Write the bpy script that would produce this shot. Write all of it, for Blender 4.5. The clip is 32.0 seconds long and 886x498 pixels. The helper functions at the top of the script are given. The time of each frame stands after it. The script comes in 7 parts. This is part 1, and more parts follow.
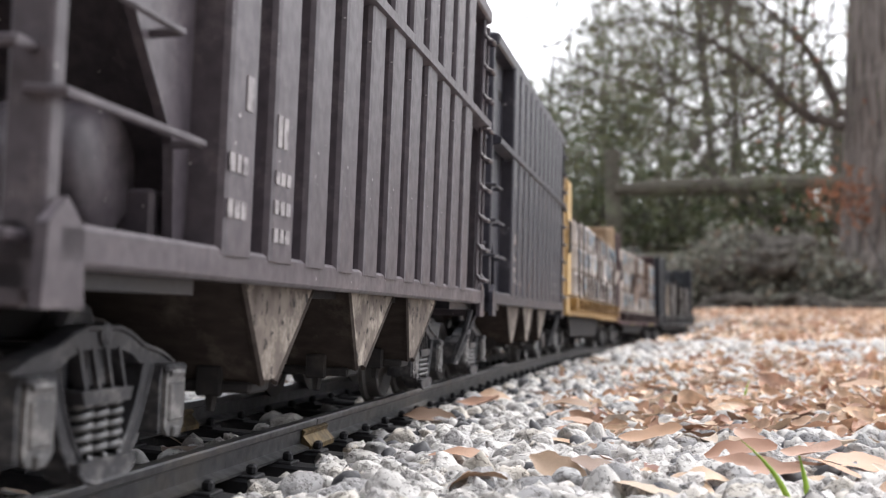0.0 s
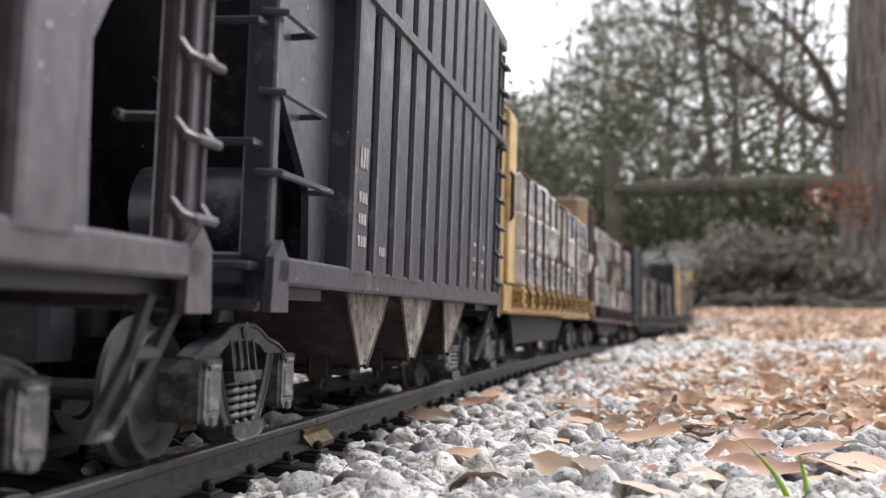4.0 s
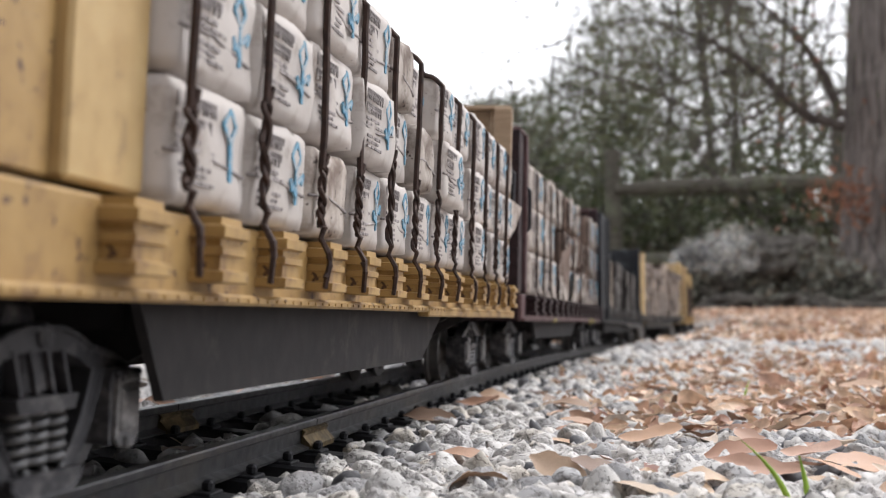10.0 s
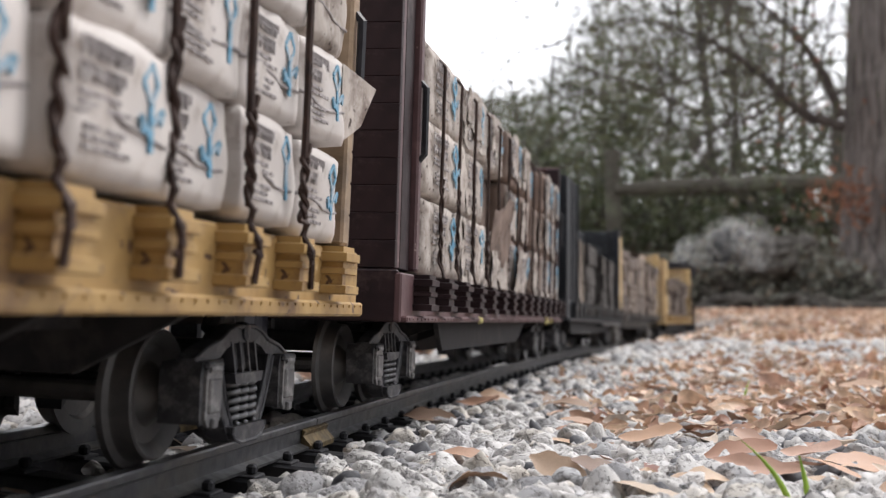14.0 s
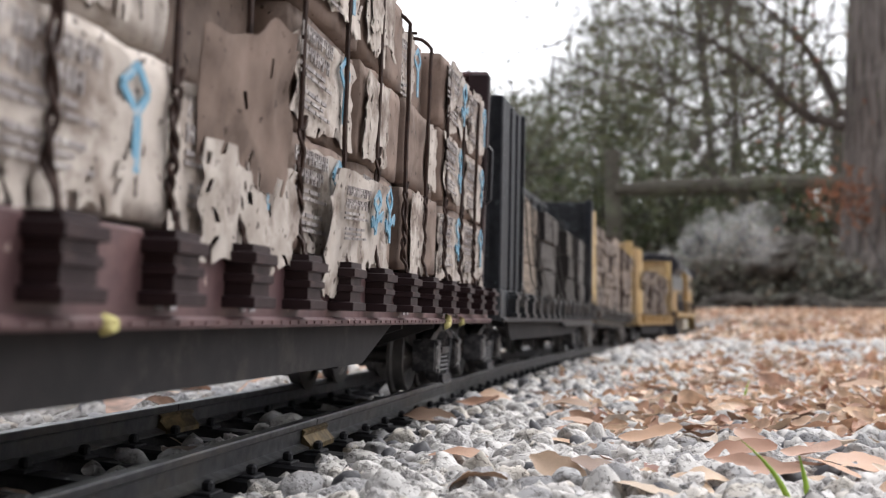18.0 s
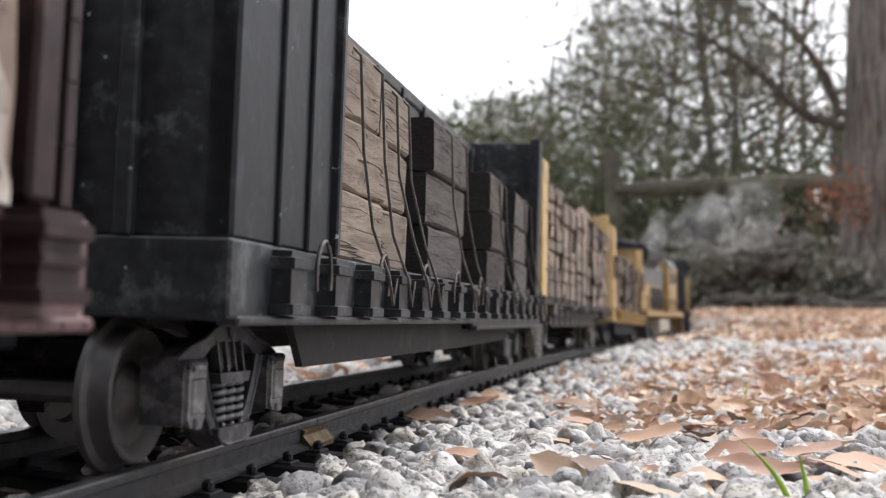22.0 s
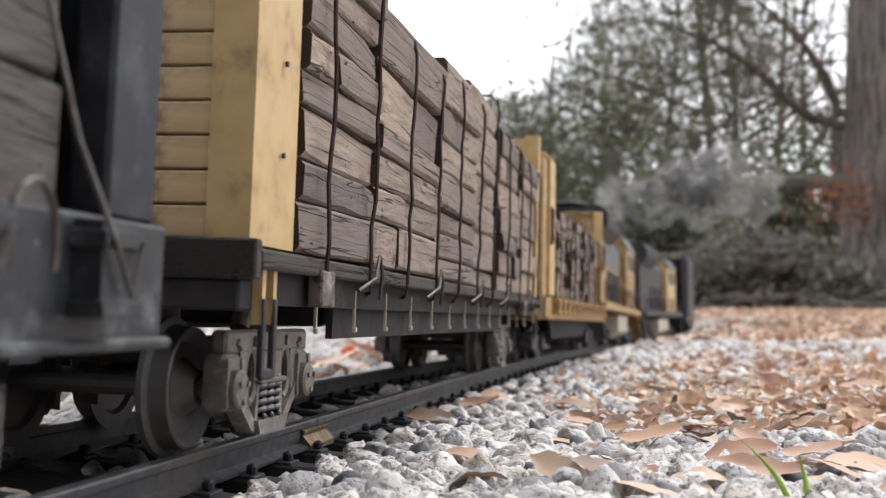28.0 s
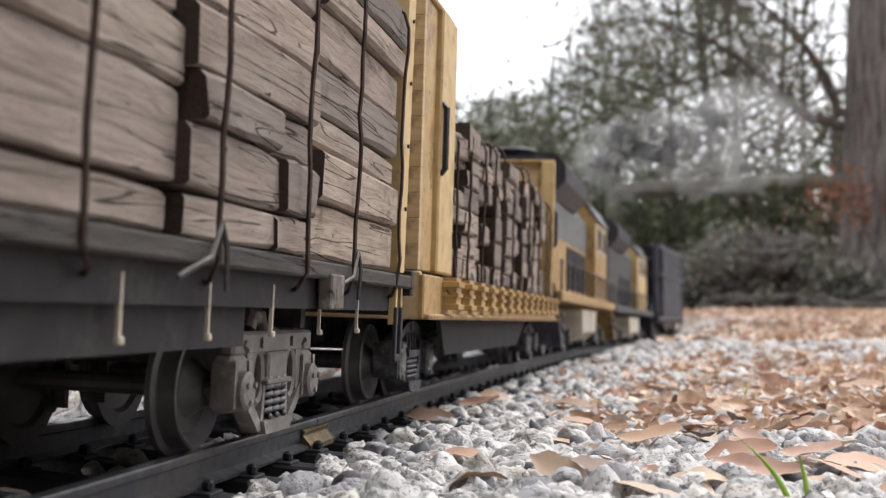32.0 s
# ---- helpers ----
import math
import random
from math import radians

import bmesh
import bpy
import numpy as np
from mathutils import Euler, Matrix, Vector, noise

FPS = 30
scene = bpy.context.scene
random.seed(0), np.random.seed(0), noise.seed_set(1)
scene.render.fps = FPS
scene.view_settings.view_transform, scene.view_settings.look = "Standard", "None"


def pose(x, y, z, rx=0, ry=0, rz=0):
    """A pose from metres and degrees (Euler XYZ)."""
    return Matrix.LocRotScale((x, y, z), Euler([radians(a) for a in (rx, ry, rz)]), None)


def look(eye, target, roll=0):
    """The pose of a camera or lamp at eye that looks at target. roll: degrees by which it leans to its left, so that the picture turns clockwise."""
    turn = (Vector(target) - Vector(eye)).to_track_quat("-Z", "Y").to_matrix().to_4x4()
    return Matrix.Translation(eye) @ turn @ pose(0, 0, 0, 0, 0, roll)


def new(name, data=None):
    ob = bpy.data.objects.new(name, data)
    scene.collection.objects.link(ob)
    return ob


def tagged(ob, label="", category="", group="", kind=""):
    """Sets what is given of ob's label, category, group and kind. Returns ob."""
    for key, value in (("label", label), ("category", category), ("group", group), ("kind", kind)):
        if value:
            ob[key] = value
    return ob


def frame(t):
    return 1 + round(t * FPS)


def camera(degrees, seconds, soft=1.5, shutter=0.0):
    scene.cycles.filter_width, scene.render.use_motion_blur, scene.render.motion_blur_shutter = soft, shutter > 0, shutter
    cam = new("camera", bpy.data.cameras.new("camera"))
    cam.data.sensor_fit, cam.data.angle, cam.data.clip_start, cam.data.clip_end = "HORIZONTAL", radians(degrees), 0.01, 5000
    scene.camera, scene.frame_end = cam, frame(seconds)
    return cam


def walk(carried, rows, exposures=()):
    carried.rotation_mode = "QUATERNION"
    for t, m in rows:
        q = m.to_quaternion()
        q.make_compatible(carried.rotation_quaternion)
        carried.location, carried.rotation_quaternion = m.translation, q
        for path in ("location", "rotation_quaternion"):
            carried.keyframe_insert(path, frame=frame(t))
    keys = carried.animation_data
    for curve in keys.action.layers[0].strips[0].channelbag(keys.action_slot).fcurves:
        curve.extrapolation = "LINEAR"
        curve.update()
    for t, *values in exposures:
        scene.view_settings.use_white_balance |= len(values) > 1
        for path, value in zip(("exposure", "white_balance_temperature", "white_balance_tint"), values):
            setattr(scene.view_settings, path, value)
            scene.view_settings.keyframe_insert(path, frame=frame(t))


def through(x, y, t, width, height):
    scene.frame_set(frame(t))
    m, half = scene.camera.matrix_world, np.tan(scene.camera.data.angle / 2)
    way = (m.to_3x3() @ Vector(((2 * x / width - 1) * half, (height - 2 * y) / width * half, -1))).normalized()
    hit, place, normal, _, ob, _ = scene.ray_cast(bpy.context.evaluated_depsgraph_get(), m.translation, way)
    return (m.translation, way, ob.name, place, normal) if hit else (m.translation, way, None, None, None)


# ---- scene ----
# A garden railway beside a gravel path: a goods train of bulkhead cars and hoppers rolls backwards past a low camera.
DURATION = 32.0
EYE = Vector((0.0, 0.0, 0.030))

cam = camera(41.8, DURATION, 1.2)
cam.data.dof.use_dof = True
cam.data.dof.focus_distance = 0.35
cam.data.dof.aperture_fstop = 24.0
# the picture darkens a little while the white load passes
EXPOSURES = [(0.0, 0.28), (1.5, 0.29), (4.5, 0.20), (7.0, 0.12), (9.5, -0.03), (12.0, -0.16), (14.0, -0.14), (17.0, 0.0), (19.0, -0.06), (21.0, 0.06), (25.0, 0.08), (29.0, 0.06), (32.0, 0.04)]
VIEW = look(EYE, EYE + Vector((0, math.cos(0.0588), math.sin(0.0588))))
walk(cam, [(0.0, VIEW), (DURATION, VIEW)], EXPOSURES)

# ---- light: bright hazy sky, low soft sun behind the trees ----
SUN_ELEV, SUN_TURN = radians(54), radians(50)
world = bpy.data.worlds.new("sky")
scene.world = world
world.use_nodes = True
wn = world.node_tree
wn.nodes.clear()
sky = wn.nodes.new("ShaderNodeTexSky")
sky.sky_type = "NISHITA"
sky.sun_disc = False
sky.sun_elevation, sky.sun_rotation = SUN_ELEV, SUN_TURN
sky.air_density, sky.dust_density, sky.ozone_density = 1.0, 4.0, 1.0
haze = wn.nodes.new("ShaderNodeHueSaturation")
haze.inputs["Saturation"].default_value = 0.30
veil = wn.nodes.new("ShaderNodeMix")
veil.data_type = "RGBA"
veil.inputs["Factor"].default_value = 0.55
veil.inputs["B"].default_value = (9.0, 9.0, 9.55, 1)
wbg = wn.nodes.new("ShaderNodeBackground")
wbg.inputs["Strength"].default_value = 0.27
wout = wn.nodes.new("ShaderNodeOutputWorld")
wn.links.new(sky.outputs[0], haze.inputs["Color"])
wn.links.new(haze.outputs[0], veil.inputs["A"])
wn.links.new(veil.outputs["Result"], wbg.inputs[0])
wn.links.new(wbg.outputs[0], wout.inputs[0])
sun = new("sun", bpy.data.lights.new("sun", "SUN"))
sun.data.energy, sun.data.angle, sun.data.color = 1.5, radians(14), (1.0, 0.965, 0.925)
sun_from = Vector((math.sin(SUN_TURN) * math.cos(SUN_ELEV), math.cos(SUN_TURN) * math.cos(SUN_ELEV), math.sin(SUN_ELEV)))
sun.matrix_world = look(sun_from * 30, (0, 0, 0))


# ---- materials ----
def mat(name, a, b=None, rough=0.7, scale=60.0, bump=0.3, metal=0.0, stain=None, stain_scale=12.0, stain_amount=0.5,
        spread=0.0, stretch=(1, 1, 1), detail=6.0, bump_dist=0.0006, island=False, bump_scale=None, spec=0.35, speck=None):
    """Two-scale procedural surface: a to b by fine grain, stain by coarse noise, spread: value change from piece to piece."""
    m = bpy.data.materials.new(name)
    m.use_nodes = True
    t = m.node_tree
    n, l = t.nodes, t.links
    bs = n["Principled BSDF"]
    tc = n.new("ShaderNodeTexCoord")
    mp = n.new("ShaderNodeMapping")
    mp.inputs["Scale"].default_value = stretch
    l.new(tc.outputs["Object"], mp.inputs[0])
    n1 = n.new("ShaderNodeTexNoise")
    n1.inputs["Scale"].default_value, n1.inputs["Detail"].default_value = scale, detail
    l.new(mp.outputs[0], n1.inputs["Vector"])
    mx = n.new("ShaderNodeMix")
    mx.data_type = "RGBA"
    b = b or tuple(c * 0.75 for c in a)
    mx.inputs["A"].default_value, mx.inputs["B"].default_value = (*a, 1), (*b, 1)
    r1 = n.new("ShaderNodeMapRange")
    r1.inputs[1].default_value, r1.inputs[2].default_value = 0.35, 0.68
    l.new(n1.outputs[0], r1.inputs[0])
    l.new(r1.outputs[0], mx.inputs["Factor"])
    col = mx.outputs["Result"]
    if stain:
        n2 = n.new("ShaderNodeTexNoise")
        n2.inputs["Scale"].default_value, n2.inputs["Detail"].default_value = stain_scale, 8
        n2.inputs["Roughness"].default_value = 0.7
        l.new(tc.outputs["Object"], n2.inputs["Vector"])
        r2 = n.new("ShaderNodeMapRange")
        r2.inputs[1].default_value, r2.inputs[2].default_value = 0.62 - 0.25 * stain_amount, 0.78 - 0.25 * stain_amount
        l.new(n2.outputs[0], r2.inputs[0])
        m2 = n.new("ShaderNodeMix")
        m2.data_type = "RGBA"
        m2.inputs["B"].default_value = (*stain, 1)
        l.new(col, m2.inputs["A"])
        l.new(r2.outputs[0], m2.inputs["Factor"])
        col = m2.outputs["Result"]
    if speck:
        # small flecks of dirt: colour, size, share
        n6 = n.new("ShaderNodeTexNoise")
        n6.inputs["Scale"].default_value, n6.inputs["Detail"].default_value = speck[1], 3
        l.new(tc.outputs["Object"], n6.inputs["Vector"])
        r6 = n.new("ShaderNodeMapRange")
        r6.inputs[1].default_value, r6.inputs[2].default_value = 0.74 - speck[2], 0.77 - speck[2]
        l.new(n6.outputs[0], r6.inputs[0])
        m6 = n.new("ShaderNodeMix")
        m6.data_type = "RGBA"
        m6.inputs["B"].default_value = (*speck[0], 1)
        l.new(col, m6.inputs["A"])
        l.new(r6.outputs[0], m6.inputs["Factor"])
        col = m6.outputs["Result"]
    if spread:
        src = n.new("ShaderNodeNewGeometry").outputs["Random Per Island"] if island else n.new("ShaderNodeObjectInfo").outputs["Random"]
        r3 = n.new("ShaderNodeMapRange")
        r3.inputs[3].default_value, r3.inputs[4].default_value = 1 - spread, 1 + spread
        l.new(src, r3.inputs[0])
        hs = n.new("ShaderNodeHueSaturation")
        l.new(r3.outputs[0], hs.inputs["Value"])
        l.new(col, hs.inputs["Color"])
        col = hs.outputs[0]
    l.new(col, bs.inputs["Base Color"])
    bs.inputs["Metallic"].default_value = metal
    bs.inputs["Specular IOR Level"].default_value = spec
    r4 = n.new("ShaderNodeMapRange")
    r4.inputs[3].default_value, r4.inputs[4].default_value = max(0.05, rough - 0.12), min(1, rough + 0.12)
    l.new(n1.outputs[0], r4.inputs[0])
    l.new(r4.outputs[0], bs.inputs["Roughness"])
    if bump:
        bp = n.new("ShaderNodeBump")
        bp.inputs["Strength"].default_value, bp.inputs["Distance"].default_value = bump, bump_dist
        if bump_scale:
            n5 = n.new("ShaderNodeTexNoise")
            n5.inputs["Scale"].default_value, n5.inputs["Detail"].default_value = bump_scale, 4
            l.new(mp.outputs[0], n5.inputs["Vector"])
            l.new(n5.outputs[0], bp.inputs["Height"])
        else:
            l.new(n1.outputs[0], bp.inputs["Height"])
        l.new(bp.outputs[0], bs.inputs["Normal"])
    return m


def leafmat(name, ramp, rough=0.6, through=0.25):
    """Leaves: colour from leaf to leaf along a ramp, with some light passing through."""
    m = bpy.data.materials.new(name)
    m.use_nodes = True
    t = m.node_tree
    n, l = t.nodes, t.links
    bs = n["Principled BSDF"]
    geo = n.new("ShaderNodeNewGeometry")
    info = n.new("ShaderNodeObjectInfo")
    add = n.new("ShaderNodeMath")
    add.operation = "ADD"
    fr = n.new("ShaderNodeMath")
    fr.operation = "FRACT"
    l.new(geo.outputs["Random Per Island"], add.inputs[0])
    l.new(info.outputs["Random"], add.inputs[1])
    l.new(add.outputs[0], fr.inputs[0])
    cr = n.new("ShaderNodeValToRGB")
    e = cr.color_ramp.elements
    e[0].color, e[1].color = (*ramp[0], 1), (*ramp[-1], 1)
    for i, c in enumerate(ramp[1:-1]):
        k = e.new((i + 1) / (len(ramp) - 1))
        k.color = (*c, 1)
    l.new(fr.outputs[0], cr.inputs[0])
    tc = n.new("ShaderNodeTexCoord")
    ns = n.new("ShaderNodeTexNoise")
    ns.inputs["Scale"].default_value, ns.inputs["Detail"].default_value = 180, 6
    l.new(tc.outputs["Object"], ns.inputs["Vector"])
    mr = n.new("ShaderNodeMapRange")
    mr.inputs[1].default_value, mr.inputs[2].default_value = 0.32, 0.68
    mr.inputs[3].default_value, mr.inputs[4].default_value = 0.62, 1.28
    l.new(ns.outputs[0], mr.inputs[0])
    hs = n.new("ShaderNodeHueSaturation")
    l.new(mr.outputs[0], hs.inputs["Value"])
    l.new(cr.outputs[0], hs.inputs["Color"])
    l.new(hs.outputs[0], bs.inputs["Base Color"])
    bs.inputs["Roughness"].default_value = rough
    tr = n.new("ShaderNodeBsdfTranslucent")
    l.new(hs.outputs[0], tr.inputs[0])
    ms = n.new("ShaderNodeMixShader")
    ms.inputs[0].default_value = through
    l.new(bs.outputs[0], ms.inputs[1])
    l.new(tr.outputs[0], ms.inputs[2])
    l.new(ms.outputs[0], n["Material Output"].inputs["Surface"])
    return m


def woodmat(name, tones, dark, end):
    """Rough-sawn weathered timber: grain along the board, thin open cracks, black stains, darker sawn ends; tone differs from board to board."""
    m = bpy.data.materials.new(name)
    m.use_nodes = True
    n, l = m.node_tree.nodes, m.node_tree.links
    bs = n["Principled BSDF"]
    tc = n.new("ShaderNodeTexCoord")
    info = n.new("ShaderNodeObjectInfo")
    sh = n.new("ShaderNodeVectorMath")
    sh.operation = "ADD"
    sc = n.new("ShaderNodeVectorMath")
    sc.operation = "SCALE"
    sc.inputs[0].default_value = (3.0, 5.0, 7.0)
    l.new(info.outputs["Random"], sc.inputs["Scale"])
    l.new(tc.outputs["Object"], sh.inputs[0])
    l.new(sc.outputs[0], sh.inputs[1])

    def nz(scale, stretch, detail=5, rough=0.6):
        mp = n.new("ShaderNodeMapping")
        mp.inputs["Scale"].default_value = stretch
        l.new(sh.outputs[0], mp.inputs[0])
        k = n.new("ShaderNodeTexNoise")
        k.inputs["Scale"].default_value, k.inputs["Detail"].default_value, k.inputs["Roughness"].default_value = scale, detail, rough
        k.inputs["Distortion"].default_value = 0.6
        l.new(mp.outputs[0], k.inputs["Vector"])
        return k.outputs[0]

    def span(src, a, b, c=0.0, d=1.0):
        r = n.new("ShaderNodeMapRange")
        for i, q in enumerate((a, b, c, d)):
            r.inputs[i + 1].default_value = q
        l.new(src, r.inputs[0])
        return r.outputs[0]

    def over(a, b, f):
        x = n.new("ShaderNodeMix")
        x.data_type = "RGBA"
        for sock, q in (("A", a), ("B", b)):
            if isinstance(q, tuple):
                x.inputs[sock].default_value = (*q, 1)
            else:
                l.new(q, x.inputs[sock])
        l.new(f, x.inputs["Factor"])
        return x.outputs["Result"]

    cr = n.new("ShaderNodeValToRGB")
    e = cr.color_ramp.elements
    e[0].color, e[1].color = (*tones[0], 1), (*tones[-1], 1)
    for i, c in enumerate(tones[1:-1]):
        e.new((i + 1) / (len(tones) - 1)).color = (*c, 1)
    l.new(info.outputs["Random"], cr.inputs[0])
    grain = nz(210, (1.0, 0.16, 1.6), 6, 0.75)
    col = over(cr.outputs[0], tuple(c * 0.45 for c in tones[0]), span(grain, 0.42, 0.70))
    crack = nz(95, (1.0, 0.06, 1.5), 3, 0.5)
    ab = n.new("ShaderNodeMath")
    ab.operation = "SUBTRACT"
    l.new(crack, ab.inputs[0])
    ab.inputs[1].default_value = 0.5
    ab2 = n.new("ShaderNodeMath")
    ab2.operation = "ABSOLUTE"
    l.new(ab.outputs[0], ab2.inputs[0])
    line = span(ab2.outputs[0], 0.002, 0.010, 0.8, 0.0)
    col = over(col, dark, line)
    col = over(col, dark, span(nz(46, (1, 0.5, 1), 7, 0.7), 0.57, 0.72, 0.0, 0.85))
    col = over(col, dark, span(nz(380, (1, 0.6, 1), 2), 0.70, 0.73))
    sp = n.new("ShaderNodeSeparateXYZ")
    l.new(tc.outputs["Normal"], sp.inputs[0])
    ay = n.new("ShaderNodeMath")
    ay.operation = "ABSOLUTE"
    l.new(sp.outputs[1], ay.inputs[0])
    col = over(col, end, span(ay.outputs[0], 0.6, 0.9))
    l.new(col, bs.inputs["Base Color"])
    bs.inputs["Roughness"].default_value = 0.88
    bs.inputs["Specular IOR Level"].default_value = 0.2
    ht = n.new("ShaderNodeMath")
    ht.operation = "SUBTRACT"
    l.new(grain, ht.inputs[0])
    l.new(line, ht.inputs[1])
    bp = n.new("ShaderNodeBump")
    bp.inputs["Strength"].default_value, bp.inputs["Distance"].default_value = 0.9, 0.0011
    l.new(ht.outputs[0], bp.inputs["Height"])
    l.new(bp.outputs[0], bs.inputs["Normal"])
    return m


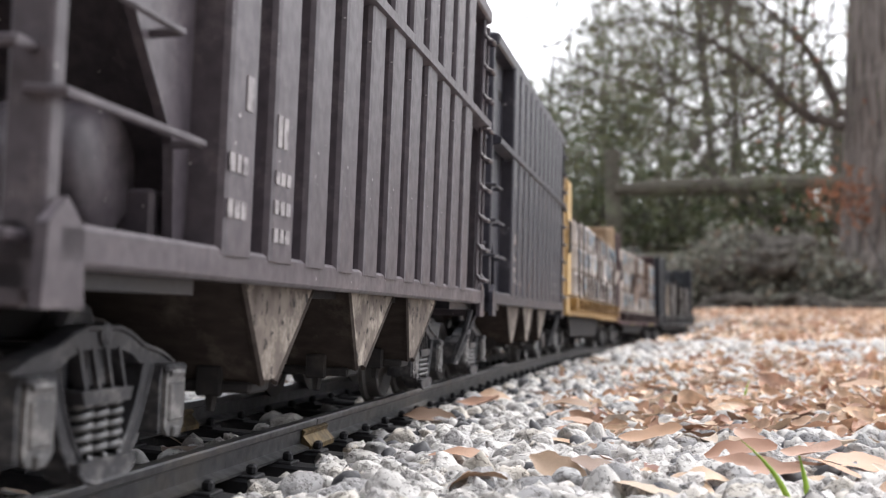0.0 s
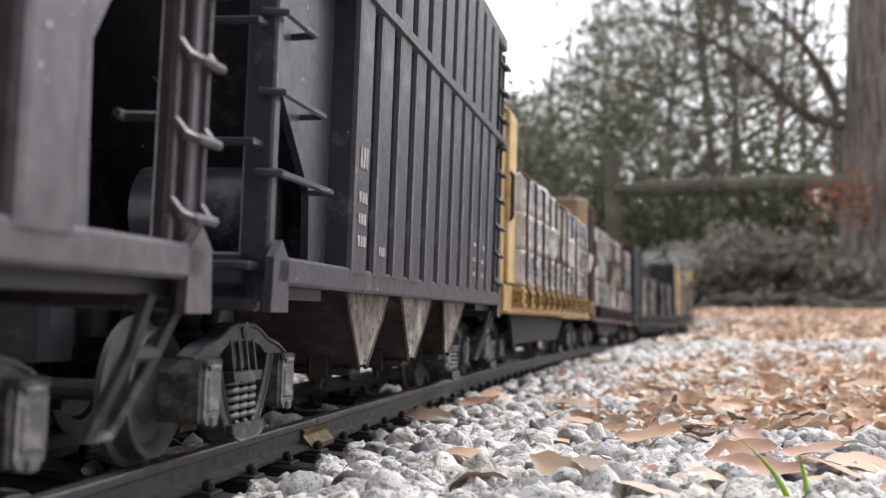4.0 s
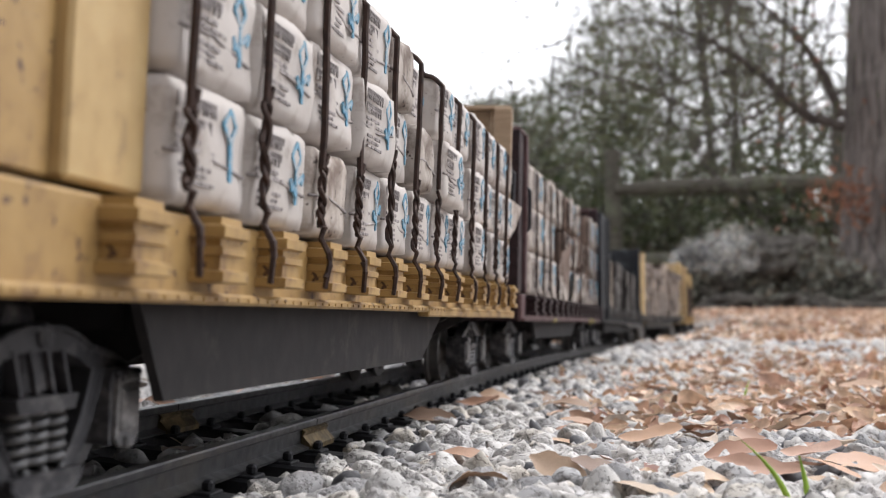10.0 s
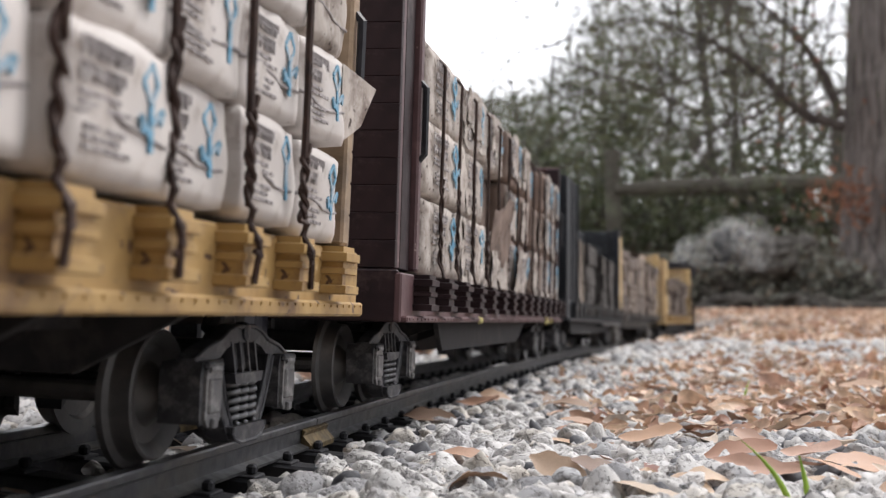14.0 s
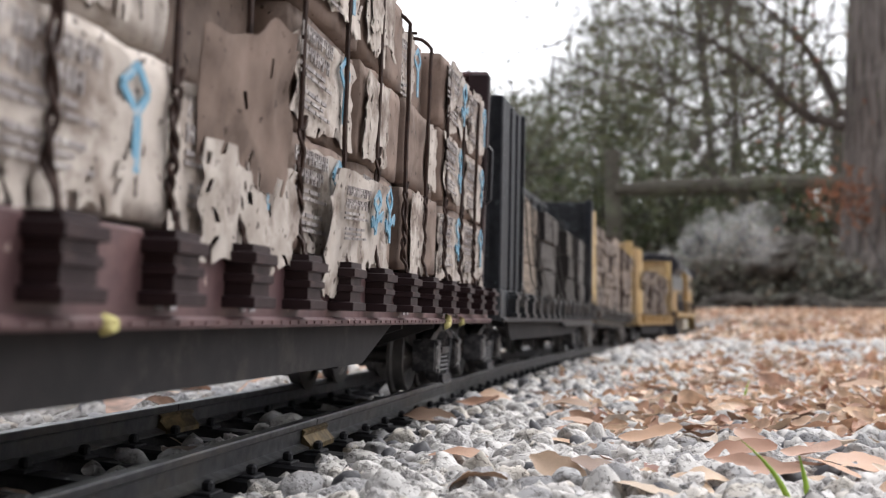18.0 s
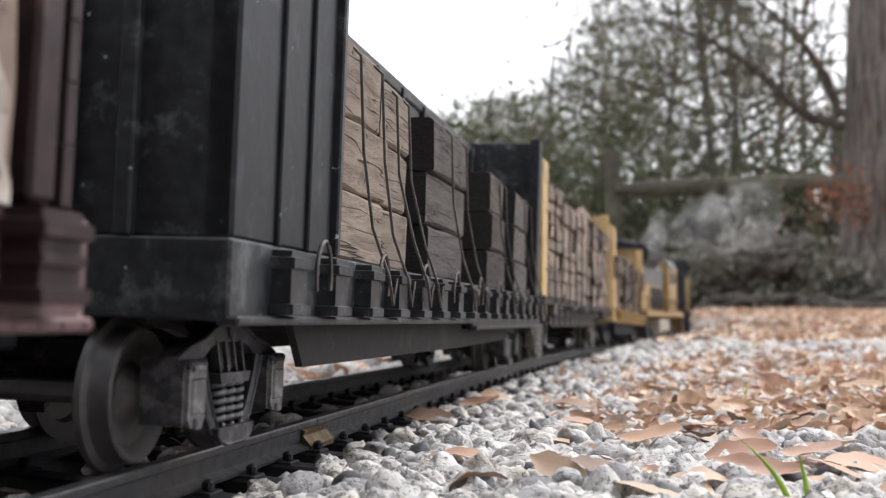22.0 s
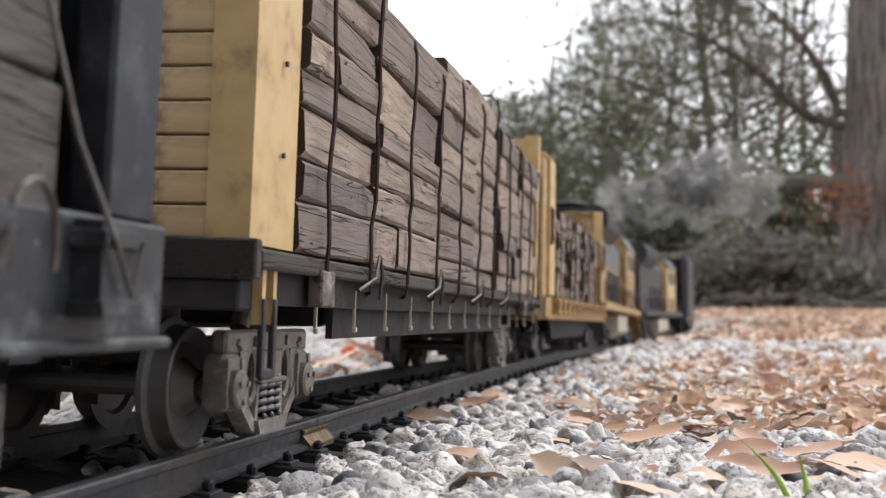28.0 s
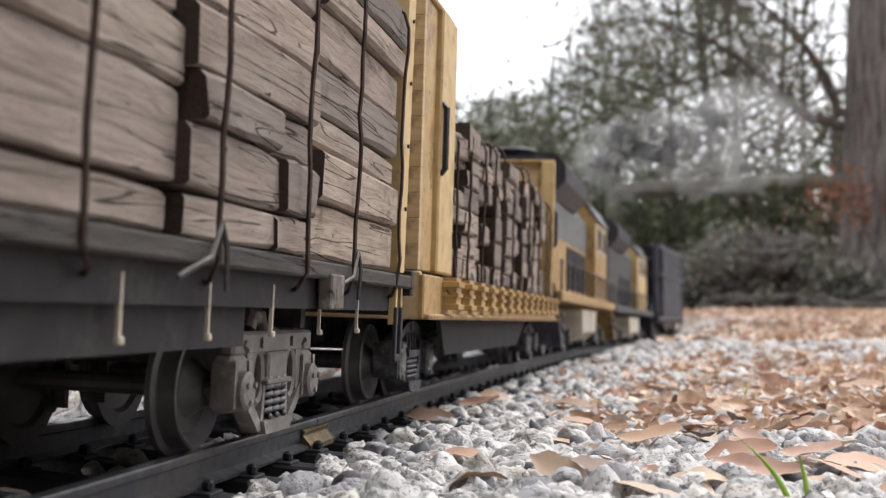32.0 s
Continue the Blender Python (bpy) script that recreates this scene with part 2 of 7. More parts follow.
M = {
    "rail": mat("weathered_rail", (0.085, 0.085, 0.09), (0.05, 0.05, 0.055), 0.36, 220, 0.25, 0.5, (0.11, 0.10, 0.09), 40, 0.5),
    "tie": mat("black_plastic_tie", (0.018, 0.018, 0.021), (0.032, 0.032, 0.036), 0.6, 300, 0.5, 0, (0.075, 0.07, 0.065), 90, 0.3, spec=0.2),
    "joiner": mat("dirty_brass", (0.26, 0.19, 0.10), (0.12, 0.09, 0.05), 0.45, 300, 0.3, 0.6, (0.05, 0.04, 0.03), 90, 0.5),
    "hop1": mat("faded_grey_plastic", (0.088, 0.076, 0.088), (0.058, 0.050, 0.060), 0.40, 260, 0.2, 0, (0.16, 0.14, 0.15), 55, 0.28, speck=((0.42, 0.40, 0.40), 330, 0.03)),
    "hop2": mat("dark_blue_grey_plastic", (0.046, 0.045, 0.058), (0.032, 0.032, 0.043), 0.36, 260, 0.15, 0, (0.15, 0.145, 0.16), 80, 0.22, speck=((0.32, 0.31, 0.32), 300, 0.03)),
    "bay": mat("grimy_hopper_bay", (0.030, 0.024, 0.022), (0.052, 0.042, 0.038), 0.8, 160, 0.4, 0, (0.10, 0.085, 0.075), 60, 0.30, stretch=(1, 1, 3), spec=0.15),
    "dusty": mat("pale_dust_coat", (0.15, 0.125, 0.108), (0.070, 0.056, 0.050), 0.9, 150, 0.9, 0, (0.36, 0.32, 0.275), 60, 0.46, speck=((0.028, 0.024, 0.022), 300, 0.12)),
    "black": mat("black_plastic", (0.018, 0.018, 0.023), (0.030, 0.030, 0.036), 0.42, 300, 0.2, 0, (0.075, 0.078, 0.082), 60, 0.22, spec=0.22),
    "black_dusty": mat("dusty_black_steel", (0.016, 0.0175, 0.021), (0.030, 0.033, 0.038), 0.42, 260, 0.3, 0, (0.12, 0.13, 0.14), 75, 0.30, spec=0.3, speck=((0.30, 0.33, 0.33), 300, 0.03)),
    "black_wing": mat("blue_black_bulkhead_paint", (0.014, 0.0155, 0.020), (0.024, 0.026, 0.032), 0.5, 200, 0.2, 0, (0.050, 0.054, 0.062), 60, 0.3, spec=0.2, speck=((0.20, 0.21, 0.22), 320, 0.02)),
    "under": mat("dark_underframe", (0.022, 0.021, 0.022), (0.036, 0.033, 0.034), 0.8, 160, 0.3, 0, (0.062, 0.055, 0.051), 40, 0.3, spec=0.18),
    "truck": mat("dusty_black_truck", (0.030, 0.030, 0.035), (0.052, 0.052, 0.058), 0.5, 240, 0.4, 0, (0.17, 0.165, 0.165), 90, 0.30, spec=0.22),
    "truck_lid": mat("dusty_grey_journal_lid", (0.070, 0.070, 0.075), (0.115, 0.113, 0.115), 0.45, 240, 0.3, 0, (0.30, 0.29, 0.285), 90, 0.40, spec=0.3),
    "truck_b": mat("dusty_brown_truck", (0.10, 0.088, 0.080), (0.17, 0.15, 0.135), 0.6, 240, 0.25, 0, (0.30, 0.28, 0.26), 70, 0.4),
    "wheel": mat("dark_metal_wheel", (0.070, 0.068, 0.070), (0.105, 0.101, 0.100), 0.5, 180, 0.15, 0.35, (0.115, 0.105, 0.10), 60, 0.4),
    "spring": mat("spring_steel", (0.10, 0.10, 0.105), (0.16, 0.16, 0.165), 0.4, 240, 0.1, 0.5),
    "gold": mat("mustard_yellow_paint", (0.385, 0.250, 0.098), (0.30, 0.185, 0.070), 0.5, 120, 0.15, 0, (0.17, 0.10, 0.058), 60, 0.40, speck=((0.09, 0.05, 0.035), 260, 0.09)),
    "gold_pale": mat("sun_bleached_yellow_paint", (0.49, 0.35, 0.165), (0.41, 0.28, 0.125), 0.55, 120, 0.15, 0, (0.22, 0.16, 0.10), 60, 0.28),
    "plank_tan": mat("tan_end_planks", (0.31, 0.225, 0.15), (0.24, 0.17, 0.11), 0.65, 60, 0.3, 0, (0.13, 0.10, 0.075), 30, 0.3, 0.08, (1, 1, 6)),
    "plank_gold": mat("yellow_end_planks", (0.50, 0.37, 0.21), (0.41, 0.295, 0.16), 0.62, 60, 0.3, 0, (0.17, 0.12, 0.08), 75, 0.24, 0.06, (1, 1, 6)),
    "maroon": mat("faded_maroon_paint", (0.110, 0.060, 0.063), (0.080, 0.044, 0.047), 0.5, 140, 0.15, 0, (0.17, 0.10, 0.095), 40, 0.35, speck=((0.34, 0.26, 0.24), 300, 0.05)),
    # dark end planks; also paints the shade of the bulkhead recess
    "maroon_dark": mat("dark_maroon_paint_and_shade", (0.027, 0.015, 0.017), (0.018, 0.010, 0.012), 0.55, 140, 0.2, 0, (0.085, 0.055, 0.052), 60, 0.25, spec=0.2),
    "wrap": mat("white_lumber_wrap", (0.57, 0.53, 0.505), (0.48, 0.44, 0.415), 0.42, 50, 0.35, 0, (0.24, 0.19, 0.155), 48, 0.26, 0.08, bump_dist=0.001, speck=((0.10, 0.08, 0.07), 300, 0.045)),
    "torn": mat("torn_dirty_wrap", (0.50, 0.45, 0.41), (0.33, 0.285, 0.25), 0.7, 130, 0.6, 0, (0.16, 0.12, 0.10), 62, 0.46, 0.16, bump_dist=0.001, speck=((0.05, 0.035, 0.03), 380, 0.10)),
    "blue": mat("blue_print", (0.09, 0.26, 0.40), (0.15, 0.33, 0.46), 0.5, 80, 0.1, 0, (0.50, 0.50, 0.50), 240, 0.46),
    "print": mat("grey_print", (0.20, 0.18, 0.18), (0.30, 0.27, 0.27), 0.6, 200, 0.1, 0, (0.55, 0.52, 0.5), 190, 0.4),
    "stencil": mat("worn_white_stencil", (0.36, 0.34, 0.35), (0.22, 0.205, 0.215), 0.6, 300, 0.1, 0, (0.10, 0.09, 0.10), 260, 0.55),
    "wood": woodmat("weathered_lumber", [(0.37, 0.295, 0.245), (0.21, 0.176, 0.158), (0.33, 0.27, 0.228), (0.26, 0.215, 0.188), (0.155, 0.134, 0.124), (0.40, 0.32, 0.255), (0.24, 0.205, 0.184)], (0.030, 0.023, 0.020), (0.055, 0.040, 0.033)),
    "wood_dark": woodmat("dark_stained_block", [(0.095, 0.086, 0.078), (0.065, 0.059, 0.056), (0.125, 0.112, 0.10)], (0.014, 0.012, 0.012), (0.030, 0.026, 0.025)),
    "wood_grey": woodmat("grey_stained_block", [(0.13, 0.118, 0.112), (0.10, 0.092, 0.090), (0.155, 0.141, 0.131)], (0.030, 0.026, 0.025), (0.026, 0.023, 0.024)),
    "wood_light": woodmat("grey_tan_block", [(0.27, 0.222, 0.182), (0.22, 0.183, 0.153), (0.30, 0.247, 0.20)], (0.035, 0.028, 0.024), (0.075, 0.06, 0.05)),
    "card": mat("brown_board_pack", (0.23, 0.168, 0.138), (0.14, 0.10, 0.082), 0.8, 90, 0.5, 0, (0.10, 0.07, 0.055), 50, 0.35, 0.18, bump_dist=0.001, speck=((0.06, 0.04, 0.03), 300, 0.08)),
    "wire": mat("rusty_tie_wire", (0.055, 0.030, 0.023), (0.030, 0.019, 0.017), 0.65, 400, 0.2, 0.3),
    "wire_grey": mat("dull_tie_wire", (0.11, 0.10, 0.095), (0.07, 0.065, 0.06), 0.55, 400, 0.2, 0.5),
    "glass": mat("dark_cab_glass", (0.02, 0.024, 0.028), (0.03, 0.034, 0.038), 0.12, 40, 0.0),
    "red": mat("red_plastic", (0.55, 0.10, 0.035), (0.45, 0.08, 0.03), 0.5, 120, 0.1),
    "grey_paint": mat("grey_loco_paint", (0.036, 0.036, 0.038), (0.022, 0.022, 0.024), 0.5, 120, 0.1, 0, (0.12, 0.10, 0.09), 40, 0.3),
    "grey_hood": mat("grey_hood_paint", (0.14, 0.145, 0.145), (0.10, 0.104, 0.106), 0.5, 120, 0.1, 0, (0.20, 0.185, 0.165), 40, 0.3),
    "tank": mat("dirty_pale_tank", (0.52, 0.46, 0.37), (0.40, 0.35, 0.28), 0.55, 80, 0.15, 0, (0.15, 0.12, 0.09), 30, 0.3),
    "stone": mat("white_ballast_stone", (0.60, 0.585, 0.575), (0.38, 0.37, 0.365), 0.9, 420, 1.0, 0, (0.17, 0.165, 0.165), 170, 0.30, 0.36, bump_dist=0.0012, island=True),
    "stone_dark": mat("dark_ballast_stone", (0.055, 0.055, 0.062), (0.10, 0.10, 0.11), 0.6, 300, 0.6, 0, (0.2, 0.2, 0.21), 120, 0.2, 0.4, bump_dist=0.0006, island=True),
    "soil": mat("gravelly_soil", (0.30, 0.26, 0.225), (0.17, 0.145, 0.125), 0.95, 60, 0.8, 0, (0.36, 0.27, 0.20), 3.0, 0.5, bump_dist=0.004),
    "rock": mat("lichen_grey_boulder", (0.10, 0.09, 0.078), (0.040, 0.035, 0.030), 0.95, 22, 1.0, 0, (0.19, 0.175, 0.148), 14, 0.34, 0.2, bump_dist=0.03),
    "bark": mat("grey_oak_bark", (0.27, 0.235, 0.215), (0.06, 0.05, 0.045), 0.95, 34, 1.0, 0, (0.33, 0.30, 0.28), 4, 0.3, 0, (1.6, 1.6, 0.16), bump_dist=0.06),
    "limb": mat("dark_limb_bark", (0.075, 0.062, 0.055), (0.04, 0.033, 0.03), 0.95, 22, 0.8, 0, None, 4, 0.4, 0, (1, 1, 0.4), bump_dist=0.03),
    "fence": mat("weathered_fence_wood", (0.095, 0.088, 0.070), (0.050, 0.045, 0.036), 0.9, 10, 0.6, 0, (0.12, 0.13, 0.09), 4, 0.4, 0, (1, 6, 6), bump_dist=0.01),
    "grass": mat("green_grass_blade", (0.20, 0.36, 0.03), (0.32, 0.46, 0.06), 0.5, 120, 0.1),
    "leaf_oak": leafmat("live_oak_leaves", [(0.050, 0.060, 0.032), (0.095, 0.105, 0.055), (0.16, 0.165, 0.085), (0.11, 0.10, 0.066)], 0.45, 0.40),
    "leaf_bush": leafmat("bush_leaves", [(0.026, 0.036, 0.017), (0.060, 0.078, 0.032), (0.095, 0.105, 0.05), (0.05, 0.05, 0.03)], 0.5, 0.35),
    "leaf_pale": leafmat("grey_green_shrub_leaves", [(0.10, 0.105, 0.080), (0.19, 0.195, 0.155), (0.26, 0.26, 0.215), (0.06, 0.062, 0.045), (0.22, 0.16, 0.11)], 0.6, 0.2),
    "leaf_brown": leafmat("dead_brown_leaves", [(0.11, 0.075, 0.05), (0.06, 0.05, 0.035), (0.15, 0.105, 0.07), (0.05, 0.055, 0.03)], 0.6, 0.3),
    "leaf_red": leafmat("russet_leaves", [(0.30, 0.105, 0.055), (0.17, 0.075, 0.045), (0.38, 0.16, 0.08), (0.14, 0.085, 0.055)], 0.6, 0.35),
    "leaf_dry": leafmat("dry_fallen_leaves", [(0.62, 0.42, 0.28), (0.50, 0.29, 0.19), (0.68, 0.50, 0.35), (0.24, 0.105, 0.07), (0.66, 0.47, 0.33), (0.58, 0.38, 0.29), (0.40, 0.215, 0.14), (0.66, 0.50, 0.36), (0.15, 0.085, 0.06), (0.60, 0.40, 0.25), (0.50, 0.42, 0.35), (0.67, 0.49, 0.33)], 0.5, 0.15),
}


def smoke_material():
    m = bpy.data.materials.new("thin_smoke")
    m.use_nodes = True
    n, l = m.node_tree.nodes, m.node_tree.links
    n.remove(n["Principled BSDF"])
    d = n.new("ShaderNodeBsdfTranslucent")
    d.inputs[0].default_value = (0.85, 0.85, 0.85, 1)
    tr = n.new("ShaderNodeBsdfTransparent")
    ms = n.new("ShaderNodeMixShader")
    tc = n.new("ShaderNodeTexCoord")
    ns = n.new("ShaderNodeTexNoise")
    ns.inputs["Scale"].default_value, ns.inputs["Detail"].default_value = 11, 2.5
    mr = n.new("ShaderNodeMapRange")
    mr.inputs[1].default_value, mr.inputs[2].default_value, mr.inputs[4].default_value = 0.36, 0.78, 0.085
    l.new(tc.outputs["Object"], ns.inputs["Vector"])
    l.new(ns.outputs[0], mr.inputs[0])
    l.new(mr.outputs[0], ms.inputs[0])
    l.new(tr.outputs[0], ms.inputs[1])
    l.new(d.outputs[0], ms.inputs[2])
    l.new(ms.outputs[0], n["Material Output"].inputs["Surface"])
    return m



def stonemat(name, ramp):
    """Crushed stone: tone from stone to stone along a ramp, pitted and dusty."""
    m = bpy.data.materials.new(name)
    m.use_nodes = True
    n, l = m.node_tree.nodes, m.node_tree.links
    bs = n["Principled BSDF"]
    add = n.new("ShaderNodeMath")
    add.operation = "ADD"
    fr = n.new("ShaderNodeMath")
    fr.operation = "FRACT"
    l.new(n.new("ShaderNodeNewGeometry").outputs["Random Per Island"], add.inputs[0])
    l.new(n.new("ShaderNodeObjectInfo").outputs["Random"], add.inputs[1])
    l.new(add.outputs[0], fr.inputs[0])
    cr = n.new("ShaderNodeValToRGB")
    e = cr.color_ramp.elements
    e[0].color, e[1].color = (*ramp[0], 1), (*ramp[-1], 1)
    for i, c in enumerate(ramp[1:-1]):
        e.new((i + 1) / (len(ramp) - 1)).color = (*c, 1)
    l.new(fr.outputs[0], cr.inputs[0])
    pos = n.new("ShaderNodeNewGeometry").outputs["Position"]
    col = cr.outputs[0]
    hts = []
    for scale, lo, hi, dark, share in ((330, 0.50, 0.68, (0.13, 0.12, 0.115), 0.55), (950, 0.58, 0.70, (0.11, 0.105, 0.10), 0.5)):
        k = n.new("ShaderNodeTexNoise")
        k.inputs["Scale"].default_value, k.inputs["Detail"].default_value = scale, 5
        l.new(pos, k.inputs["Vector"])
        r = n.new("ShaderNodeMapRange")
        r.inputs[1].default_value, r.inputs[2].default_value, r.inputs[4].default_value = lo, hi, share
        l.new(k.outputs[0], r.inputs[0])
        x = n.new("ShaderNodeMix")
        x.data_type = "RGBA"
        x.inputs["B"].default_value = (*dark, 1)
        l.new(col, x.inputs["A"])
        l.new(r.outputs[0], x.inputs["Factor"])
        col = x.outputs["Result"]
        hts.append(r.outputs[0])
    l.new(col, bs.inputs["Base Color"])
    bs.inputs["Roughness"].default_value = 0.9
    bs.inputs["Specular IOR Level"].default_value = 0.25
    sm = n.new("ShaderNodeMath")
    sm.operation = "ADD"
    l.new(hts[0], sm.inputs[0])
    l.new(hts[1], sm.inputs[1])
    bp = n.new("ShaderNodeBump")
    bp.invert = True
    bp.inputs["Strength"].default_value, bp.inputs["Distance"].default_value = 1.0, 0.0009
    l.new(sm.outputs[0], bp.inputs["Height"])
    l.new(bp.outputs[0], bs.inputs["Normal"])
    return m


M["stone"] = stonemat("white_ballast_stone", [(0.60, 0.585, 0.57), (0.50, 0.49, 0.48), (0.64, 0.62, 0.60), (0.36, 0.36, 0.365), (0.55, 0.51, 0.455), (0.62, 0.60, 0.59), (0.22, 0.22, 0.23), (0.56, 0.55, 0.55), (0.44, 0.425, 0.41), (0.60, 0.58, 0.56)])
M["smoke"] = smoke_material()
M["moss"] = mat("pale_yellow_lichen", (0.55, 0.50, 0.22), (0.42, 0.38, 0.16), 0.9, 300, 0.8)


# ---- mesh building ----
class MB:
    """Collects plain pieces of one mesh."""

    def __init__(self):
        self.v, self.f = [], []

    def add(self, vs, fs):
        k = len(self.v)
        self.v.extend(tuple(p) for p in vs)
        self.f.extend(tuple(i + k for i in q) for q in fs)
        return self

    def box(self, x0, x1, y0, y1, z0, z1, b=0.0, m=None):
        """A box with chamfered edges."""
        b = min(b, 0.45 * min(x1 - x0, y1 - y0, z1 - z0))
        if b <= 0:
            vs = [Vector((x, y, z)) for x in (x0, x1) for y in (y0, y1) for z in (z0, z1)]
            fs = [(0, 1, 3, 2), (4, 6, 7, 5), (0, 4, 5, 1), (2, 3, 7, 6), (0, 2, 6, 4), (1, 5, 7, 3)]
        else:
            vs, idx = [], {}
            for ix, x in enumerate((x0, x1)):
                for iy, y in enumerate((y0, y1)):
                    for iz, z in enumerate((z0, z1)):
                        c = Vector((x, y, z))
                        o = Vector((b if ix == 0 else -b, b if iy == 0 else -b, b if iz == 0 else -b))
                        for a in range(3):
                            w = c + o
                            w[a] = c[a]
                            idx[ix, iy, iz, a] = len(vs)
                            vs.append(w)
            fs = []
            for a in range(3):
                p, q = (a + 1) % 3, (a + 2) % 3
                for s in (0, 1):
                    quad = []
                    for sp, sq in ((0, 0), (1, 0), (1, 1), (0, 1)):
                        k = [0, 0, 0]
                        k[a], k[p], k[q] = s, sp, sq
                        quad.append(idx[(*k, a)])
                    fs.append(tuple(quad) if s else tuple(reversed(quad)))
            for a in range(3):
                p, q = (a + 1) % 3, (a + 2) % 3
                for sp in (0, 1):
                    for sq in (0, 1):
                        k0, k1 = [0, 0, 0], [0, 0, 0]
                        k0[p] = k1[p] = sp
                        k0[q] = k1[q] = sq
                        k1[a] = 1
                        e = (idx[(*k0, p)], idx[(*k1, p)], idx[(*k1, q)], idx[(*k0, q)])
                        fs.append(e if sp == sq else tuple(reversed(e)))
            for ix in (0, 1):
                for iy in (0, 1):
                    for iz in (0, 1):
                        t = (idx[ix, iy, iz, 0], idx[ix, iy, iz, 1], idx[ix, iy, iz, 2])
                        fs.append(t if (ix + iy + iz) % 2 else tuple(reversed(t)))
        if m is not None:
            vs = [m @ p for p in vs]
        return self.add(vs, fs)

    def tube(self, pts, r, n=8, cap=True):
        """A round bar along points; r is a radius or a list of them."""
        pts = [Vector(p) for p in pts]
        rs = r if isinstance(r, (list, tuple)) else [r] * len(pts)
        vs, fs = [], []
        ref = None
        for i, p in enumerate(pts):
            d = (pts[min(i + 1, len(pts) - 1)] - pts[max(i - 1, 0)]).normalized()
            if ref is None:
                ref = Vector((0, 0, 1)) if abs(d.z) < 0.8 else Vector((1, 0, 0))
            u = (ref - d * ref.dot(d)).normalized()
            ref = u
            w = d.cross(u)
            for k in range(n):
                a = 2 * math.pi * k / n
                vs.append(p + (u * math.cos(a) + w * math.sin(a)) * rs[i])
        for i in range(len(pts) - 1):
            for k in range(n):
                fs.append((i * n + k, i * n + (k + 1) % n, (i + 1) * n + (k + 1) % n, (i + 1) * n + k))
        if cap:
            fs.append(tuple(reversed(range(n))))
            fs.append(tuple(range((len(pts) - 1) * n, len(pts) * n)))
        return self.add(vs, fs)

    def prism(self, poly, axis, a0, a1):
        """A polygon in the other two axes, drawn out along an axis."""
        k = len(poly)
        vs = []
        for a in (a0, a1):
            for p, q in poly:
                vs.append({"x": (a, p, q), "y": (p, a, q), "z": (p, q, a)}[axis])
        fs = [tuple(range(k)), tuple(reversed(range(k, 2 * k)))]
        fs += [(i, i + k, (i + 1) % k + k, (i + 1) % k) for i in range(k)]
        return self.add(vs, fs)

    def loft(self, x, y, secs):
        """Stacked rectangles of (z, half width, half length), joined into one closed body."""
        vs = [(x + a * hx, y + b * hy, z) for z, hx, hy in secs for a, b in ((-1, -1), (1, -1), (1, 1), (-1, 1))]
        k = len(secs)
        fs = [(i * 4 + c, i * 4 + (c + 1) % 4, (i + 1) * 4 + (c + 1) % 4, (i + 1) * 4 + c) for i in range(k - 1) for c in range(4)]
        return self.add(vs, fs + [(3, 2, 1, 0), tuple(range(k * 4 - 4, k * 4))])

    def lathe(self, prof, c, n=28):
        """A profile of (radius, x) turned round the x axis through c."""
        vs, fs = [], []
        for r, x in prof:
            for k in range(n):
                a = 2 * math.pi * k / n
                vs.append((c[0] + x, c[1] + r * math.cos(a), c[2] + r * math.sin(a)))
        for i in range(len(prof) - 1):
            for k in range(n):
                fs.append((i * n + k, i * n + (k + 1) % n, (i + 1) * n + (k + 1) % n, (i + 1) * n + k))
        fs.append(tuple(range(n)))
        fs.append(tuple(reversed(range((len(prof) - 1) * n, len(prof) * n))))
        return self.add(vs, fs)

    def mesh(self, name, smooth=False):
        me = bpy.data.meshes.new(name)
        me.from_pydata(self.v, [], self.f)
        bm = bmesh.new()
        bm.from_mesh(me)
        bmesh.ops.recalc_face_normals(bm, faces=bm.faces)
        bm.to_mesh(me)
        bm.free()
        if smooth:
            me.shade_smooth()
        return me


def part(name, mb, material, parent=None, label="", smooth=False, m=None):
    me = mb if isinstance(mb, bpy.types.Mesh) else mb.mesh(name, smooth)
    if not me.materials:
        me.materials.append(M[material])
    ob = new(name, me)
    ob.parent = parent
    if m is not None:
        ob.matrix_basis = m
    if label:
        tagged(ob, label)
    return ob


# ---- the line of the track: heading, height of the rail head and cross fall along it ----
S_STEP = 0.01
S_AX = np.arange(-1.2, 7.2, S_STEP)
HEAD = np.interp(S_AX, [-1.2, 0, 0.2, 0.4, 0.6, 0.8, 1.0, 1.3, 1.7, 2.1, 2.6, 3.2, 4.0, 7.0],
                 [0.24, 0.181, 0.185, 0.187, 0.184, 0.203, 0.225, 0.225, 0.24, 0.31, 0.32, 0.10, -0.35, -1.7])
HEAD = np.convolve(np.pad(HEAD, 10, mode="edge"), np.ones(21) / 21, "valid")
TRX = np.concatenate([[0], np.cumsum(np.sin(HEAD[:-1]) * S_STEP)])
TRY = np.concatenate([[0], np.cumsum(np.cos(HEAD[:-1]) * S_STEP)])
S_0 = int(np.argmin(abs(S_AX)))
TRX, TRY = TRX - TRX[S_0] - 0.1374, TRY - TRY[S_0]
TRZ = np.interp(S_AX, [-1.2, 0, 0.3, 0.6, 0.8, 1.05, 1.4, 1.9, 2.6, 7], [0.0, 0.0, -0.0003, -0.0011, -0.0022, -0.003, -0.006, -0.014, -0.016, -0.016])
TILT = np.interp(S_AX, [-1.2, 0.1, 0.6, 1.5, 7], [0.098, 0.098, 0.070, 0.0, 0.0])


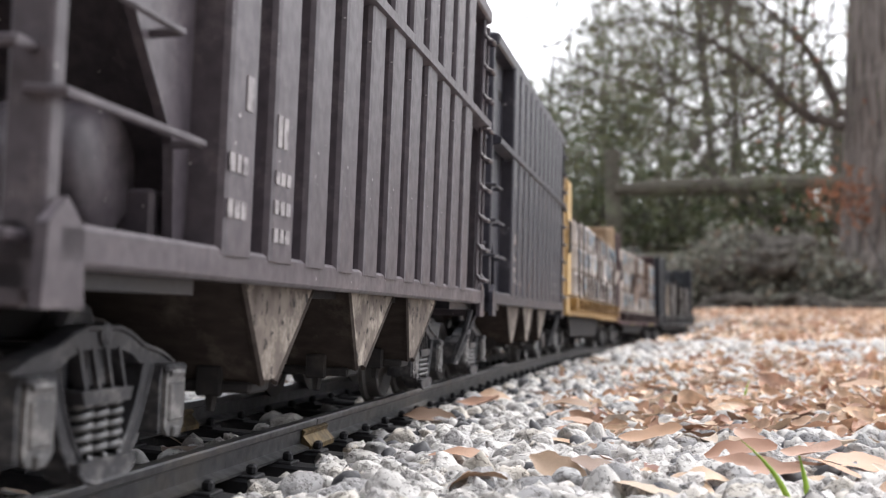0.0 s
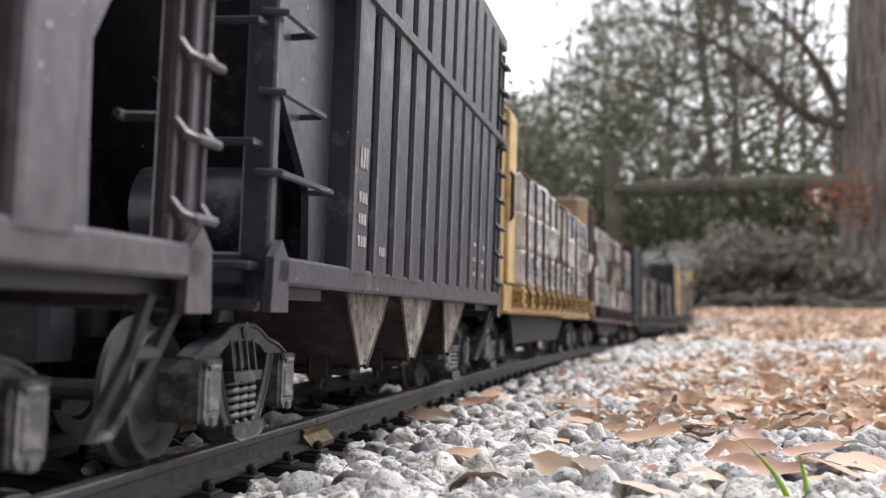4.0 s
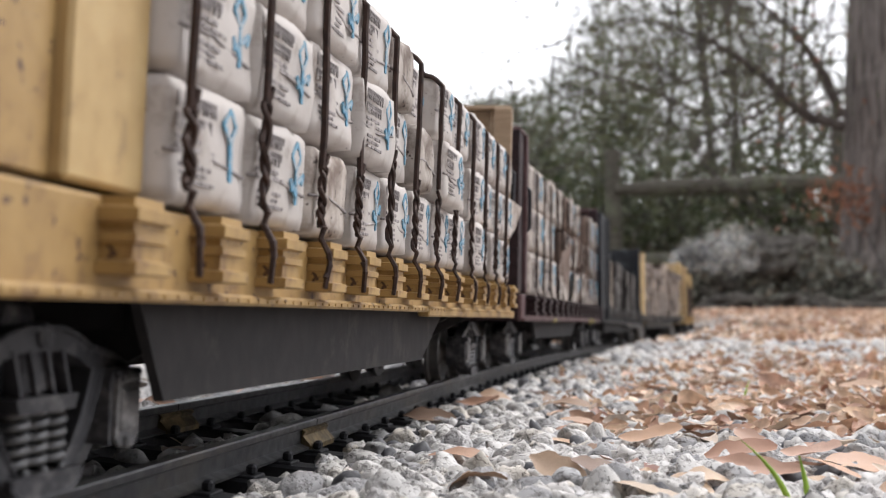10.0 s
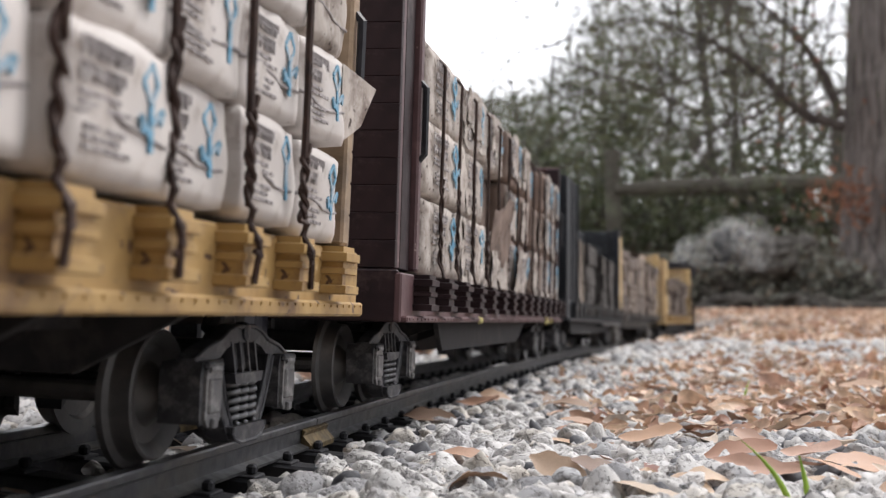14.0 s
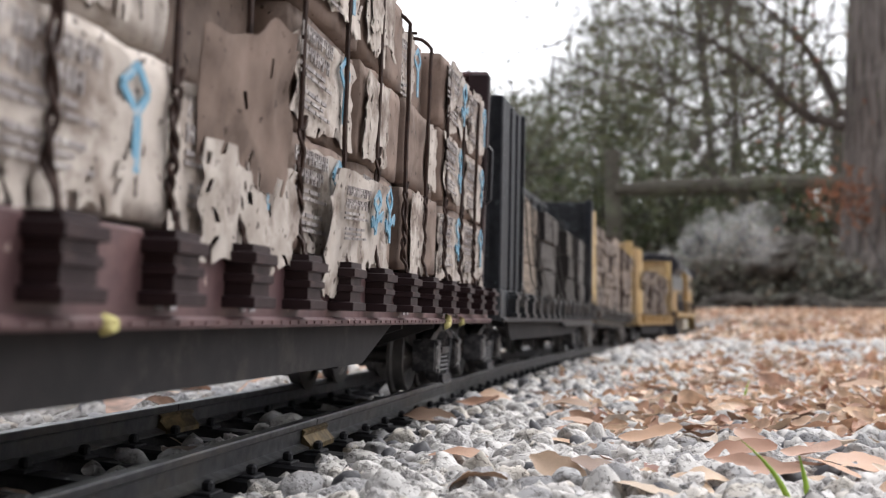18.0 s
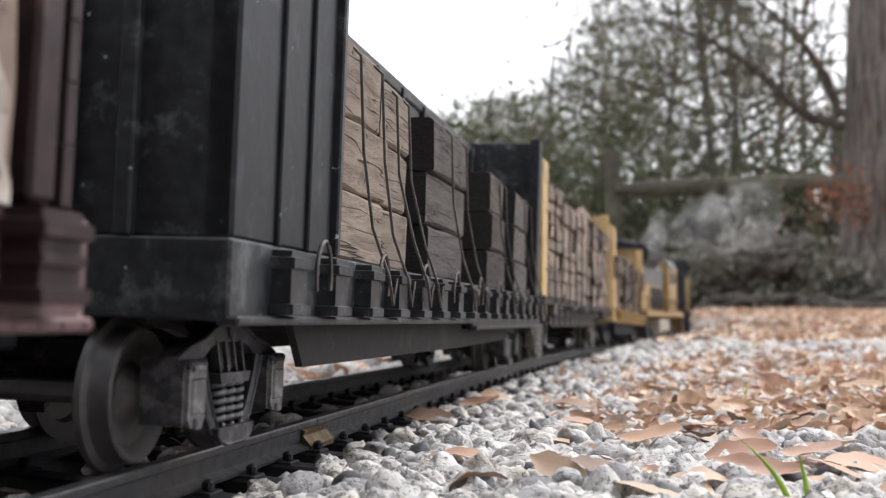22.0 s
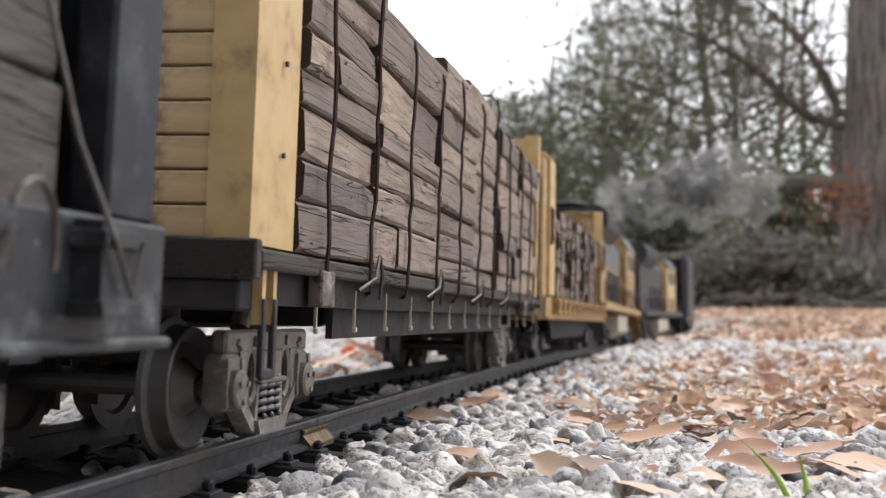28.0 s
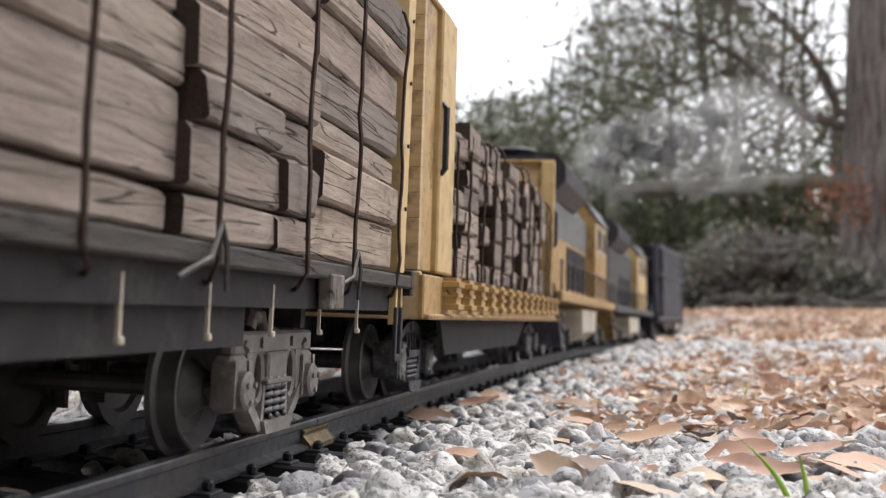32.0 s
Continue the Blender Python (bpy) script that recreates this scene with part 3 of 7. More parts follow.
def on_track(s, right=0.0, up=0.0):
    """A point beside the middle of the track: metres to the right of it and above the rail head."""
    h, tl = np.interp(s, S_AX, HEAD), np.interp(s, S_AX, TILT)
    r = right * math.cos(tl) + up * math.sin(tl)
    u = up * math.cos(tl) - right * math.sin(tl)
    return Vector((np.interp(s, S_AX, TRX) + math.cos(h) * r, np.interp(s, S_AX, TRY) - math.sin(h) * r, np.interp(s, S_AX, TRZ) + u))


def rolled(t):
    """How far the train has come towards the camera."""
    return float(np.interp(t, ROLL_T, ROLL_D))


ROLL_T = [0, 2, 4.5, 6.5, 8, 9.5, 11, 13, 15.5, 17, 18.5, 20, 22, 24, 26.5, 28.5, 30, 32]
ROLL_V = [0.0849, 0.0847, 0.0822, 0.0819, 0.0868, 0.0855, 0.0842, 0.0853, 0.0914, 0.0970, 0.1032, 0.1016, 0.1021, 0.1025, 0.1055, 0.1071, 0.1089]
ROLL_D = [0.0]
for _i, _v in enumerate(ROLL_V):
    ROLL_D.append(ROLL_D[-1] + _v * (ROLL_T[_i + 1] - ROLL_T[_i]))


def car_pose(s, ya, yb):
    """Pose of a car whose near end stands at s, riding on trucks at ya and yb."""
    a, b = on_track(s + ya), on_track(s + yb)
    e = (b - a).normalized()
    n = Vector((e.y, -e.x, 0)).normalized()
    tl = 0.45 * float(np.interp(s + (ya + yb) / 2, S_AX, TILT))  # the springs take up half of the cross fall
    up = n.cross(e)
    n, up = n * math.cos(tl) - up * math.sin(tl), up * math.cos(tl) + n * math.sin(tl)
    o = a - e * ya
    return Matrix(((n.x, e.x, up.x, o.x), (n.y, e.y, up.y, o.y), (n.z, e.z, up.z, o.z), (0, 0, 0, 1)))

# ---- running gear ----
WHEEL_R = 0.0145
SPIN = []


def wheelset_mesh():
    mb = MB()
    for sgn in (1, -1):
        prof = [(0.0024, 0.0280), (0.0042, 0.0280), (0.0050, 0.0262), (0.0072, 0.0236), (0.0108, 0.0236), (0.0122, 0.0250), (0.0139, 0.0262), (0.0144, 0.0258),
                (0.0147, 0.0222), (0.0150, 0.0215), (0.0166, 0.0208), (0.0168, 0.0194), (0.0125, 0.0192), (0.0115, 0.0205), (0.0050, 0.0205)]
        mb.lathe([(r, sgn * x) for r, x in prof], (0, 0, 0), 40)
    mb.tube([(-0.031, 0, 0), (0.031, 0, 0)], 0.0024, 10)
    me = mb.mesh("wheelset", True)
    me.materials.append(M["wheel"])
    me.set_sharp_from_angle(angle=radians(35))
    return me


def coil(mb, c, r, h, turns, wire):
    pts = []
    for i in range(turns * 10 + 1):
        a = 2 * math.pi * i / 10
        pts.append((c[0] + r * math.cos(a), c[1] + r * math.sin(a), c[2] + h * i / (turns * 10)))
    mb.tube(pts, wire, 5)


X_IN, X_OUT = 0.0318, 0.0358


def side_frame_mesh(half):
    """A cast truck side: arched top chord, legs curving down to the spring seat, slanting ribs over the bolster end."""
    mb = MB()
    top = [(-half - 0.0050, 0.0230), (-half + 0.0010, 0.0252), (-0.0165, 0.0268), (-0.0110, 0.0290), (-0.0060, 0.0302), (0.0060, 0.0302), (0.0110, 0.0290), (0.0165, 0.0268), (half - 0.0010, 0.0252), (half + 0.0050, 0.0230)]
    low = [(-half - 0.0050, 0.0205), (-half + 0.0010, 0.0212), (-0.0165, 0.0222), (-0.0120, 0.0246), (-0.0070, 0.0258), (0.0070, 0.0258), (0.0120, 0.0246), (0.0165, 0.0222), (half - 0.0010, 0.0212), (half + 0.0050, 0.0205)]
    for i in range(len(top) - 1):
        mb.prism([top[i], top[i + 1], low[i + 1], low[i]], "x", X_IN, X_OUT)
    # raised lip along the top of the arch
    mb.tube([(X_OUT, y, z - 0.0005) for y, z in top], 0.0006, 6)
    for s in (1, -1):
        leg = [(0.0205, 0.0226, 0.0044), (0.0190, 0.0190, 0.0042), (0.0168, 0.0145, 0.0040), (0.0142, 0.0100, 0.0042), (0.0112, 0.0058, 0.0050), (0.0085, 0.0034, 0.0055)]
        for (y0, z0, w0), (y1, z1, w1) in zip(leg, leg[1:]):
            mb.prism([(s * (y0 - w0), z0), (s * y0, z0 - 0.0006), (s * y1, z1 - 0.0006), (s * (y1 - w1), z1)], "x", X_IN, X_OUT + 0.0004)
        mb.tube([(X_OUT + 0.0003, s * (y - w * 0.96), z) for y, z, w in leg[:5]], 0.0006, 6)
        mb.tube([(X_OUT + 0.0003, s * (y - 0.0003), z - 0.0005) for y, z, w in leg[:5]], 0.0005, 6)
    # end of the bolster between the legs, its cap sloping
    mb.prism([(-0.0098, 0.0188), (0.0098, 0.0188), (0.0088, 0.0164), (-0.0088, 0.0164)], "x", X_IN - 0.002, X_OUT + 0.0016)
    mb.box(X_IN - 0.002, X_OUT - 0.0006, -0.0050, 0.0050, 0.0188, 0.0262, 0.0008)
    mb.tube([(X_OUT - 0.0014, 0.0, 0.0285), (X_OUT + 0.0006, 0.0, 0.0285), (X_OUT + 0.0010, 0.0, 0.0285)], [0.0024, 0.0022, 0.0012], 12)
    for y in (-0.0095, -0.0045, 0.0005, 0.0055):
        mb.prism([(y, 0.0262), (y + 0.0011, 0.0262), (y + 0.0042, 0.0186), (y + 0.0031, 0.0186)], "x", X_OUT - 0.0018, X_OUT + 0.0003)
    # spring seat, a shallow bowl
    bowl = [(-0.0108, 0.0066), (-0.0108, 0.0052), (-0.0088, 0.0036), (-0.0050, 0.0026), (0.0050, 0.0026), (0.0088, 0.0036), (0.0108, 0.0052), (0.0108, 0.0066)]
    mb.prism(bowl, "x", X_IN - 0.001, X_OUT + 0.0022)
    mb.tube([(X_OUT + 0.0020, y, z) for y, z in bowl], 0.0005, 6)
    mb.box(X_IN - 0.0015, X_IN, -0.0120, 0.0120, 0.0060, 0.0255)
    return mb.mesh("side_frame")


def plate_frame_mesh(half):
    """A flat cast truck side: straight top chord, oval openings beside the springs, round bearing ends."""
    mb = MB()
    mb.box(X_IN, X_OUT, -half - 0.0045, half + 0.0045, 0.0226, 0.0284, 0.0008)
    mb.box(X_IN, X_OUT + 0.0008, -0.0072, 0.0072, 0.0150, 0.0230, 0.0006)
    mb.box(X_IN - 0.001, X_OUT + 0.0016, -0.0098, 0.0098, 0.0148, 0.0162, 0.0004)
    for s in (1, -1):
        # ring round the oval opening
        ring = [(s * 0.0128 + 0.0040 * math.cos(a), 0.0172 + 0.0066 * math.sin(a)) for a in np.linspace(0, 2 * math.pi, 19)]
        mb.tube([(X_OUT - 0.0010, y, z) for y, z in ring], 0.0012, 6, False)
        mb.prism([(s * 0.0165, 0.0232), (s * 0.0215, 0.0232), (s * 0.0215, 0.0120), (s * 0.0178, 0.0120)], "x", X_IN, X_OUT)
        mb.prism([(s * 0.0205, 0.0140), (s * 0.0245, 0.0128), (s * 0.0120, 0.0032), (s * 0.0088, 0.0042)], "x", X_IN, X_OUT + 0.0004)
        mb.prism([(s * 0.0076, 0.0160), (s * 0.0094, 0.0160), (s * 0.0104, 0.0055), (s * 0.0086, 0.0055)], "x", X_IN, X_OUT + 0.0003)
        mb.tube([(X_OUT - 0.0006, s * 0.0235, 0.0242), (X_OUT - 0.0006, s * 0.0225, 0.0255)], 0.0018, 8)
        for zz in (0.0250, 0.0262):
            mb.tube([(X_OUT, s * 0.0120, zz), (X_OUT + 0.0008, s * 0.0120, zz)], 0.0008, 8)
    mb.prism([(-0.0112, 0.0060), (0.0112, 0.0060), (0.0096, 0.0026), (-0.0096, 0.0026)], "x", X_IN - 0.001, X_OUT + 0.0016)
    mb.box(X_IN - 0.0015, X_IN, -0.0105, 0.0105, 0.0060, 0.0240)
    return mb.mesh("side_frame")


def spring_mesh(wire=0.00078):
    mb = MB()
    for y in (-0.0056, 0.0, 0.0056):
        coil(mb, (0.0345, y, 0.0066), 0.0022, 0.0098, 5, wire)
    return mb.mesh("spring_pack", True)


def journal_meshes(round_cap):
    """The journal box on a truck's corner, at the origin, and the lid or cap on its face."""
    bx, lid = MB(), MB()
    if round_cap:
        bx.box(0.0300, X_OUT + 0.0004, -0.0052, 0.0052, -0.0052, 0.0086, 0.0014)
        bx.prism([(-0.0058, -0.0040), (-0.0040, -0.0040), (-0.0036, 0.0070), (-0.0054, 0.0070)], "x", 0.0310, X_OUT + 0.0010)
        bx.prism([(0.0040, -0.0040), (0.0058, -0.0040), (0.0054, 0.0070), (0.0036, 0.0070)], "x", 0.0310, X_OUT + 0.0010)
        lid.tube([(X_OUT - 0.001, 0, 0), (X_OUT + 0.0022, 0, 0), (X_OUT + 0.0028, 0, 0), (X_OUT + 0.0030, 0, 0)], [0.0047, 0.0047, 0.0040, 0.0020], 18)
        for k in range(3):
            a = 0.5 + 2.094 * k
            lid.tube([(X_OUT + 0.002, 0.0027 * math.cos(a), 0.0027 * math.sin(a)), (X_OUT + 0.0036, 0.0027 * math.cos(a), 0.0027 * math.sin(a))], 0.0008, 6)
    else:
        bx.prism([(-0.0058, -0.0056), (0.0058, -0.0056), (0.0062, 0.0050), (0.0050, 0.0078), (-0.0050, 0.0078), (-0.0062, 0.0050)], "x", 0.0285, X_OUT + 0.0022)
        bx.box(X_OUT - 0.001, X_OUT + 0.0034, -0.0048, 0.0048, 0.0062, 0.0080, 0.0006)
        x0 = X_OUT + 0.0022
        lid.prism([(-0.0042, 0.0062), (0.0042, 0.0062), (0.0046, 0.0046), (0.0046, -0.0044), (0.0030, -0.0062), (-0.0030, -0.0062), (-0.0046, -0.0044), (-0.0046, 0.0046)], "x", x0, x0 + 0.0008)
        lid.box(x0 + 0.0004, x0 + 0.0014, -0.0034, 0.0034, -0.0034, 0.0042, 0.0004)
        lid.tube([(x0 + 0.0006, -0.0032, 0.0062), (x0 + 0.0006, 0.0032, 0.0062)], 0.0009, 8)
        lid.box(x0, x0 + 0.0017, -0.0016, 0.0016, -0.0066, -0.0044, 0.0004)
    return bx.mesh("journal_box"), lid.mesh("journal_lid")


WS_MESH = wheelset_mesh()
FRAMES = {}
SPRING = spring_mesh()
SPRING.materials.append(M["spring"])


def truck(car, y, half=0.0258, material="truck"):
    flat = material == "truck_b"
    key = (half, material)
    if key not in FRAMES:
        meshes = [plate_frame_mesh(half) if flat else side_frame_mesh(half), *journal_meshes(flat)]
        for me, mt in zip(meshes, (material, material, "truck_lid" if not flat else material)):
            me.materials.append(M[mt])
        FRAMES[key] = meshes
    frame_me, box_me, lid_me = FRAMES[key]
    bol = MB()
    bol.box(-0.031, 0.031, -0.0075, 0.0075, 0.0185, 0.0262, 0.001)
    bol.tube([(0, 0, 0.026), (0, 0, 0.034)], 0.010, 14)
    for s in (1, -1):
        # rounded casting that stands above the arch
        bol.tube([(s * 0.0290, -0.0050, 0.0285), (s * 0.0290, -0.0030, 0.0318), (s * 0.0290, 0.0030, 0.0318), (s * 0.0290, 0.0050, 0.0285)], 0.0026, 10)
        bol.box(-0.031, 0.031, s * 0.0135 - 0.0016, s * 0.0135 + 0.0016, 0.011, 0.016, 0.0006)
        for x in (0.020, -0.020):
            bol.prism([(s * 0.0100, 0.006), (s * 0.0125, 0.008), (s * 0.0130, 0.019), (s * 0.0105, 0.021)], "x", x - 0.0035, x + 0.0035)
    b = part("truck", bol, material, car, "dusty black sprung truck" if not flat else "dusty brown sprung truck with round bearings", m=Matrix.Translation((0, y, 0)))
    for flip in (0, 180):
        turn = pose(0, 0, 0, 0, 0, flip)
        part("side_frame", frame_me, material, b, m=turn)
        part("spring_pack", SPRING, "spring", b, m=turn)
        for yy in (-half, half):
            part("journal_box", box_me, material, b, m=turn @ Matrix.Translation((0, yy, WHEEL_R)))
            part("journal_lid", lid_me, material, b, m=turn @ Matrix.Translation((0, yy, WHEEL_R)))
    for yy in (-half, half):
        w = part("wheelset", WS_MESH, "wheel", b, "dark metal wheels on an axle", m=Matrix.Translation((0, yy, WHEEL_R)))
        SPIN.append((w, yy))
    return b


def coupler(car, y, out):
    mb = MB()
    s = 1 if out > 0 else -1
    mb.box(-0.005, 0.005, min(y, y + s * 0.022), max(y, y + s * 0.022), 0.0235, 0.0325, 0.001)
    mb.prism([(-0.009, y + s * 0.020), (0.010, y + s * 0.020), (0.011, y + s * 0.028), (0.004, y + s * 0.034), (-0.009, y + s * 0.030)], "z", 0.0215, 0.0345)
    mb.tube([(0.002, y + s * 0.026, 0.021), (0.002, y + s * 0.026, 0.005), (0.007, y + s * 0.024, 0.003)], 0.0011, 6)
    part("coupler", mb, "black", car, "black knuckle coupler")


def grab(pts, r=0.0011):
    mb = MB()
    mb.tube(pts, r, 6)
    return mb


def empty(name, label, category, group=""):
    return tagged(new(name), label, category, group)


def bars(name, car, rows, material="stencil", label="worn white stencil marks"):
    """Unreadable lettering on a car's side: thin raised bars; rows of (x, y0, y1, z0, z1)."""
    for x, y0, y1, z0, z1 in rows:
        mb = MB()
        mb.box(x, x + 0.0003, y0, y1, z0, z1)
        part(name, mb, material, car, label)


# ---- hopper cars ----
def hopper(name, label, L, body, ribs, stencils, ta, tb, bays, C=0.050, corner=0.098):
    car = empty(name, label, "hopper car", "hopper cars")
    W, Z0, ZT = 0.0465, 0.0392, 0.1790
    # side plates stand behind the ribs
    for s in (1, -1):
        mb = MB()
        mb.prism([(0.003, ZT), (0.003, corner), (C - 0.008, 0.064), (C - 0.006, Z0 + 0.004), (L - 0.032, Z0 + 0.004), (L - 0.034, 0.076), (L - 0.003, 0.122), (L - 0.003, ZT)], "x", s * (W - 0.003) - 0.001, s * (W - 0.003) + 0.001)
        part("side_plate", mb, body, car)
        mb = MB()
        mb.box(s * (W + 0.0015) - 0.0035, s * (W + 0.0015) + 0.0035, 0.0, L, Z0, Z0 + 0.0065, 0.0008)
        part("side_sill", mb, body, car)
        mb = MB()
        mb.box(s * (W + 0.001) - 0.004, s * (W + 0.001) + 0.004, 0.0, L, ZT - 0.007, ZT, 0.001)
        part("top_chord", mb, body, car)
        mb = MB()
        mb.prism([(s * (W + 0.0005), 0.1200), (s * (W + 0.0068), 0.1215), (s * (W + 0.0068), 0.1245), (s * (W + 0.0005), 0.1275)], "y", 0.002, L - 0.004)
        part("side_belt", mb, body, car)
        # corner posts of the open ends
        for y in (0.0022, L - 0.0022):
            mb = MB()
            mb.box(s * (W - 0.001) - 0.0035, s * (W - 0.001) + 0.0035, y - 0.0022, y + 0.0022, Z0 - 0.004, ZT - 0.006, 0.0006)
            mb.prism([(y - 0.006, Z0 - 0.006), (y + 0.006, Z0 - 0.006), (y + 0.005, Z0 + 0.006), (y, Z0 + 0.010), (y - 0.005, Z0 + 0.006)], "x", s * (W + 0.004) - 0.001, s * (W + 0.004) + 0.001)
            part("corner_post", mb, body, car)
    n, first, last = ribs
    rib = MB()
    rib.prism([(-0.0035, -0.0090), (0.0034, -0.0086), (0.0046, -0.0078), (0.0050, -0.0064), (0.0050, 0.0064), (0.0046, 0.0078), (0.0034, 0.0086), (-0.0035, 0.0090)], "z", Z0 + 0.005, ZT - 0.006)
    rme = rib.mesh("rib")
    rme.materials.append(M[body])
    for i in range(n):
        y = first + i * (last - first) / (n - 1)
        part("rib", rme, body, car, m=pose(W + 0.0005, y, 0))
        part("rib", rme, body, car, m=pose(-W - 0.0005, y, 0, 0, 0, 180))
    # sloping end sheets, floor of the tub and discharge bays
    for near in (True, False):
        y0, y1 = (C - 0.024, C + 0.070) if near else (L - C + 0.024, L - C - 0.070)
        mb = MB()
        mb.prism([(y0, ZT - 0.004), (y0 + (0.003 if near else -0.003), ZT - 0.004), (y1, 0.046), (y1, 0.042)], "x", -W + 0.002, W - 0.002)
        part("end_slope_sheet", mb, body, car)
        mb = MB()
        ye = 0.002 if near else L - 0.002
        mb.box(-W, W, ye - 0.002, ye + 0.002, Z0 - 0.006, Z0 + 0.007, 0.0006)
        part("end_sill", mb, body, car)
        mb = MB()
        yd = 0.0 if near else L
        s = 1 if near else -1
        mb.box(-W, W, min(yd, yd + s * C), max(yd, yd + s * C), Z0 - 0.003, Z0, 0)
        mb.box(-0.008, 0.008, min(yd, yd + s * (C + 0.03)), max(yd, yd + s * (C + 0.03)), 0.026, Z0 - 0.003, 0)
        part("end_platform", mb, "black", car)
        for x in (-0.020, 0.020):
            mb = MB()
            mb.box(x - 0.0016, x + 0.0016, yd + s * 0.010 - 0.0016, yd + s * 0.010 + 0.0016, Z0, ZT - 0.01)
            part("end_post", mb, body, car)
        # brake gear in the open end
        if near:
            mb = MB()
            mb.tube([(0.0, 0.044, 0.058), (0.034, 0.044, 0.058), (0.036, 0.044, 0.058)], [0.0125, 0.0125, 0.0105], 22)
            part("air_reservoir", mb, body, car, "dull grey air tank", True)
            mb = MB()
            mb.box(0.034, 0.041, 0.052, 0.064, Z0, Z0 + 0.0165, 0.0008)
            part("brake_valve", mb, body, car)
        else:
            mb = MB()
            mb.tube([(-0.025, L - 0.02, 0.056), (0.02, L - 0.02, 0.056)], 0.010, 18)
            part("air_reservoir", mb, body, car, "dull grey air tank", True)
        # near end: long steps from the corner post to the plate; far end: a narrow ladder of bent rungs
        for sx in (1, -1):
            xs = sx * (W + 0.0030)
            ya = 0.003 if near else L - 0.003
            if near:
                for i, z in enumerate((0.0640, 0.0820, 0.1000)):
                    g = MB()
                    yy = (C - 0.008) * (1.0 - 0.22 * i)
                    g.tube([(xs - sx * 0.004, -0.001, z), (xs + sx * 0.0012, 0.0005, z), (xs + sx * 0.0012, yy - 0.001, z), (xs - sx * 0.005, yy, z)], 0.0009, 6)
                    part("step_rung", g, body, car)
            else:
                lad = MB()
                for yy in (L - 0.0130, L + 0.0005):
                    lad.tube([(xs, yy, Z0 + 0.004), (xs, yy, ZT - 0.008)], 0.0009, 6)
                ld = part("ladder", lad, body, car)
                for i in range(9):
                    z = 0.0500 + 0.0140 * i
                    g = MB()
                    g.tube([(xs, L - 0.0130, z + 0.003), (xs + sx * 0.0020, L - 0.0126, z + 0.0005), (xs + sx * 0.0038, L - 0.0110, z), (xs + sx * 0.0038, L - 0.0015, z), (xs + sx * 0.0020, L + 0.0002, z + 0.0005), (xs, L + 0.0005, z + 0.003)], 0.0010, 6)
                    part("rung", g, body, ld)
            # end-face ladder
            xe = sx * 0.040
            for i in range(5):
                z = Z0 + 0.004 + i * 0.027
                g = MB()
                yf = yd - s * 0.004
                g.tube([(xe - 0.008, yd, z), (xe - 0.008, yf, z), (xe + 0.006, yf, z), (xe + 0.006, yd, z)], 0.0010, 6)
                part("grab_iron", g, body, car)
            # stirrup step below the far corner
            if near:
                continue
            st = MB()
            x2 = sx * (W + 0.002)
            st.tube([(x2, ya, Z0 - 0.003), (x2 - sx * 0.002, ya + s * 0.006, 0.026), (x2 - sx * 0.006, ya + s * 0.014, 0.012), (x2 - sx * 0.006, ya + s * 0.022, 0.012), (x2 - sx * 0.002, ya + s * 0.016, 0.026), (x2, ya + s * 0.014, Z0 - 0.003)], 0.0014, 6)
            st.tube([(x2 - sx * 0.002, ya + s * 0.006, 0.026), (x2 - sx * 0.002, ya + s * 0.016, 0.026)], 0.0014, 6)
            part("stirrup_step", st, "truck", car)
    tub = MB()
    tub.box(-W + 0.003, W - 0.003, C + 0.06, L - C - 0.06, Z0 - 0.002, 0.058)
    tub.box(-0.010, 0.010, 0.01, L - 0.01, 0.027, Z0)
    part("centre_sill", tub, "under", car)
    if body == "hop2":
        sp = MB()
        coil(sp, (0.0385, L - 0.004, 0.0505), 0.0014, 0.0135, 15, 0.00035)
        part("coil_spring", sp, "spring", car, "small bright coil spring", True)
    heap = MB()
    heap.box(-W + 0.002, W - 0.002, C - 0.01, L - C + 0.01, 0.150, 0.160, 0.002)
    part("load_floor", heap, "under", car)
    top, low = Z0 + 0.001, 0.0172
    for a, b, yc in bays:
        h = 0.0045
        mb = MB()
        mb.prism([(a, top), (b, top), (yc + h, low), (yc - h, low)], "x", -W, W)
        bay = part("discharge_bay", mb, "bay", car, "grimy dark brown discharge bay")
        mb = MB()
        mb.box(-W + 0.002, W - 0.001, yc - h - 0.0015, yc + h + 0.0015, low - 0.0022, low + 0.0004, 0.0006)
        for x in (-0.034, -0.012, 0.012, 0.036):
            mb.tube([(x, yc - h, low - 0.001), (x, yc - h - 0.001, low - 0.0065)], [0.0018, 0.0010], 6)
            mb.box(x - 0.003, x + 0.003, yc - h - 0.003, yc - h - 0.001, low - 0.003, low + 0.004, 0.0005)
        part("discharge_gate", mb, "under", bay)
        for sx in (1, -1):
            # dust-coated side sheet, framed by narrow flanges
            mb = MB()
            x = sx * (W + 0.0007)
            mb.prism([(a + 0.001, top - 0.0004), (b - 0.001, top - 0.0004), (yc + h - 0.0006, low + 0.001), (yc - h + 0.0006, low + 0.001)], "x", x - 0.0005, x + 0.0005)
            part("bay_side", mb, "dusty", bay, "pale dust-coated side sheet")
            for ya, yb in ((a, yc - h), (b, yc + h)):
                mb = MB()
                mb.tube([(sx * (W + 0.0008), ya, top), (sx * (W + 0.0008), yb, low)], 0.0009, 5)
                part("bay_flange", mb, "bay", bay)
    rows = []
    rng = random.Random(len(name) + int(L * 1000))
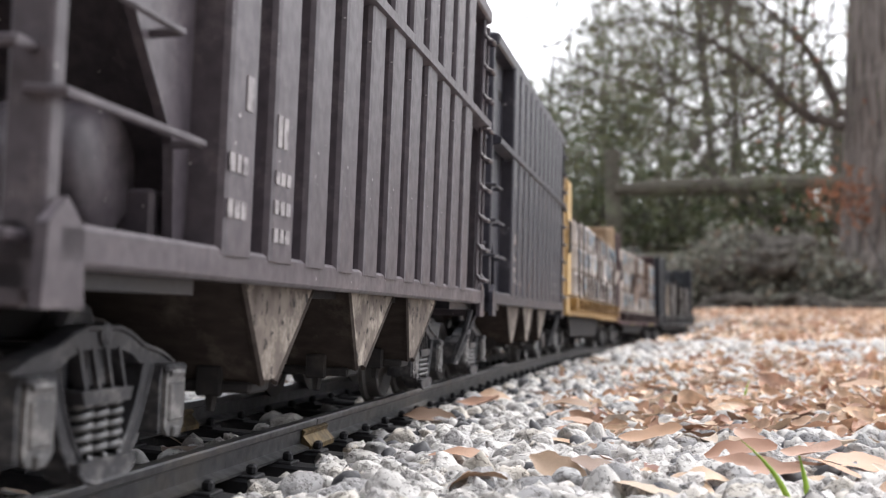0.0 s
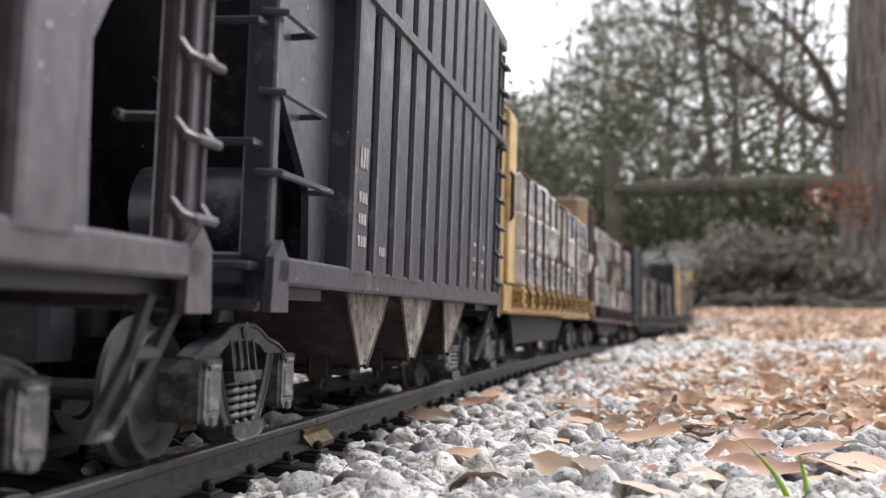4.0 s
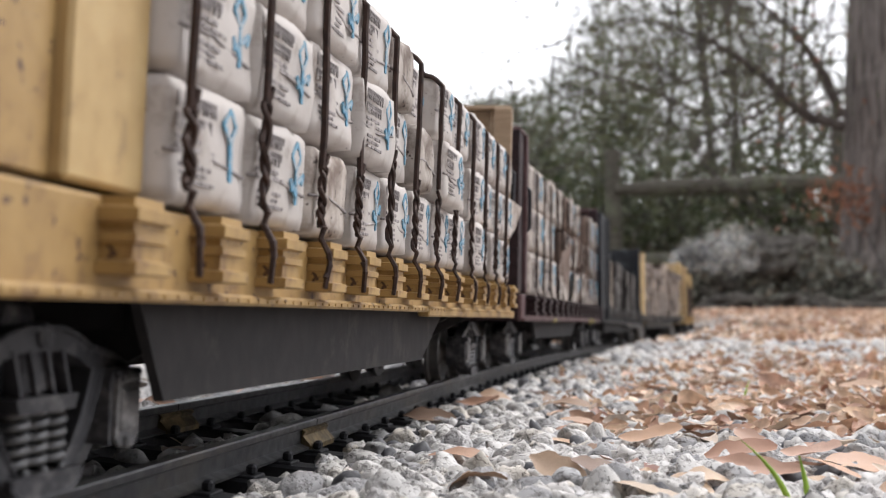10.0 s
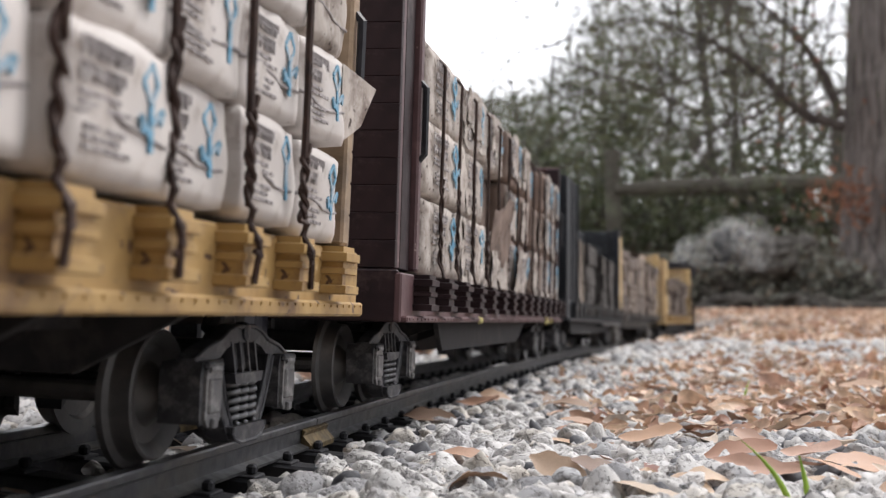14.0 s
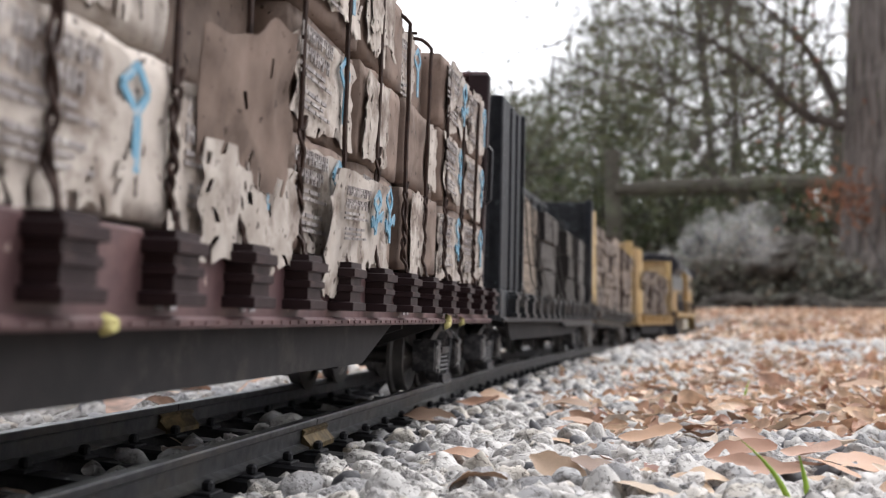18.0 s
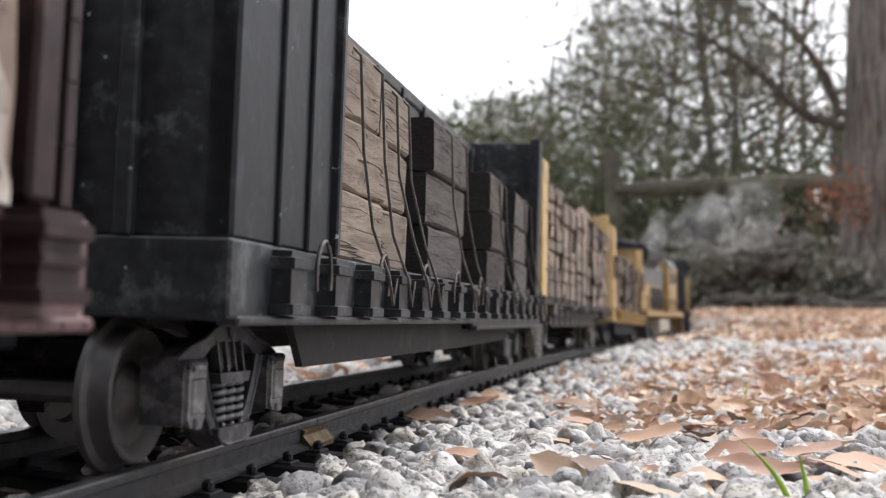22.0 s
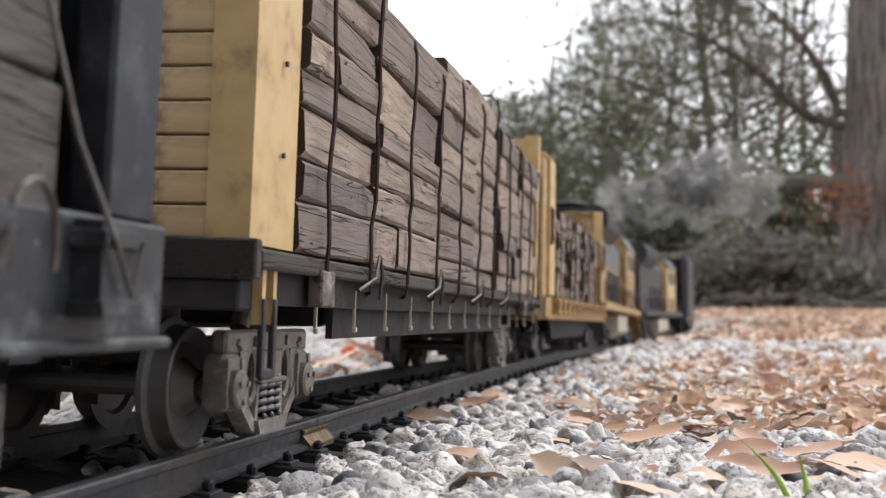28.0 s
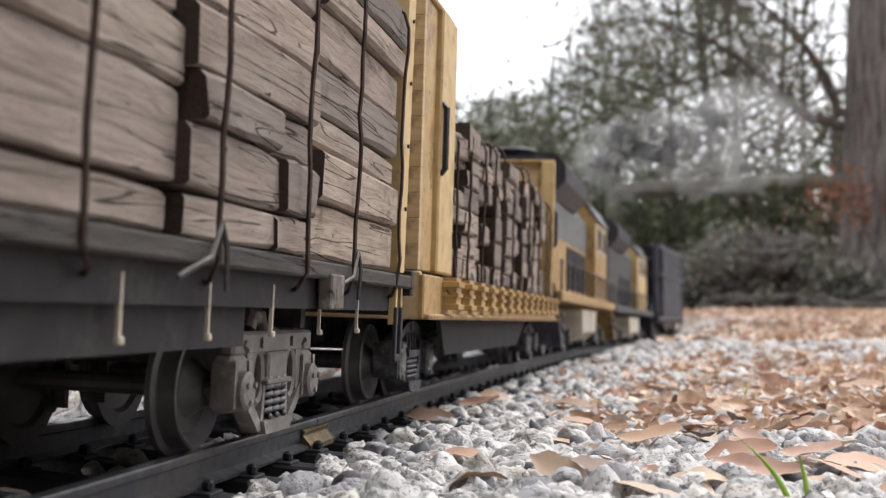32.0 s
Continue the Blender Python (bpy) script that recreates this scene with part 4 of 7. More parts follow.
    for (yb, z, w, h, nn) in stencils:
        y = yb
        for _ in range(nn):
            ww = w * rng.uniform(0.8, 1.1)
            rows.append((W + 0.0055, y, y + ww, z, z + h))
            y += ww * 1.35
    bars("stencil_mark", car, rows, "stencil" if body == "hop1" else "print")
    coupler(car, 0.0, -1)
    coupler(car, L, 1)
    truck(car, ta)
    truck(car, tb)
    return car


# ---- bulkhead flat cars ----
def bulkhead_flat(name, label, L, paint, plank, post, group="bulkhead flat cars", pockets=14, top=0.150, ta=0.042, tb=0.472, pocket="", belly=0.0165, post_far="", shift=0.0, top_far=0.0,
                  z0=0.0345, z1=0.0515, drop=0.0016, posts=(0.022, 0.048), posts_far=(0.006, 0.012), first=0.036, gap=0.035, channel=0.0):
    car = empty(name, label, "flat car", group)
    W, Z0, Z1 = 0.0490, z0, z1
    for s in (1, -1):
        mb = MB()
        mb.box(s * W - 0.0015, s * W + 0.0015, 0.0, L, Z0, Z1 - 0.001, 0.0006)
        mb.box(s * (W + 0.0015) - 0.0022, s * (W + 0.0015) + 0.0022, 0.001, L * 0.53, Z0, Z0 + 0.0022, 0.0006)
        mb.box(s * (W + 0.0015) - 0.0022, s * (W + 0.0015) + 0.0022, L * 0.53, L - 0.001, Z0 - drop, Z0 + 0.0022, 0.0006)
        part("side_sill", mb, paint, car)
        pk = MB()
        x = s * (W + 0.0040)
        z = Z0 + 0.0040
        pk.loft(x, 0.0, [(z, 0.0038, 0.0060), (z + 0.0003, 0.0042, 0.0064), (z + 0.0021, 0.0042, 0.0064), (z + 0.0024, 0.0030, 0.0052), (z + 0.0049, 0.0030, 0.0052), (z + 0.0051, 0.0037, 0.0058), (z + 0.0065, 0.0037, 0.0058),
                         (z + 0.0067, 0.0030, 0.0052), (Z1 - 0.0050, 0.0030, 0.0052), (Z1 - 0.0047, 0.0042, 0.0064), (Z1 - 0.0027, 0.0042, 0.0064), (Z1 - 0.0024, 0.0030, 0.0052), (Z1 - 0.0010, 0.0029, 0.0051)])
        pme = pk.mesh("stake_pocket")
        pme.materials.append(M[pocket or paint])
        for i in range(pockets):
            y = first + i * gap
            part("stake_pocket", pme, paint, car, m=Matrix.Translation((0, y, 0)))
        rv = MB()
        for i in range(90):
            y = 0.004 + i * (L - 0.008) / 89
            rv.box(s * (W + 0.0038) - 0.0002, s * (W + 0.0038) + 0.0002, y - 0.0004, y + 0.0004, Z0 + 0.0007, Z0 + 0.0014)
        part("rivet_strip", rv, paint, car)
    mb = MB()
    mb.box(-W + 0.002, W - 0.002, 0.006, L - 0.006, Z1 - 0.004, Z1 - 0.0005)
    part("deck", mb, "under", car, "dark worn deck")
    # fish-bellied centre sills and crossbearers
    mb = MB()
    for x in (-0.020, 0.020):
        mb.prism([(0.010, Z0), (L - 0.010, Z0), (L - 0.010, 0.030), (L - 0.20, 0.028), (L - 0.25, 0.016), (0.17, 0.016), (0.12, 0.028), (0.010, 0.030)], "x", x - 0.0018, x + 0.0018)
    part("centre_sill", mb, "under", car)
    for i in range(7):
        y = 0.10 + i * (L - 0.20) / 6
        mb = MB()
        mb.prism([(-0.043, Z0 + 0.001), (0.043, Z0 + 0.001), (0.043, Z0 - 0.002), (0.02, 0.020), (-0.02, 0.020), (-0.043, Z0 - 0.002)], "y", y - 0.0014, y + 0.0014)
        part("crossbearer", mb, "under", car)
    # the deep side girder seen below the sill
    mb = MB()
    mb.prism([(0.056 + shift, Z0 + 0.0005), (0.340 + shift, Z0 + 0.0005), (0.300 + shift, belly), (0.068 + shift, belly)], "x", 0.0435, 0.0455)
    part("side_girder", mb, "under", car)
    mb = MB()
    mb.prism([(0.056 + shift, Z0 + 0.0005), (0.340 + shift, Z0 + 0.0005), (0.300 + shift, belly), (0.068 + shift, belly)], "x", -0.0455, -0.0435)
    part("side_girder", mb, "under", car)
    for near in (True, False):
        s = 1 if near else -1
        y = 0.0 if near else L
        lo, hi = (lambda a, b: (min(y + s * a, y + s * b), max(y + s * a, y + s * b)))(0.0, 0.003)
        mb = MB()
        mb.box(-W, W, lo, hi, Z0, Z1, 0.0006)
        part("end_sill", mb, plank, car)
        for x in (-0.028, 0.028):
            ring = MB()
            pts = [(x + 0.0042 * math.cos(a), y - s * 0.0004, Z0 + 0.0090 + 0.0042 * math.sin(a)) for a in np.linspace(0, 2 * math.pi, 17)]
            ring.tube(pts, 0.0008, 5, False)
            part("ring", ring, plank, car)
        # planks of the bulkhead, seen on both of its faces
        if not near and top_far:
            top = top_far
        zb = Z1 + 0.0005
        npl = 11
        ph = (top - zb) / npl
        pl = MB()
        pl.box(-W + 0.0012, W - 0.0012, -0.0016, 0.0016, 0.0, ph - 0.00004, 0.0005 if plank == "plank_tan" else 0.00025)
        plm = pl.mesh("plank")
        plm.materials.append(M[plank])
        for i in range(npl):
            part("plank", plm, plank, car, m=Matrix.Translation((0, y + s * 0.0024, zb + i * ph)))
        d1, d2 = posts if near else posts_far
        for sx in (1, -1):
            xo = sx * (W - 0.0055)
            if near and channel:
                # a recess between the painted corner column and the stiffener, its shade put into dark maroon
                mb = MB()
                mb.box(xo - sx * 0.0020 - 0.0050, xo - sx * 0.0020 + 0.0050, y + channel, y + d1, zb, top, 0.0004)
                part("bulkhead_recess", mb, post, car, "bulkhead recess with its shade painted in dark maroon")
            dc = channel if near and channel else d1
            mb = MB()
            mb.box(xo - sx * 0.0025 - 0.0055, xo - sx * 0.0025 + 0.0055, min(y + s * 0.0042, y + s * dc), max(y + s * 0.0042, y + s * dc), zb, top, 0.0006)
            ps = part("bulkhead_frame", mb, paint if near or not post_far else post_far, car)
            mb = MB()
            mb.box(xo + sx * 0.0005 - 0.0050, xo + sx * 0.0005 + 0.0050, min(y + s * d1, y + s * d2), max(y + s * d1, y + s * d2), zb, top + 0.001, 0.0008)
            part("bulkhead_post", mb, paint if near and channel else post if near or not post_far else post_far, car)
            g = MB()
            yy = y + s * (d1 + 0.002)
            xg = sx * (W + 0.0016)
            g.tube([(xg - sx * 0.002, yy, 0.088), (xg, yy, 0.090), (xg, yy, 0.114), (xg - sx * 0.002, yy, 0.116)], 0.0013, 6)
            part("grab_iron", g, "black", ps, "dark grab iron")
        mb = MB()
        mb.box(-W + 0.001, W - 0.001, min(y + s * 0.003, y + s * (d2 - 0.002)), max(y + s * 0.003, y + s * (d2 - 0.002)), top, top + 0.0025, 0.0006)
        part("bulkhead_cap", mb, paint if near or not post_far else post_far, car)
        mb = MB()
        mb.prism([(y + s * (d2 - 0.002), top), (y + s * (d2 - 0.0015), top), (y + s * (d2 + 0.001), zb), (y + s * (d2 - 0.002), zb)], "x", -0.002, 0.002)
        part("bulkhead_rib", mb, paint, car)
    coupler(car, 0.0, -1)
    coupler(car, L, 1)
    truck(car, ta)
    truck(car, tb)
    return car


def twisted(y, x, z0, z1, rng, r=0.0009, hook=True, over=0.0583):
    """A tie wire down the side of a load: straight above, two strands loosely twisted below a knot, its tail hanging over the sill."""
    y1 = y + rng.uniform(-0.003, 0.003)
    zk = z0 + (z1 - z0) * rng.uniform(0.15, 0.42)
    bow = rng.uniform(-0.0012, 0.0012)

    def at(z):
        u = (z1 - z) / (z1 - z0)
        return x + 0.0007, y + (y1 - y) * u + bow * math.sin(u * 3.1)

    mb = MB()
    pts = []
    for i in range(7):
        z = z1 - 0.0038 + (zk - z1 + 0.0038) * i / 6
        px_, py_ = at(z)
        pts.append((px_ + rng.uniform(0, 0.0003), py_ + rng.uniform(-0.0003, 0.0003), z))
    mb.tube([(x - 0.0060, y, z1 + 0.0002), (x - 0.0030, y, z1 - 0.0004), (x - 0.0010, y, z1 - 0.0018)] + pts, r, 6)
    k = rng.uniform(0.50, 0.70)
    for ph in (0.0, math.pi):
        pts, n = [], 26
        for i in range(n + 1):
            z = zk + (z0 + 0.001 - zk) * i / n
            px_, py_ = at(z)
            a = i * k + ph + 0.6 * math.sin(i * 0.4)
            pts.append((px_ + 0.0005 * math.cos(a) + 0.0003, py_ + (0.0009 + 0.0004 * math.sin(i * 0.9)) * math.sin(a) + 0.0006 * math.sin(i * 0.55 + bow * 900), z))
        if hook:
            tail = 0.0150 if ph == 0.0 else rng.uniform(0.004, 0.012)
            pts = pts[:-4] + [(x + 0.0020, y1 + 0.0005 * math.cos(ph), z0 + 0.0030), (over - 0.0025, y1 - 0.0004 * math.cos(ph), z0 + 0.0004), (over - 0.0003, y1 + 0.0006 * math.cos(ph), z0 - 0.0030), (over, y1 - 0.0004 * math.cos(ph), z0 - 0.0060), (over - 0.0006, y1 + rng.uniform(-0.0016, 0.0016), z0 - tail * 0.75)]
        mb.tube(pts, r * 0.78, 5)
    # the cut end that stands out at the knot
    px_, py_ = at(zk)
    mb.tube([(px_, py_, zk), (px_ + 0.0006, py_ + 0.0010, zk + 0.0015), (px_ + 0.0008, py_ + 0.0014, zk + 0.0035)], r * 0.8, 5)
    return mb


def pack_mesh(lx, ly, lz, seed, soft=0.0022):
    """A wrapped bundle with rounded, slightly sagging faces."""
    rng = random.Random(seed)
    n = 6
    bm = bmesh.new()
    bmesh.ops.create_cube(bm, size=1)
    bmesh.ops.subdivide_edges(bm, edges=bm.edges, cuts=n, use_grid_fill=True)
    ph = [rng.uniform(0, 6.28) for _ in range(6)]
    for v in bm.verts:
        c = v.co * 2
        p = Vector((c.x * lx / 2, c.y * ly / 2, c.z * lz / 2))
        q = Vector([max(-d / 2 + soft, min(d / 2 - soft, k)) for d, k in zip((lx, ly, lz), p)])
        d = p - q
        if d.length > soft:
            p = q + d.normalized() * soft
        w = 0.0005 * math.sin(p.y * 210 + ph[0]) * math.sin(p.z * 330 + ph[1]) + 0.0003 * math.sin(p.y * 520 + ph[2])
        p.x += w * (1 if c.x > 0 else -1)
        p.z += 0.0004 * math.sin(p.y * 260 + ph[3]) * (1 if c.z > 0 else 0.3)
        v.co = p
    me = bpy.data.meshes.new("pack")
    bm.to_mesh(me)
    bm.free()
    me.shade_smooth()
    return me


# ---- loads ----
def stroke(mb, pts, w, x, d=0.0003):
    """A flat painted line of even width through points (y, z)."""
    for (y0, z0), (y1, z1) in zip(pts, pts[1:]):
        k = math.hypot(y1 - y0, z1 - z0)
        ny, nz = -(z1 - z0) / k * w / 2, (y1 - y0) / k * w / 2
        mb.prism([(y0 + ny, z0 + nz), (y0 - ny, z0 - nz), (y1 - ny, z1 - nz), (y1 + ny, z1 + nz)], "x", x, x + d)


def print_marks(load, x, y, z, ly, lz, seed, worn=False):
    """Blue branching mark and grey lines of unreadable print on a bundle's side."""
    rng = random.Random(seed)
    mb = MB()
    yb, zb = y + ly * rng.uniform(0.22, 0.28), z + lz * 0.07
    h, w = lz * 0.30, ly * 0.17

    def at(u, v):
        return yb + u * w, zb + v * h

    t = w * 0.20
    stroke(mb, [at(0.05, -1.0), at(0.0, 0.15)], t * 1.25, x)
    stroke(mb, [at(0.0, 0.10), at(-0.55, 0.55), at(-0.05, 1.0), at(0.35, 0.55), at(0.0, 0.10)], t * 0.8, x, 0.00035)
    if not worn:
        stroke(mb, [at(0.03, -0.35), at(0.75, 0.05), at(0.55, -0.30)], t * 0.8, x, 0.0004)
        stroke(mb, [at(0.05, -0.75), at(-0.60, -0.25), at(-0.45, -0.60)], t * 0.9, x, 0.00045)
    part("blue_mark", mb, "blue", load, "blue printed branching mark")
    mb = MB()
    y0, y1 = y - ly * 0.40, y + ly * 0.04
    for i, (a, hh) in enumerate(((0.74, 0.12), (0.58, 0.12), (0.50, 0.035), (0.44, 0.03), (0.30, 0.035), (0.24, 0.03), (0.18, 0.03))):
        yy = y0 + (ly * 0.04 if hh < 0.05 and i > 3 else 0)
        end = y1 - ly * 0.05 * (i % 3)
        zz = z + lz * (a - 0.5)
        if hh > 0.05:
            while yy < end:
                ww = ly * rng.uniform(0.034, 0.056)
                e = min(end, yy + ww)
                if e - yy > ly * 0.02:
                    # strokes of blurred capitals: two stems and a bar
                    mb.box(x, x + 0.0003, yy, yy + ww * 0.28, zz, zz + lz * hh)
                    mb.box(x, x + 0.0003, e - ww * 0.26, e, zz + lz * hh * rng.choice((0.0, 0.4)), zz + lz * hh)
                    mb.box(x, x + 0.00026, yy, e, zz + lz * hh * 0.42, zz + lz * hh * 0.62)
                yy += ww * 1.25
        else:
            while yy < end:
                ww = ly * rng.uniform(0.05, 0.12)
                mb.box(x, x + 0.0003, yy, min(end, yy + ww), zz, zz + lz * hh)
                yy += ww * 1.15
    part("print_block", mb, "print", load, "grey lines of printing")


def wrapped_load(L):
    load = empty("wrapped_lumber_load", "white printed lumber wrap tied with rusty wire on a flat car", "lumber load", "lumber loads")
    rng = random.Random(4)
    y0, y1 = 0.0485, 0.4920
    n, rows = 12, 3
    ly, lz, base = (y1 - y0) / n, 0.0227, 0.0514
    meshes = [pack_mesh(0.0535, ly - 0.0003, lz - 0.0002, k, 0.0022) for k in range(6)]
    for me in meshes:
        me.materials.append(M["wrap"])
    grey = [pack_mesh(0.0535, ly - 0.0010, lz - 0.0008, 20 + k, 0.0034) for k in range(2)]
    for me in grey:
        me.materials.append(M["torn"])
    # the folded edge of the wrap, a wavy dark line along each bundle
    folds = []
    for k in range(4):
        mb = MB()
        r2 = random.Random(70 + k)
        mb.tube([(0.0267 - 0.0006 * (abs(i - 5) > 4), -ly * 0.47 + ly * 0.94 * i / 10, 0.0010 * math.sin(i * 0.5 + k) + r2.uniform(-0.0003, 0.0003)) for i in range(11)], 0.00042, 5)
        me = mb.mesh("wrap_fold", True)
        me.materials.append(M["print"])
        folds.append(me)
    for r in range(rows):
        for i in range(n):
            for sx in (1, -1):
                z = base + lz * (r + 0.5)
                yc = y0 + ly * (i + 0.5)
                x = sx * 0.0270 + (rng.uniform(-0.0014, 0.0012) if sx > 0 else 0)
                out = 0.0032 if sx > 0 and (r, i) in ((1, 6), (0, 8), (1, 3)) else -0.003 if sx > 0 and (r, i) in ((0, 9), (2, 5)) else 0.0
                dull = sx > 0 and (r, i) in ((1, 5), (2, 4), (2, 11), (0, 2))
                p = part("wrapped_pack", grey[i % 2] if dull else meshes[rng.randrange(6)], "wrap", load, m=pose(x + out, yc, z, rng.uniform(-1.2, 1.2), rng.uniform(-1.6, 1.6), rng.uniform(-1.8, 1.8)))
                if sx > 0:
                    part("wrap_fold", folds[rng.randrange(4)], "print", p, m=pose(0, 0, -0.0022 + rng.uniform(-0.0008, 0.0008)))
                    if not dull:
                        print_marks(p, 0.02685, 0.0, 0.0, ly, lz, 100 + r * 20 + i, (r + i) % 5 == 0)
    # the wrap's folded corner sticks out at the far end
    mb = MB()
    mb.add([(0.0535, y1 - 0.006, 0.0965), (0.0562, y1 + 0.018, 0.0945), (0.0545, y1 + 0.010, 0.0830), (0.0530, y1 - 0.004, 0.0765), (0.0475, y1 + 0.012, 0.0940), (0.0500, y1 + 0.004, 0.0800)],
           [(0, 1, 2, 3), (0, 4, 1), (1, 4, 2), (2, 4, 5), (2, 5, 3), (0, 3, 5, 4)])
    part("torn_flap", mb, "torn", load, "folded corner of dirty white wrap")
    for i in range(12):
        y = 0.0535 + 0.0362 * i
        part("tie_wire", twisted(y, 0.0546, base - 0.001, base + 0.0676, rng), "wire", load, "twisted rusty tie wire")
        mb = MB()
        mb.tube([(0.0490, y, base + 0.0686), (0.0, y, base + 0.0692), (-0.053, y, base + 0.0686), (-0.0550, y, base + 0.006)], 0.0007, 5)
        part("tie_wire", mb, "wire", load)
    return load


def ragged(y0, y1, z0, z1, x, rng, n=9, c=26):
    """A sheet of torn wrap with frayed edges, creases and small holes."""
    mb = MB()
    vs, fs = [], []
    off = Vector((rng.uniform(0, 90), rng.uniform(0, 90), rng.uniform(0, 90)))

    def rough(a, b):
        return noise.noise(Vector((a, b, 0)) + off)

    w, h = y1 - y0, z1 - z0
    for j in range(n + 1):
        v = j / n
        for i in range(c + 1):
            u = i / c
            left = w * (0.06 + 0.10 * rough(v * 4, 3) + 0.03 * rough(v * 13, 5))
            right = w * (0.06 + 0.10 * rough(v * 4, 9) + 0.03 * rough(v * 13, 7))
            lowz = h * (0.12 + 0.20 * rough(u * 3, 21) + 0.07 * rough(u * 11, 23))
            highz = h * (0.02 + 0.06 * rough(u * 5, 31))
            yy = y0 + left + (w - left - right) * u
            zz = z0 + lowz + (h - lowz - highz) * v
            crease = 0.0007 + 0.0007 * rough(u * 5, v * 5 + 40) + 0.0004 * rough(u * 16, v * 12 + 60)
            edge = 0.0009 * max(0.0, abs(u - 0.5) * 2 - 0.8) * 5 * max(0, rough(v * 6, 77)) + 0.0012 * max(0.0, 0.25 - v) * 4 * max(0, rough(u * 7, 78))
            vs.append((x + max(0.0003, crease) + edge, yy, zz))
    for j in range(n):
        for i in range(c):
            near_edge = min(i, c - 1 - i) < 2 or j < 2
            if rng.random() < (0.10 if near_edge else 0.012):
                continue
            a = j * (c + 1) + i
            fs.append((a, a + 1, a + c + 2, a + c + 1))
    k = len(vs)
    vs += [(px_ - 0.00025, py_, pz_) for px_, py_, pz_ in vs]
    fs += [tuple(q + k for q in reversed(f)) for f in fs]
    mb.add(vs, fs)
    return mb


def torn_load(L):
    load = empty("weathered_lumber_load", "brown board packs in torn dirty white wrap, wired down", "lumber load", "lumber loads")
    rng = random.Random(11)
    y0, y1 = 0.055, L - 0.0175
    n, rows = 8, 3
    ly, lz = (y1 - y0) / n, 0.0286
    ms = []
    for k in range(5):
        me = pack_mesh(0.0455, ly - 0.0012, lz - 0.0006, 30 + k, 0.0012)
        me.materials.append(M["card"])
        ms.append(me)
    mw = []
    for k in range(3):
        me = pack_mesh(0.0468, ly - 0.0008, lz - 0.0003, 60 + k, 0.0018)
        me.materials.append(M["torn"])
        mw.append(me)
    # the packs at the near end are longer than the rest
    extra = 0.0215
    mf = pack_mesh(0.0468, ly + extra - 0.0008, lz - 0.0003, 71, 0.0018)
    mf.materials.append(M["torn"])
    # how much of each pack its torn wrap still covers, by row and place: start and end along the pack
    cover = {(0, 1): (-0.55, 0.28), (1, 1): (-0.55, 0.24), (2, 1): (-0.55, 0.5), (0, 2): (-0.5, -0.15), (2, 2): (-0.5, 0.45), (0, 3): (-0.3, 0.5), (1, 3): (-0.5, 0.5), (2, 3): (-0.2, 0.5), (0, 4): (-0.48, 0.35),
             (1, 4): (-0.45, 0.1), (2, 4): (-0.5, 0.0), (1, 5): (0.10, 0.5), (0, 5): (-0.30, 0.05), (2, 5): (-0.4, 0.2), (0, 6): (-0.45, 0.47), (1, 6): (-0.46, 0.42), (2, 6): (-0.30, 0.47), (0, 7): (-0.47, 0.46), (1, 7): (-0.47, 0.40), (2, 7): (-0.45, 0.46)}
    for r in range(rows):
        for i in range(n):
            z = 0.0478 + lz * (r + 0.5)
            yc = y0 + ly * (i + 0.5) - (extra / 2 if i == 0 else 0.0)
            for sx in (1, -1):
                hollow = -0.008 if sx > 0 and (r, i) in ((2, 5), (1, 2)) else 0.0
                whole = i < 2 or (i == 2 and r != 1)
                p = part("wrapped_pack", mf if i == 0 else mw[rng.randrange(3)] if whole else ms[rng.randrange(5)], "card", load, m=pose(sx * 0.0262 + hollow + rng.uniform(-0.001, 0.001), yc, z, rng.uniform(-1.5, 1.5), rng.uniform(-1.5, 1.5), rng.uniform(-2, 2)))
                if sx < 0:
                    continue
                if (r, i) in cover:
                    a, b = cover[r, i]
                    part("torn_wrap", ragged(ly * a, ly * b, -lz * (0.66 if r == 0 else 0.52), lz * rng.uniform(0.36, 0.48), 0.0232, rng), "torn", p, "torn dirty white wrap", True)
                    if r == 2:
                        part("torn_wrap", ragged(ly * rng.uniform(-0.5, -0.2), ly * rng.uniform(0.1, 0.5), -lz * 0.3, lz * 0.50, 0.0240, rng), "torn", p, "torn dirty white wrap", True)
                if whole or ((r, i) in cover and (cover[r, i][1] - cover[r, i][0] > 0.6)):
                    print_marks(p, 0.0246 if not whole else 0.0240, 0.0, 0.0, ly, lz, 300 + r * 10 + i, i % 2 == 1)
    # a brown sheet hanging loose, and a printed flap drooping over the sill
    part("loose_sheet", ragged(-0.024, 0.022, -0.020, 0.022, 0.0, rng), "card", load, "brown sheet half torn off the packs", True, m=pose(0.0522, 0.206, 0.069, 16, 9, -4))
    part("torn_wrap", ragged(0.180, 0.245, 0.040, 0.066, 0.0512, rng), "torn", load, "torn flap of wrap over the sill", True)
    fl = part("torn_wrap", ragged(-0.036, 0.036, -0.019, 0.013, 0.0, rng), "torn", load, "printed torn flap over the sill", True, m=pose(0.0526, 0.292, 0.058, 3, 5, 2))
    print_marks(fl, 0.0019, 0.0, 0.002, 0.060, 0.020, 557)
    for i in range(13):
        y = 0.0608 + i * 0.0365
        part("tie_wire", twisted(y, 0.0502, 0.0470, 0.1322, rng, 0.0007, True, 0.0552), "wire", load, "twisted rusty tie wire")
        mb = MB()
        mb.tube([(0.0455, y, 0.1342), (0.0, y, 0.1350), (-0.0475, y, 0.1342), (-0.0480, y, 0.050)], 0.0006, 5)
        part("tie_wire", mb, "wire", load)
    return load


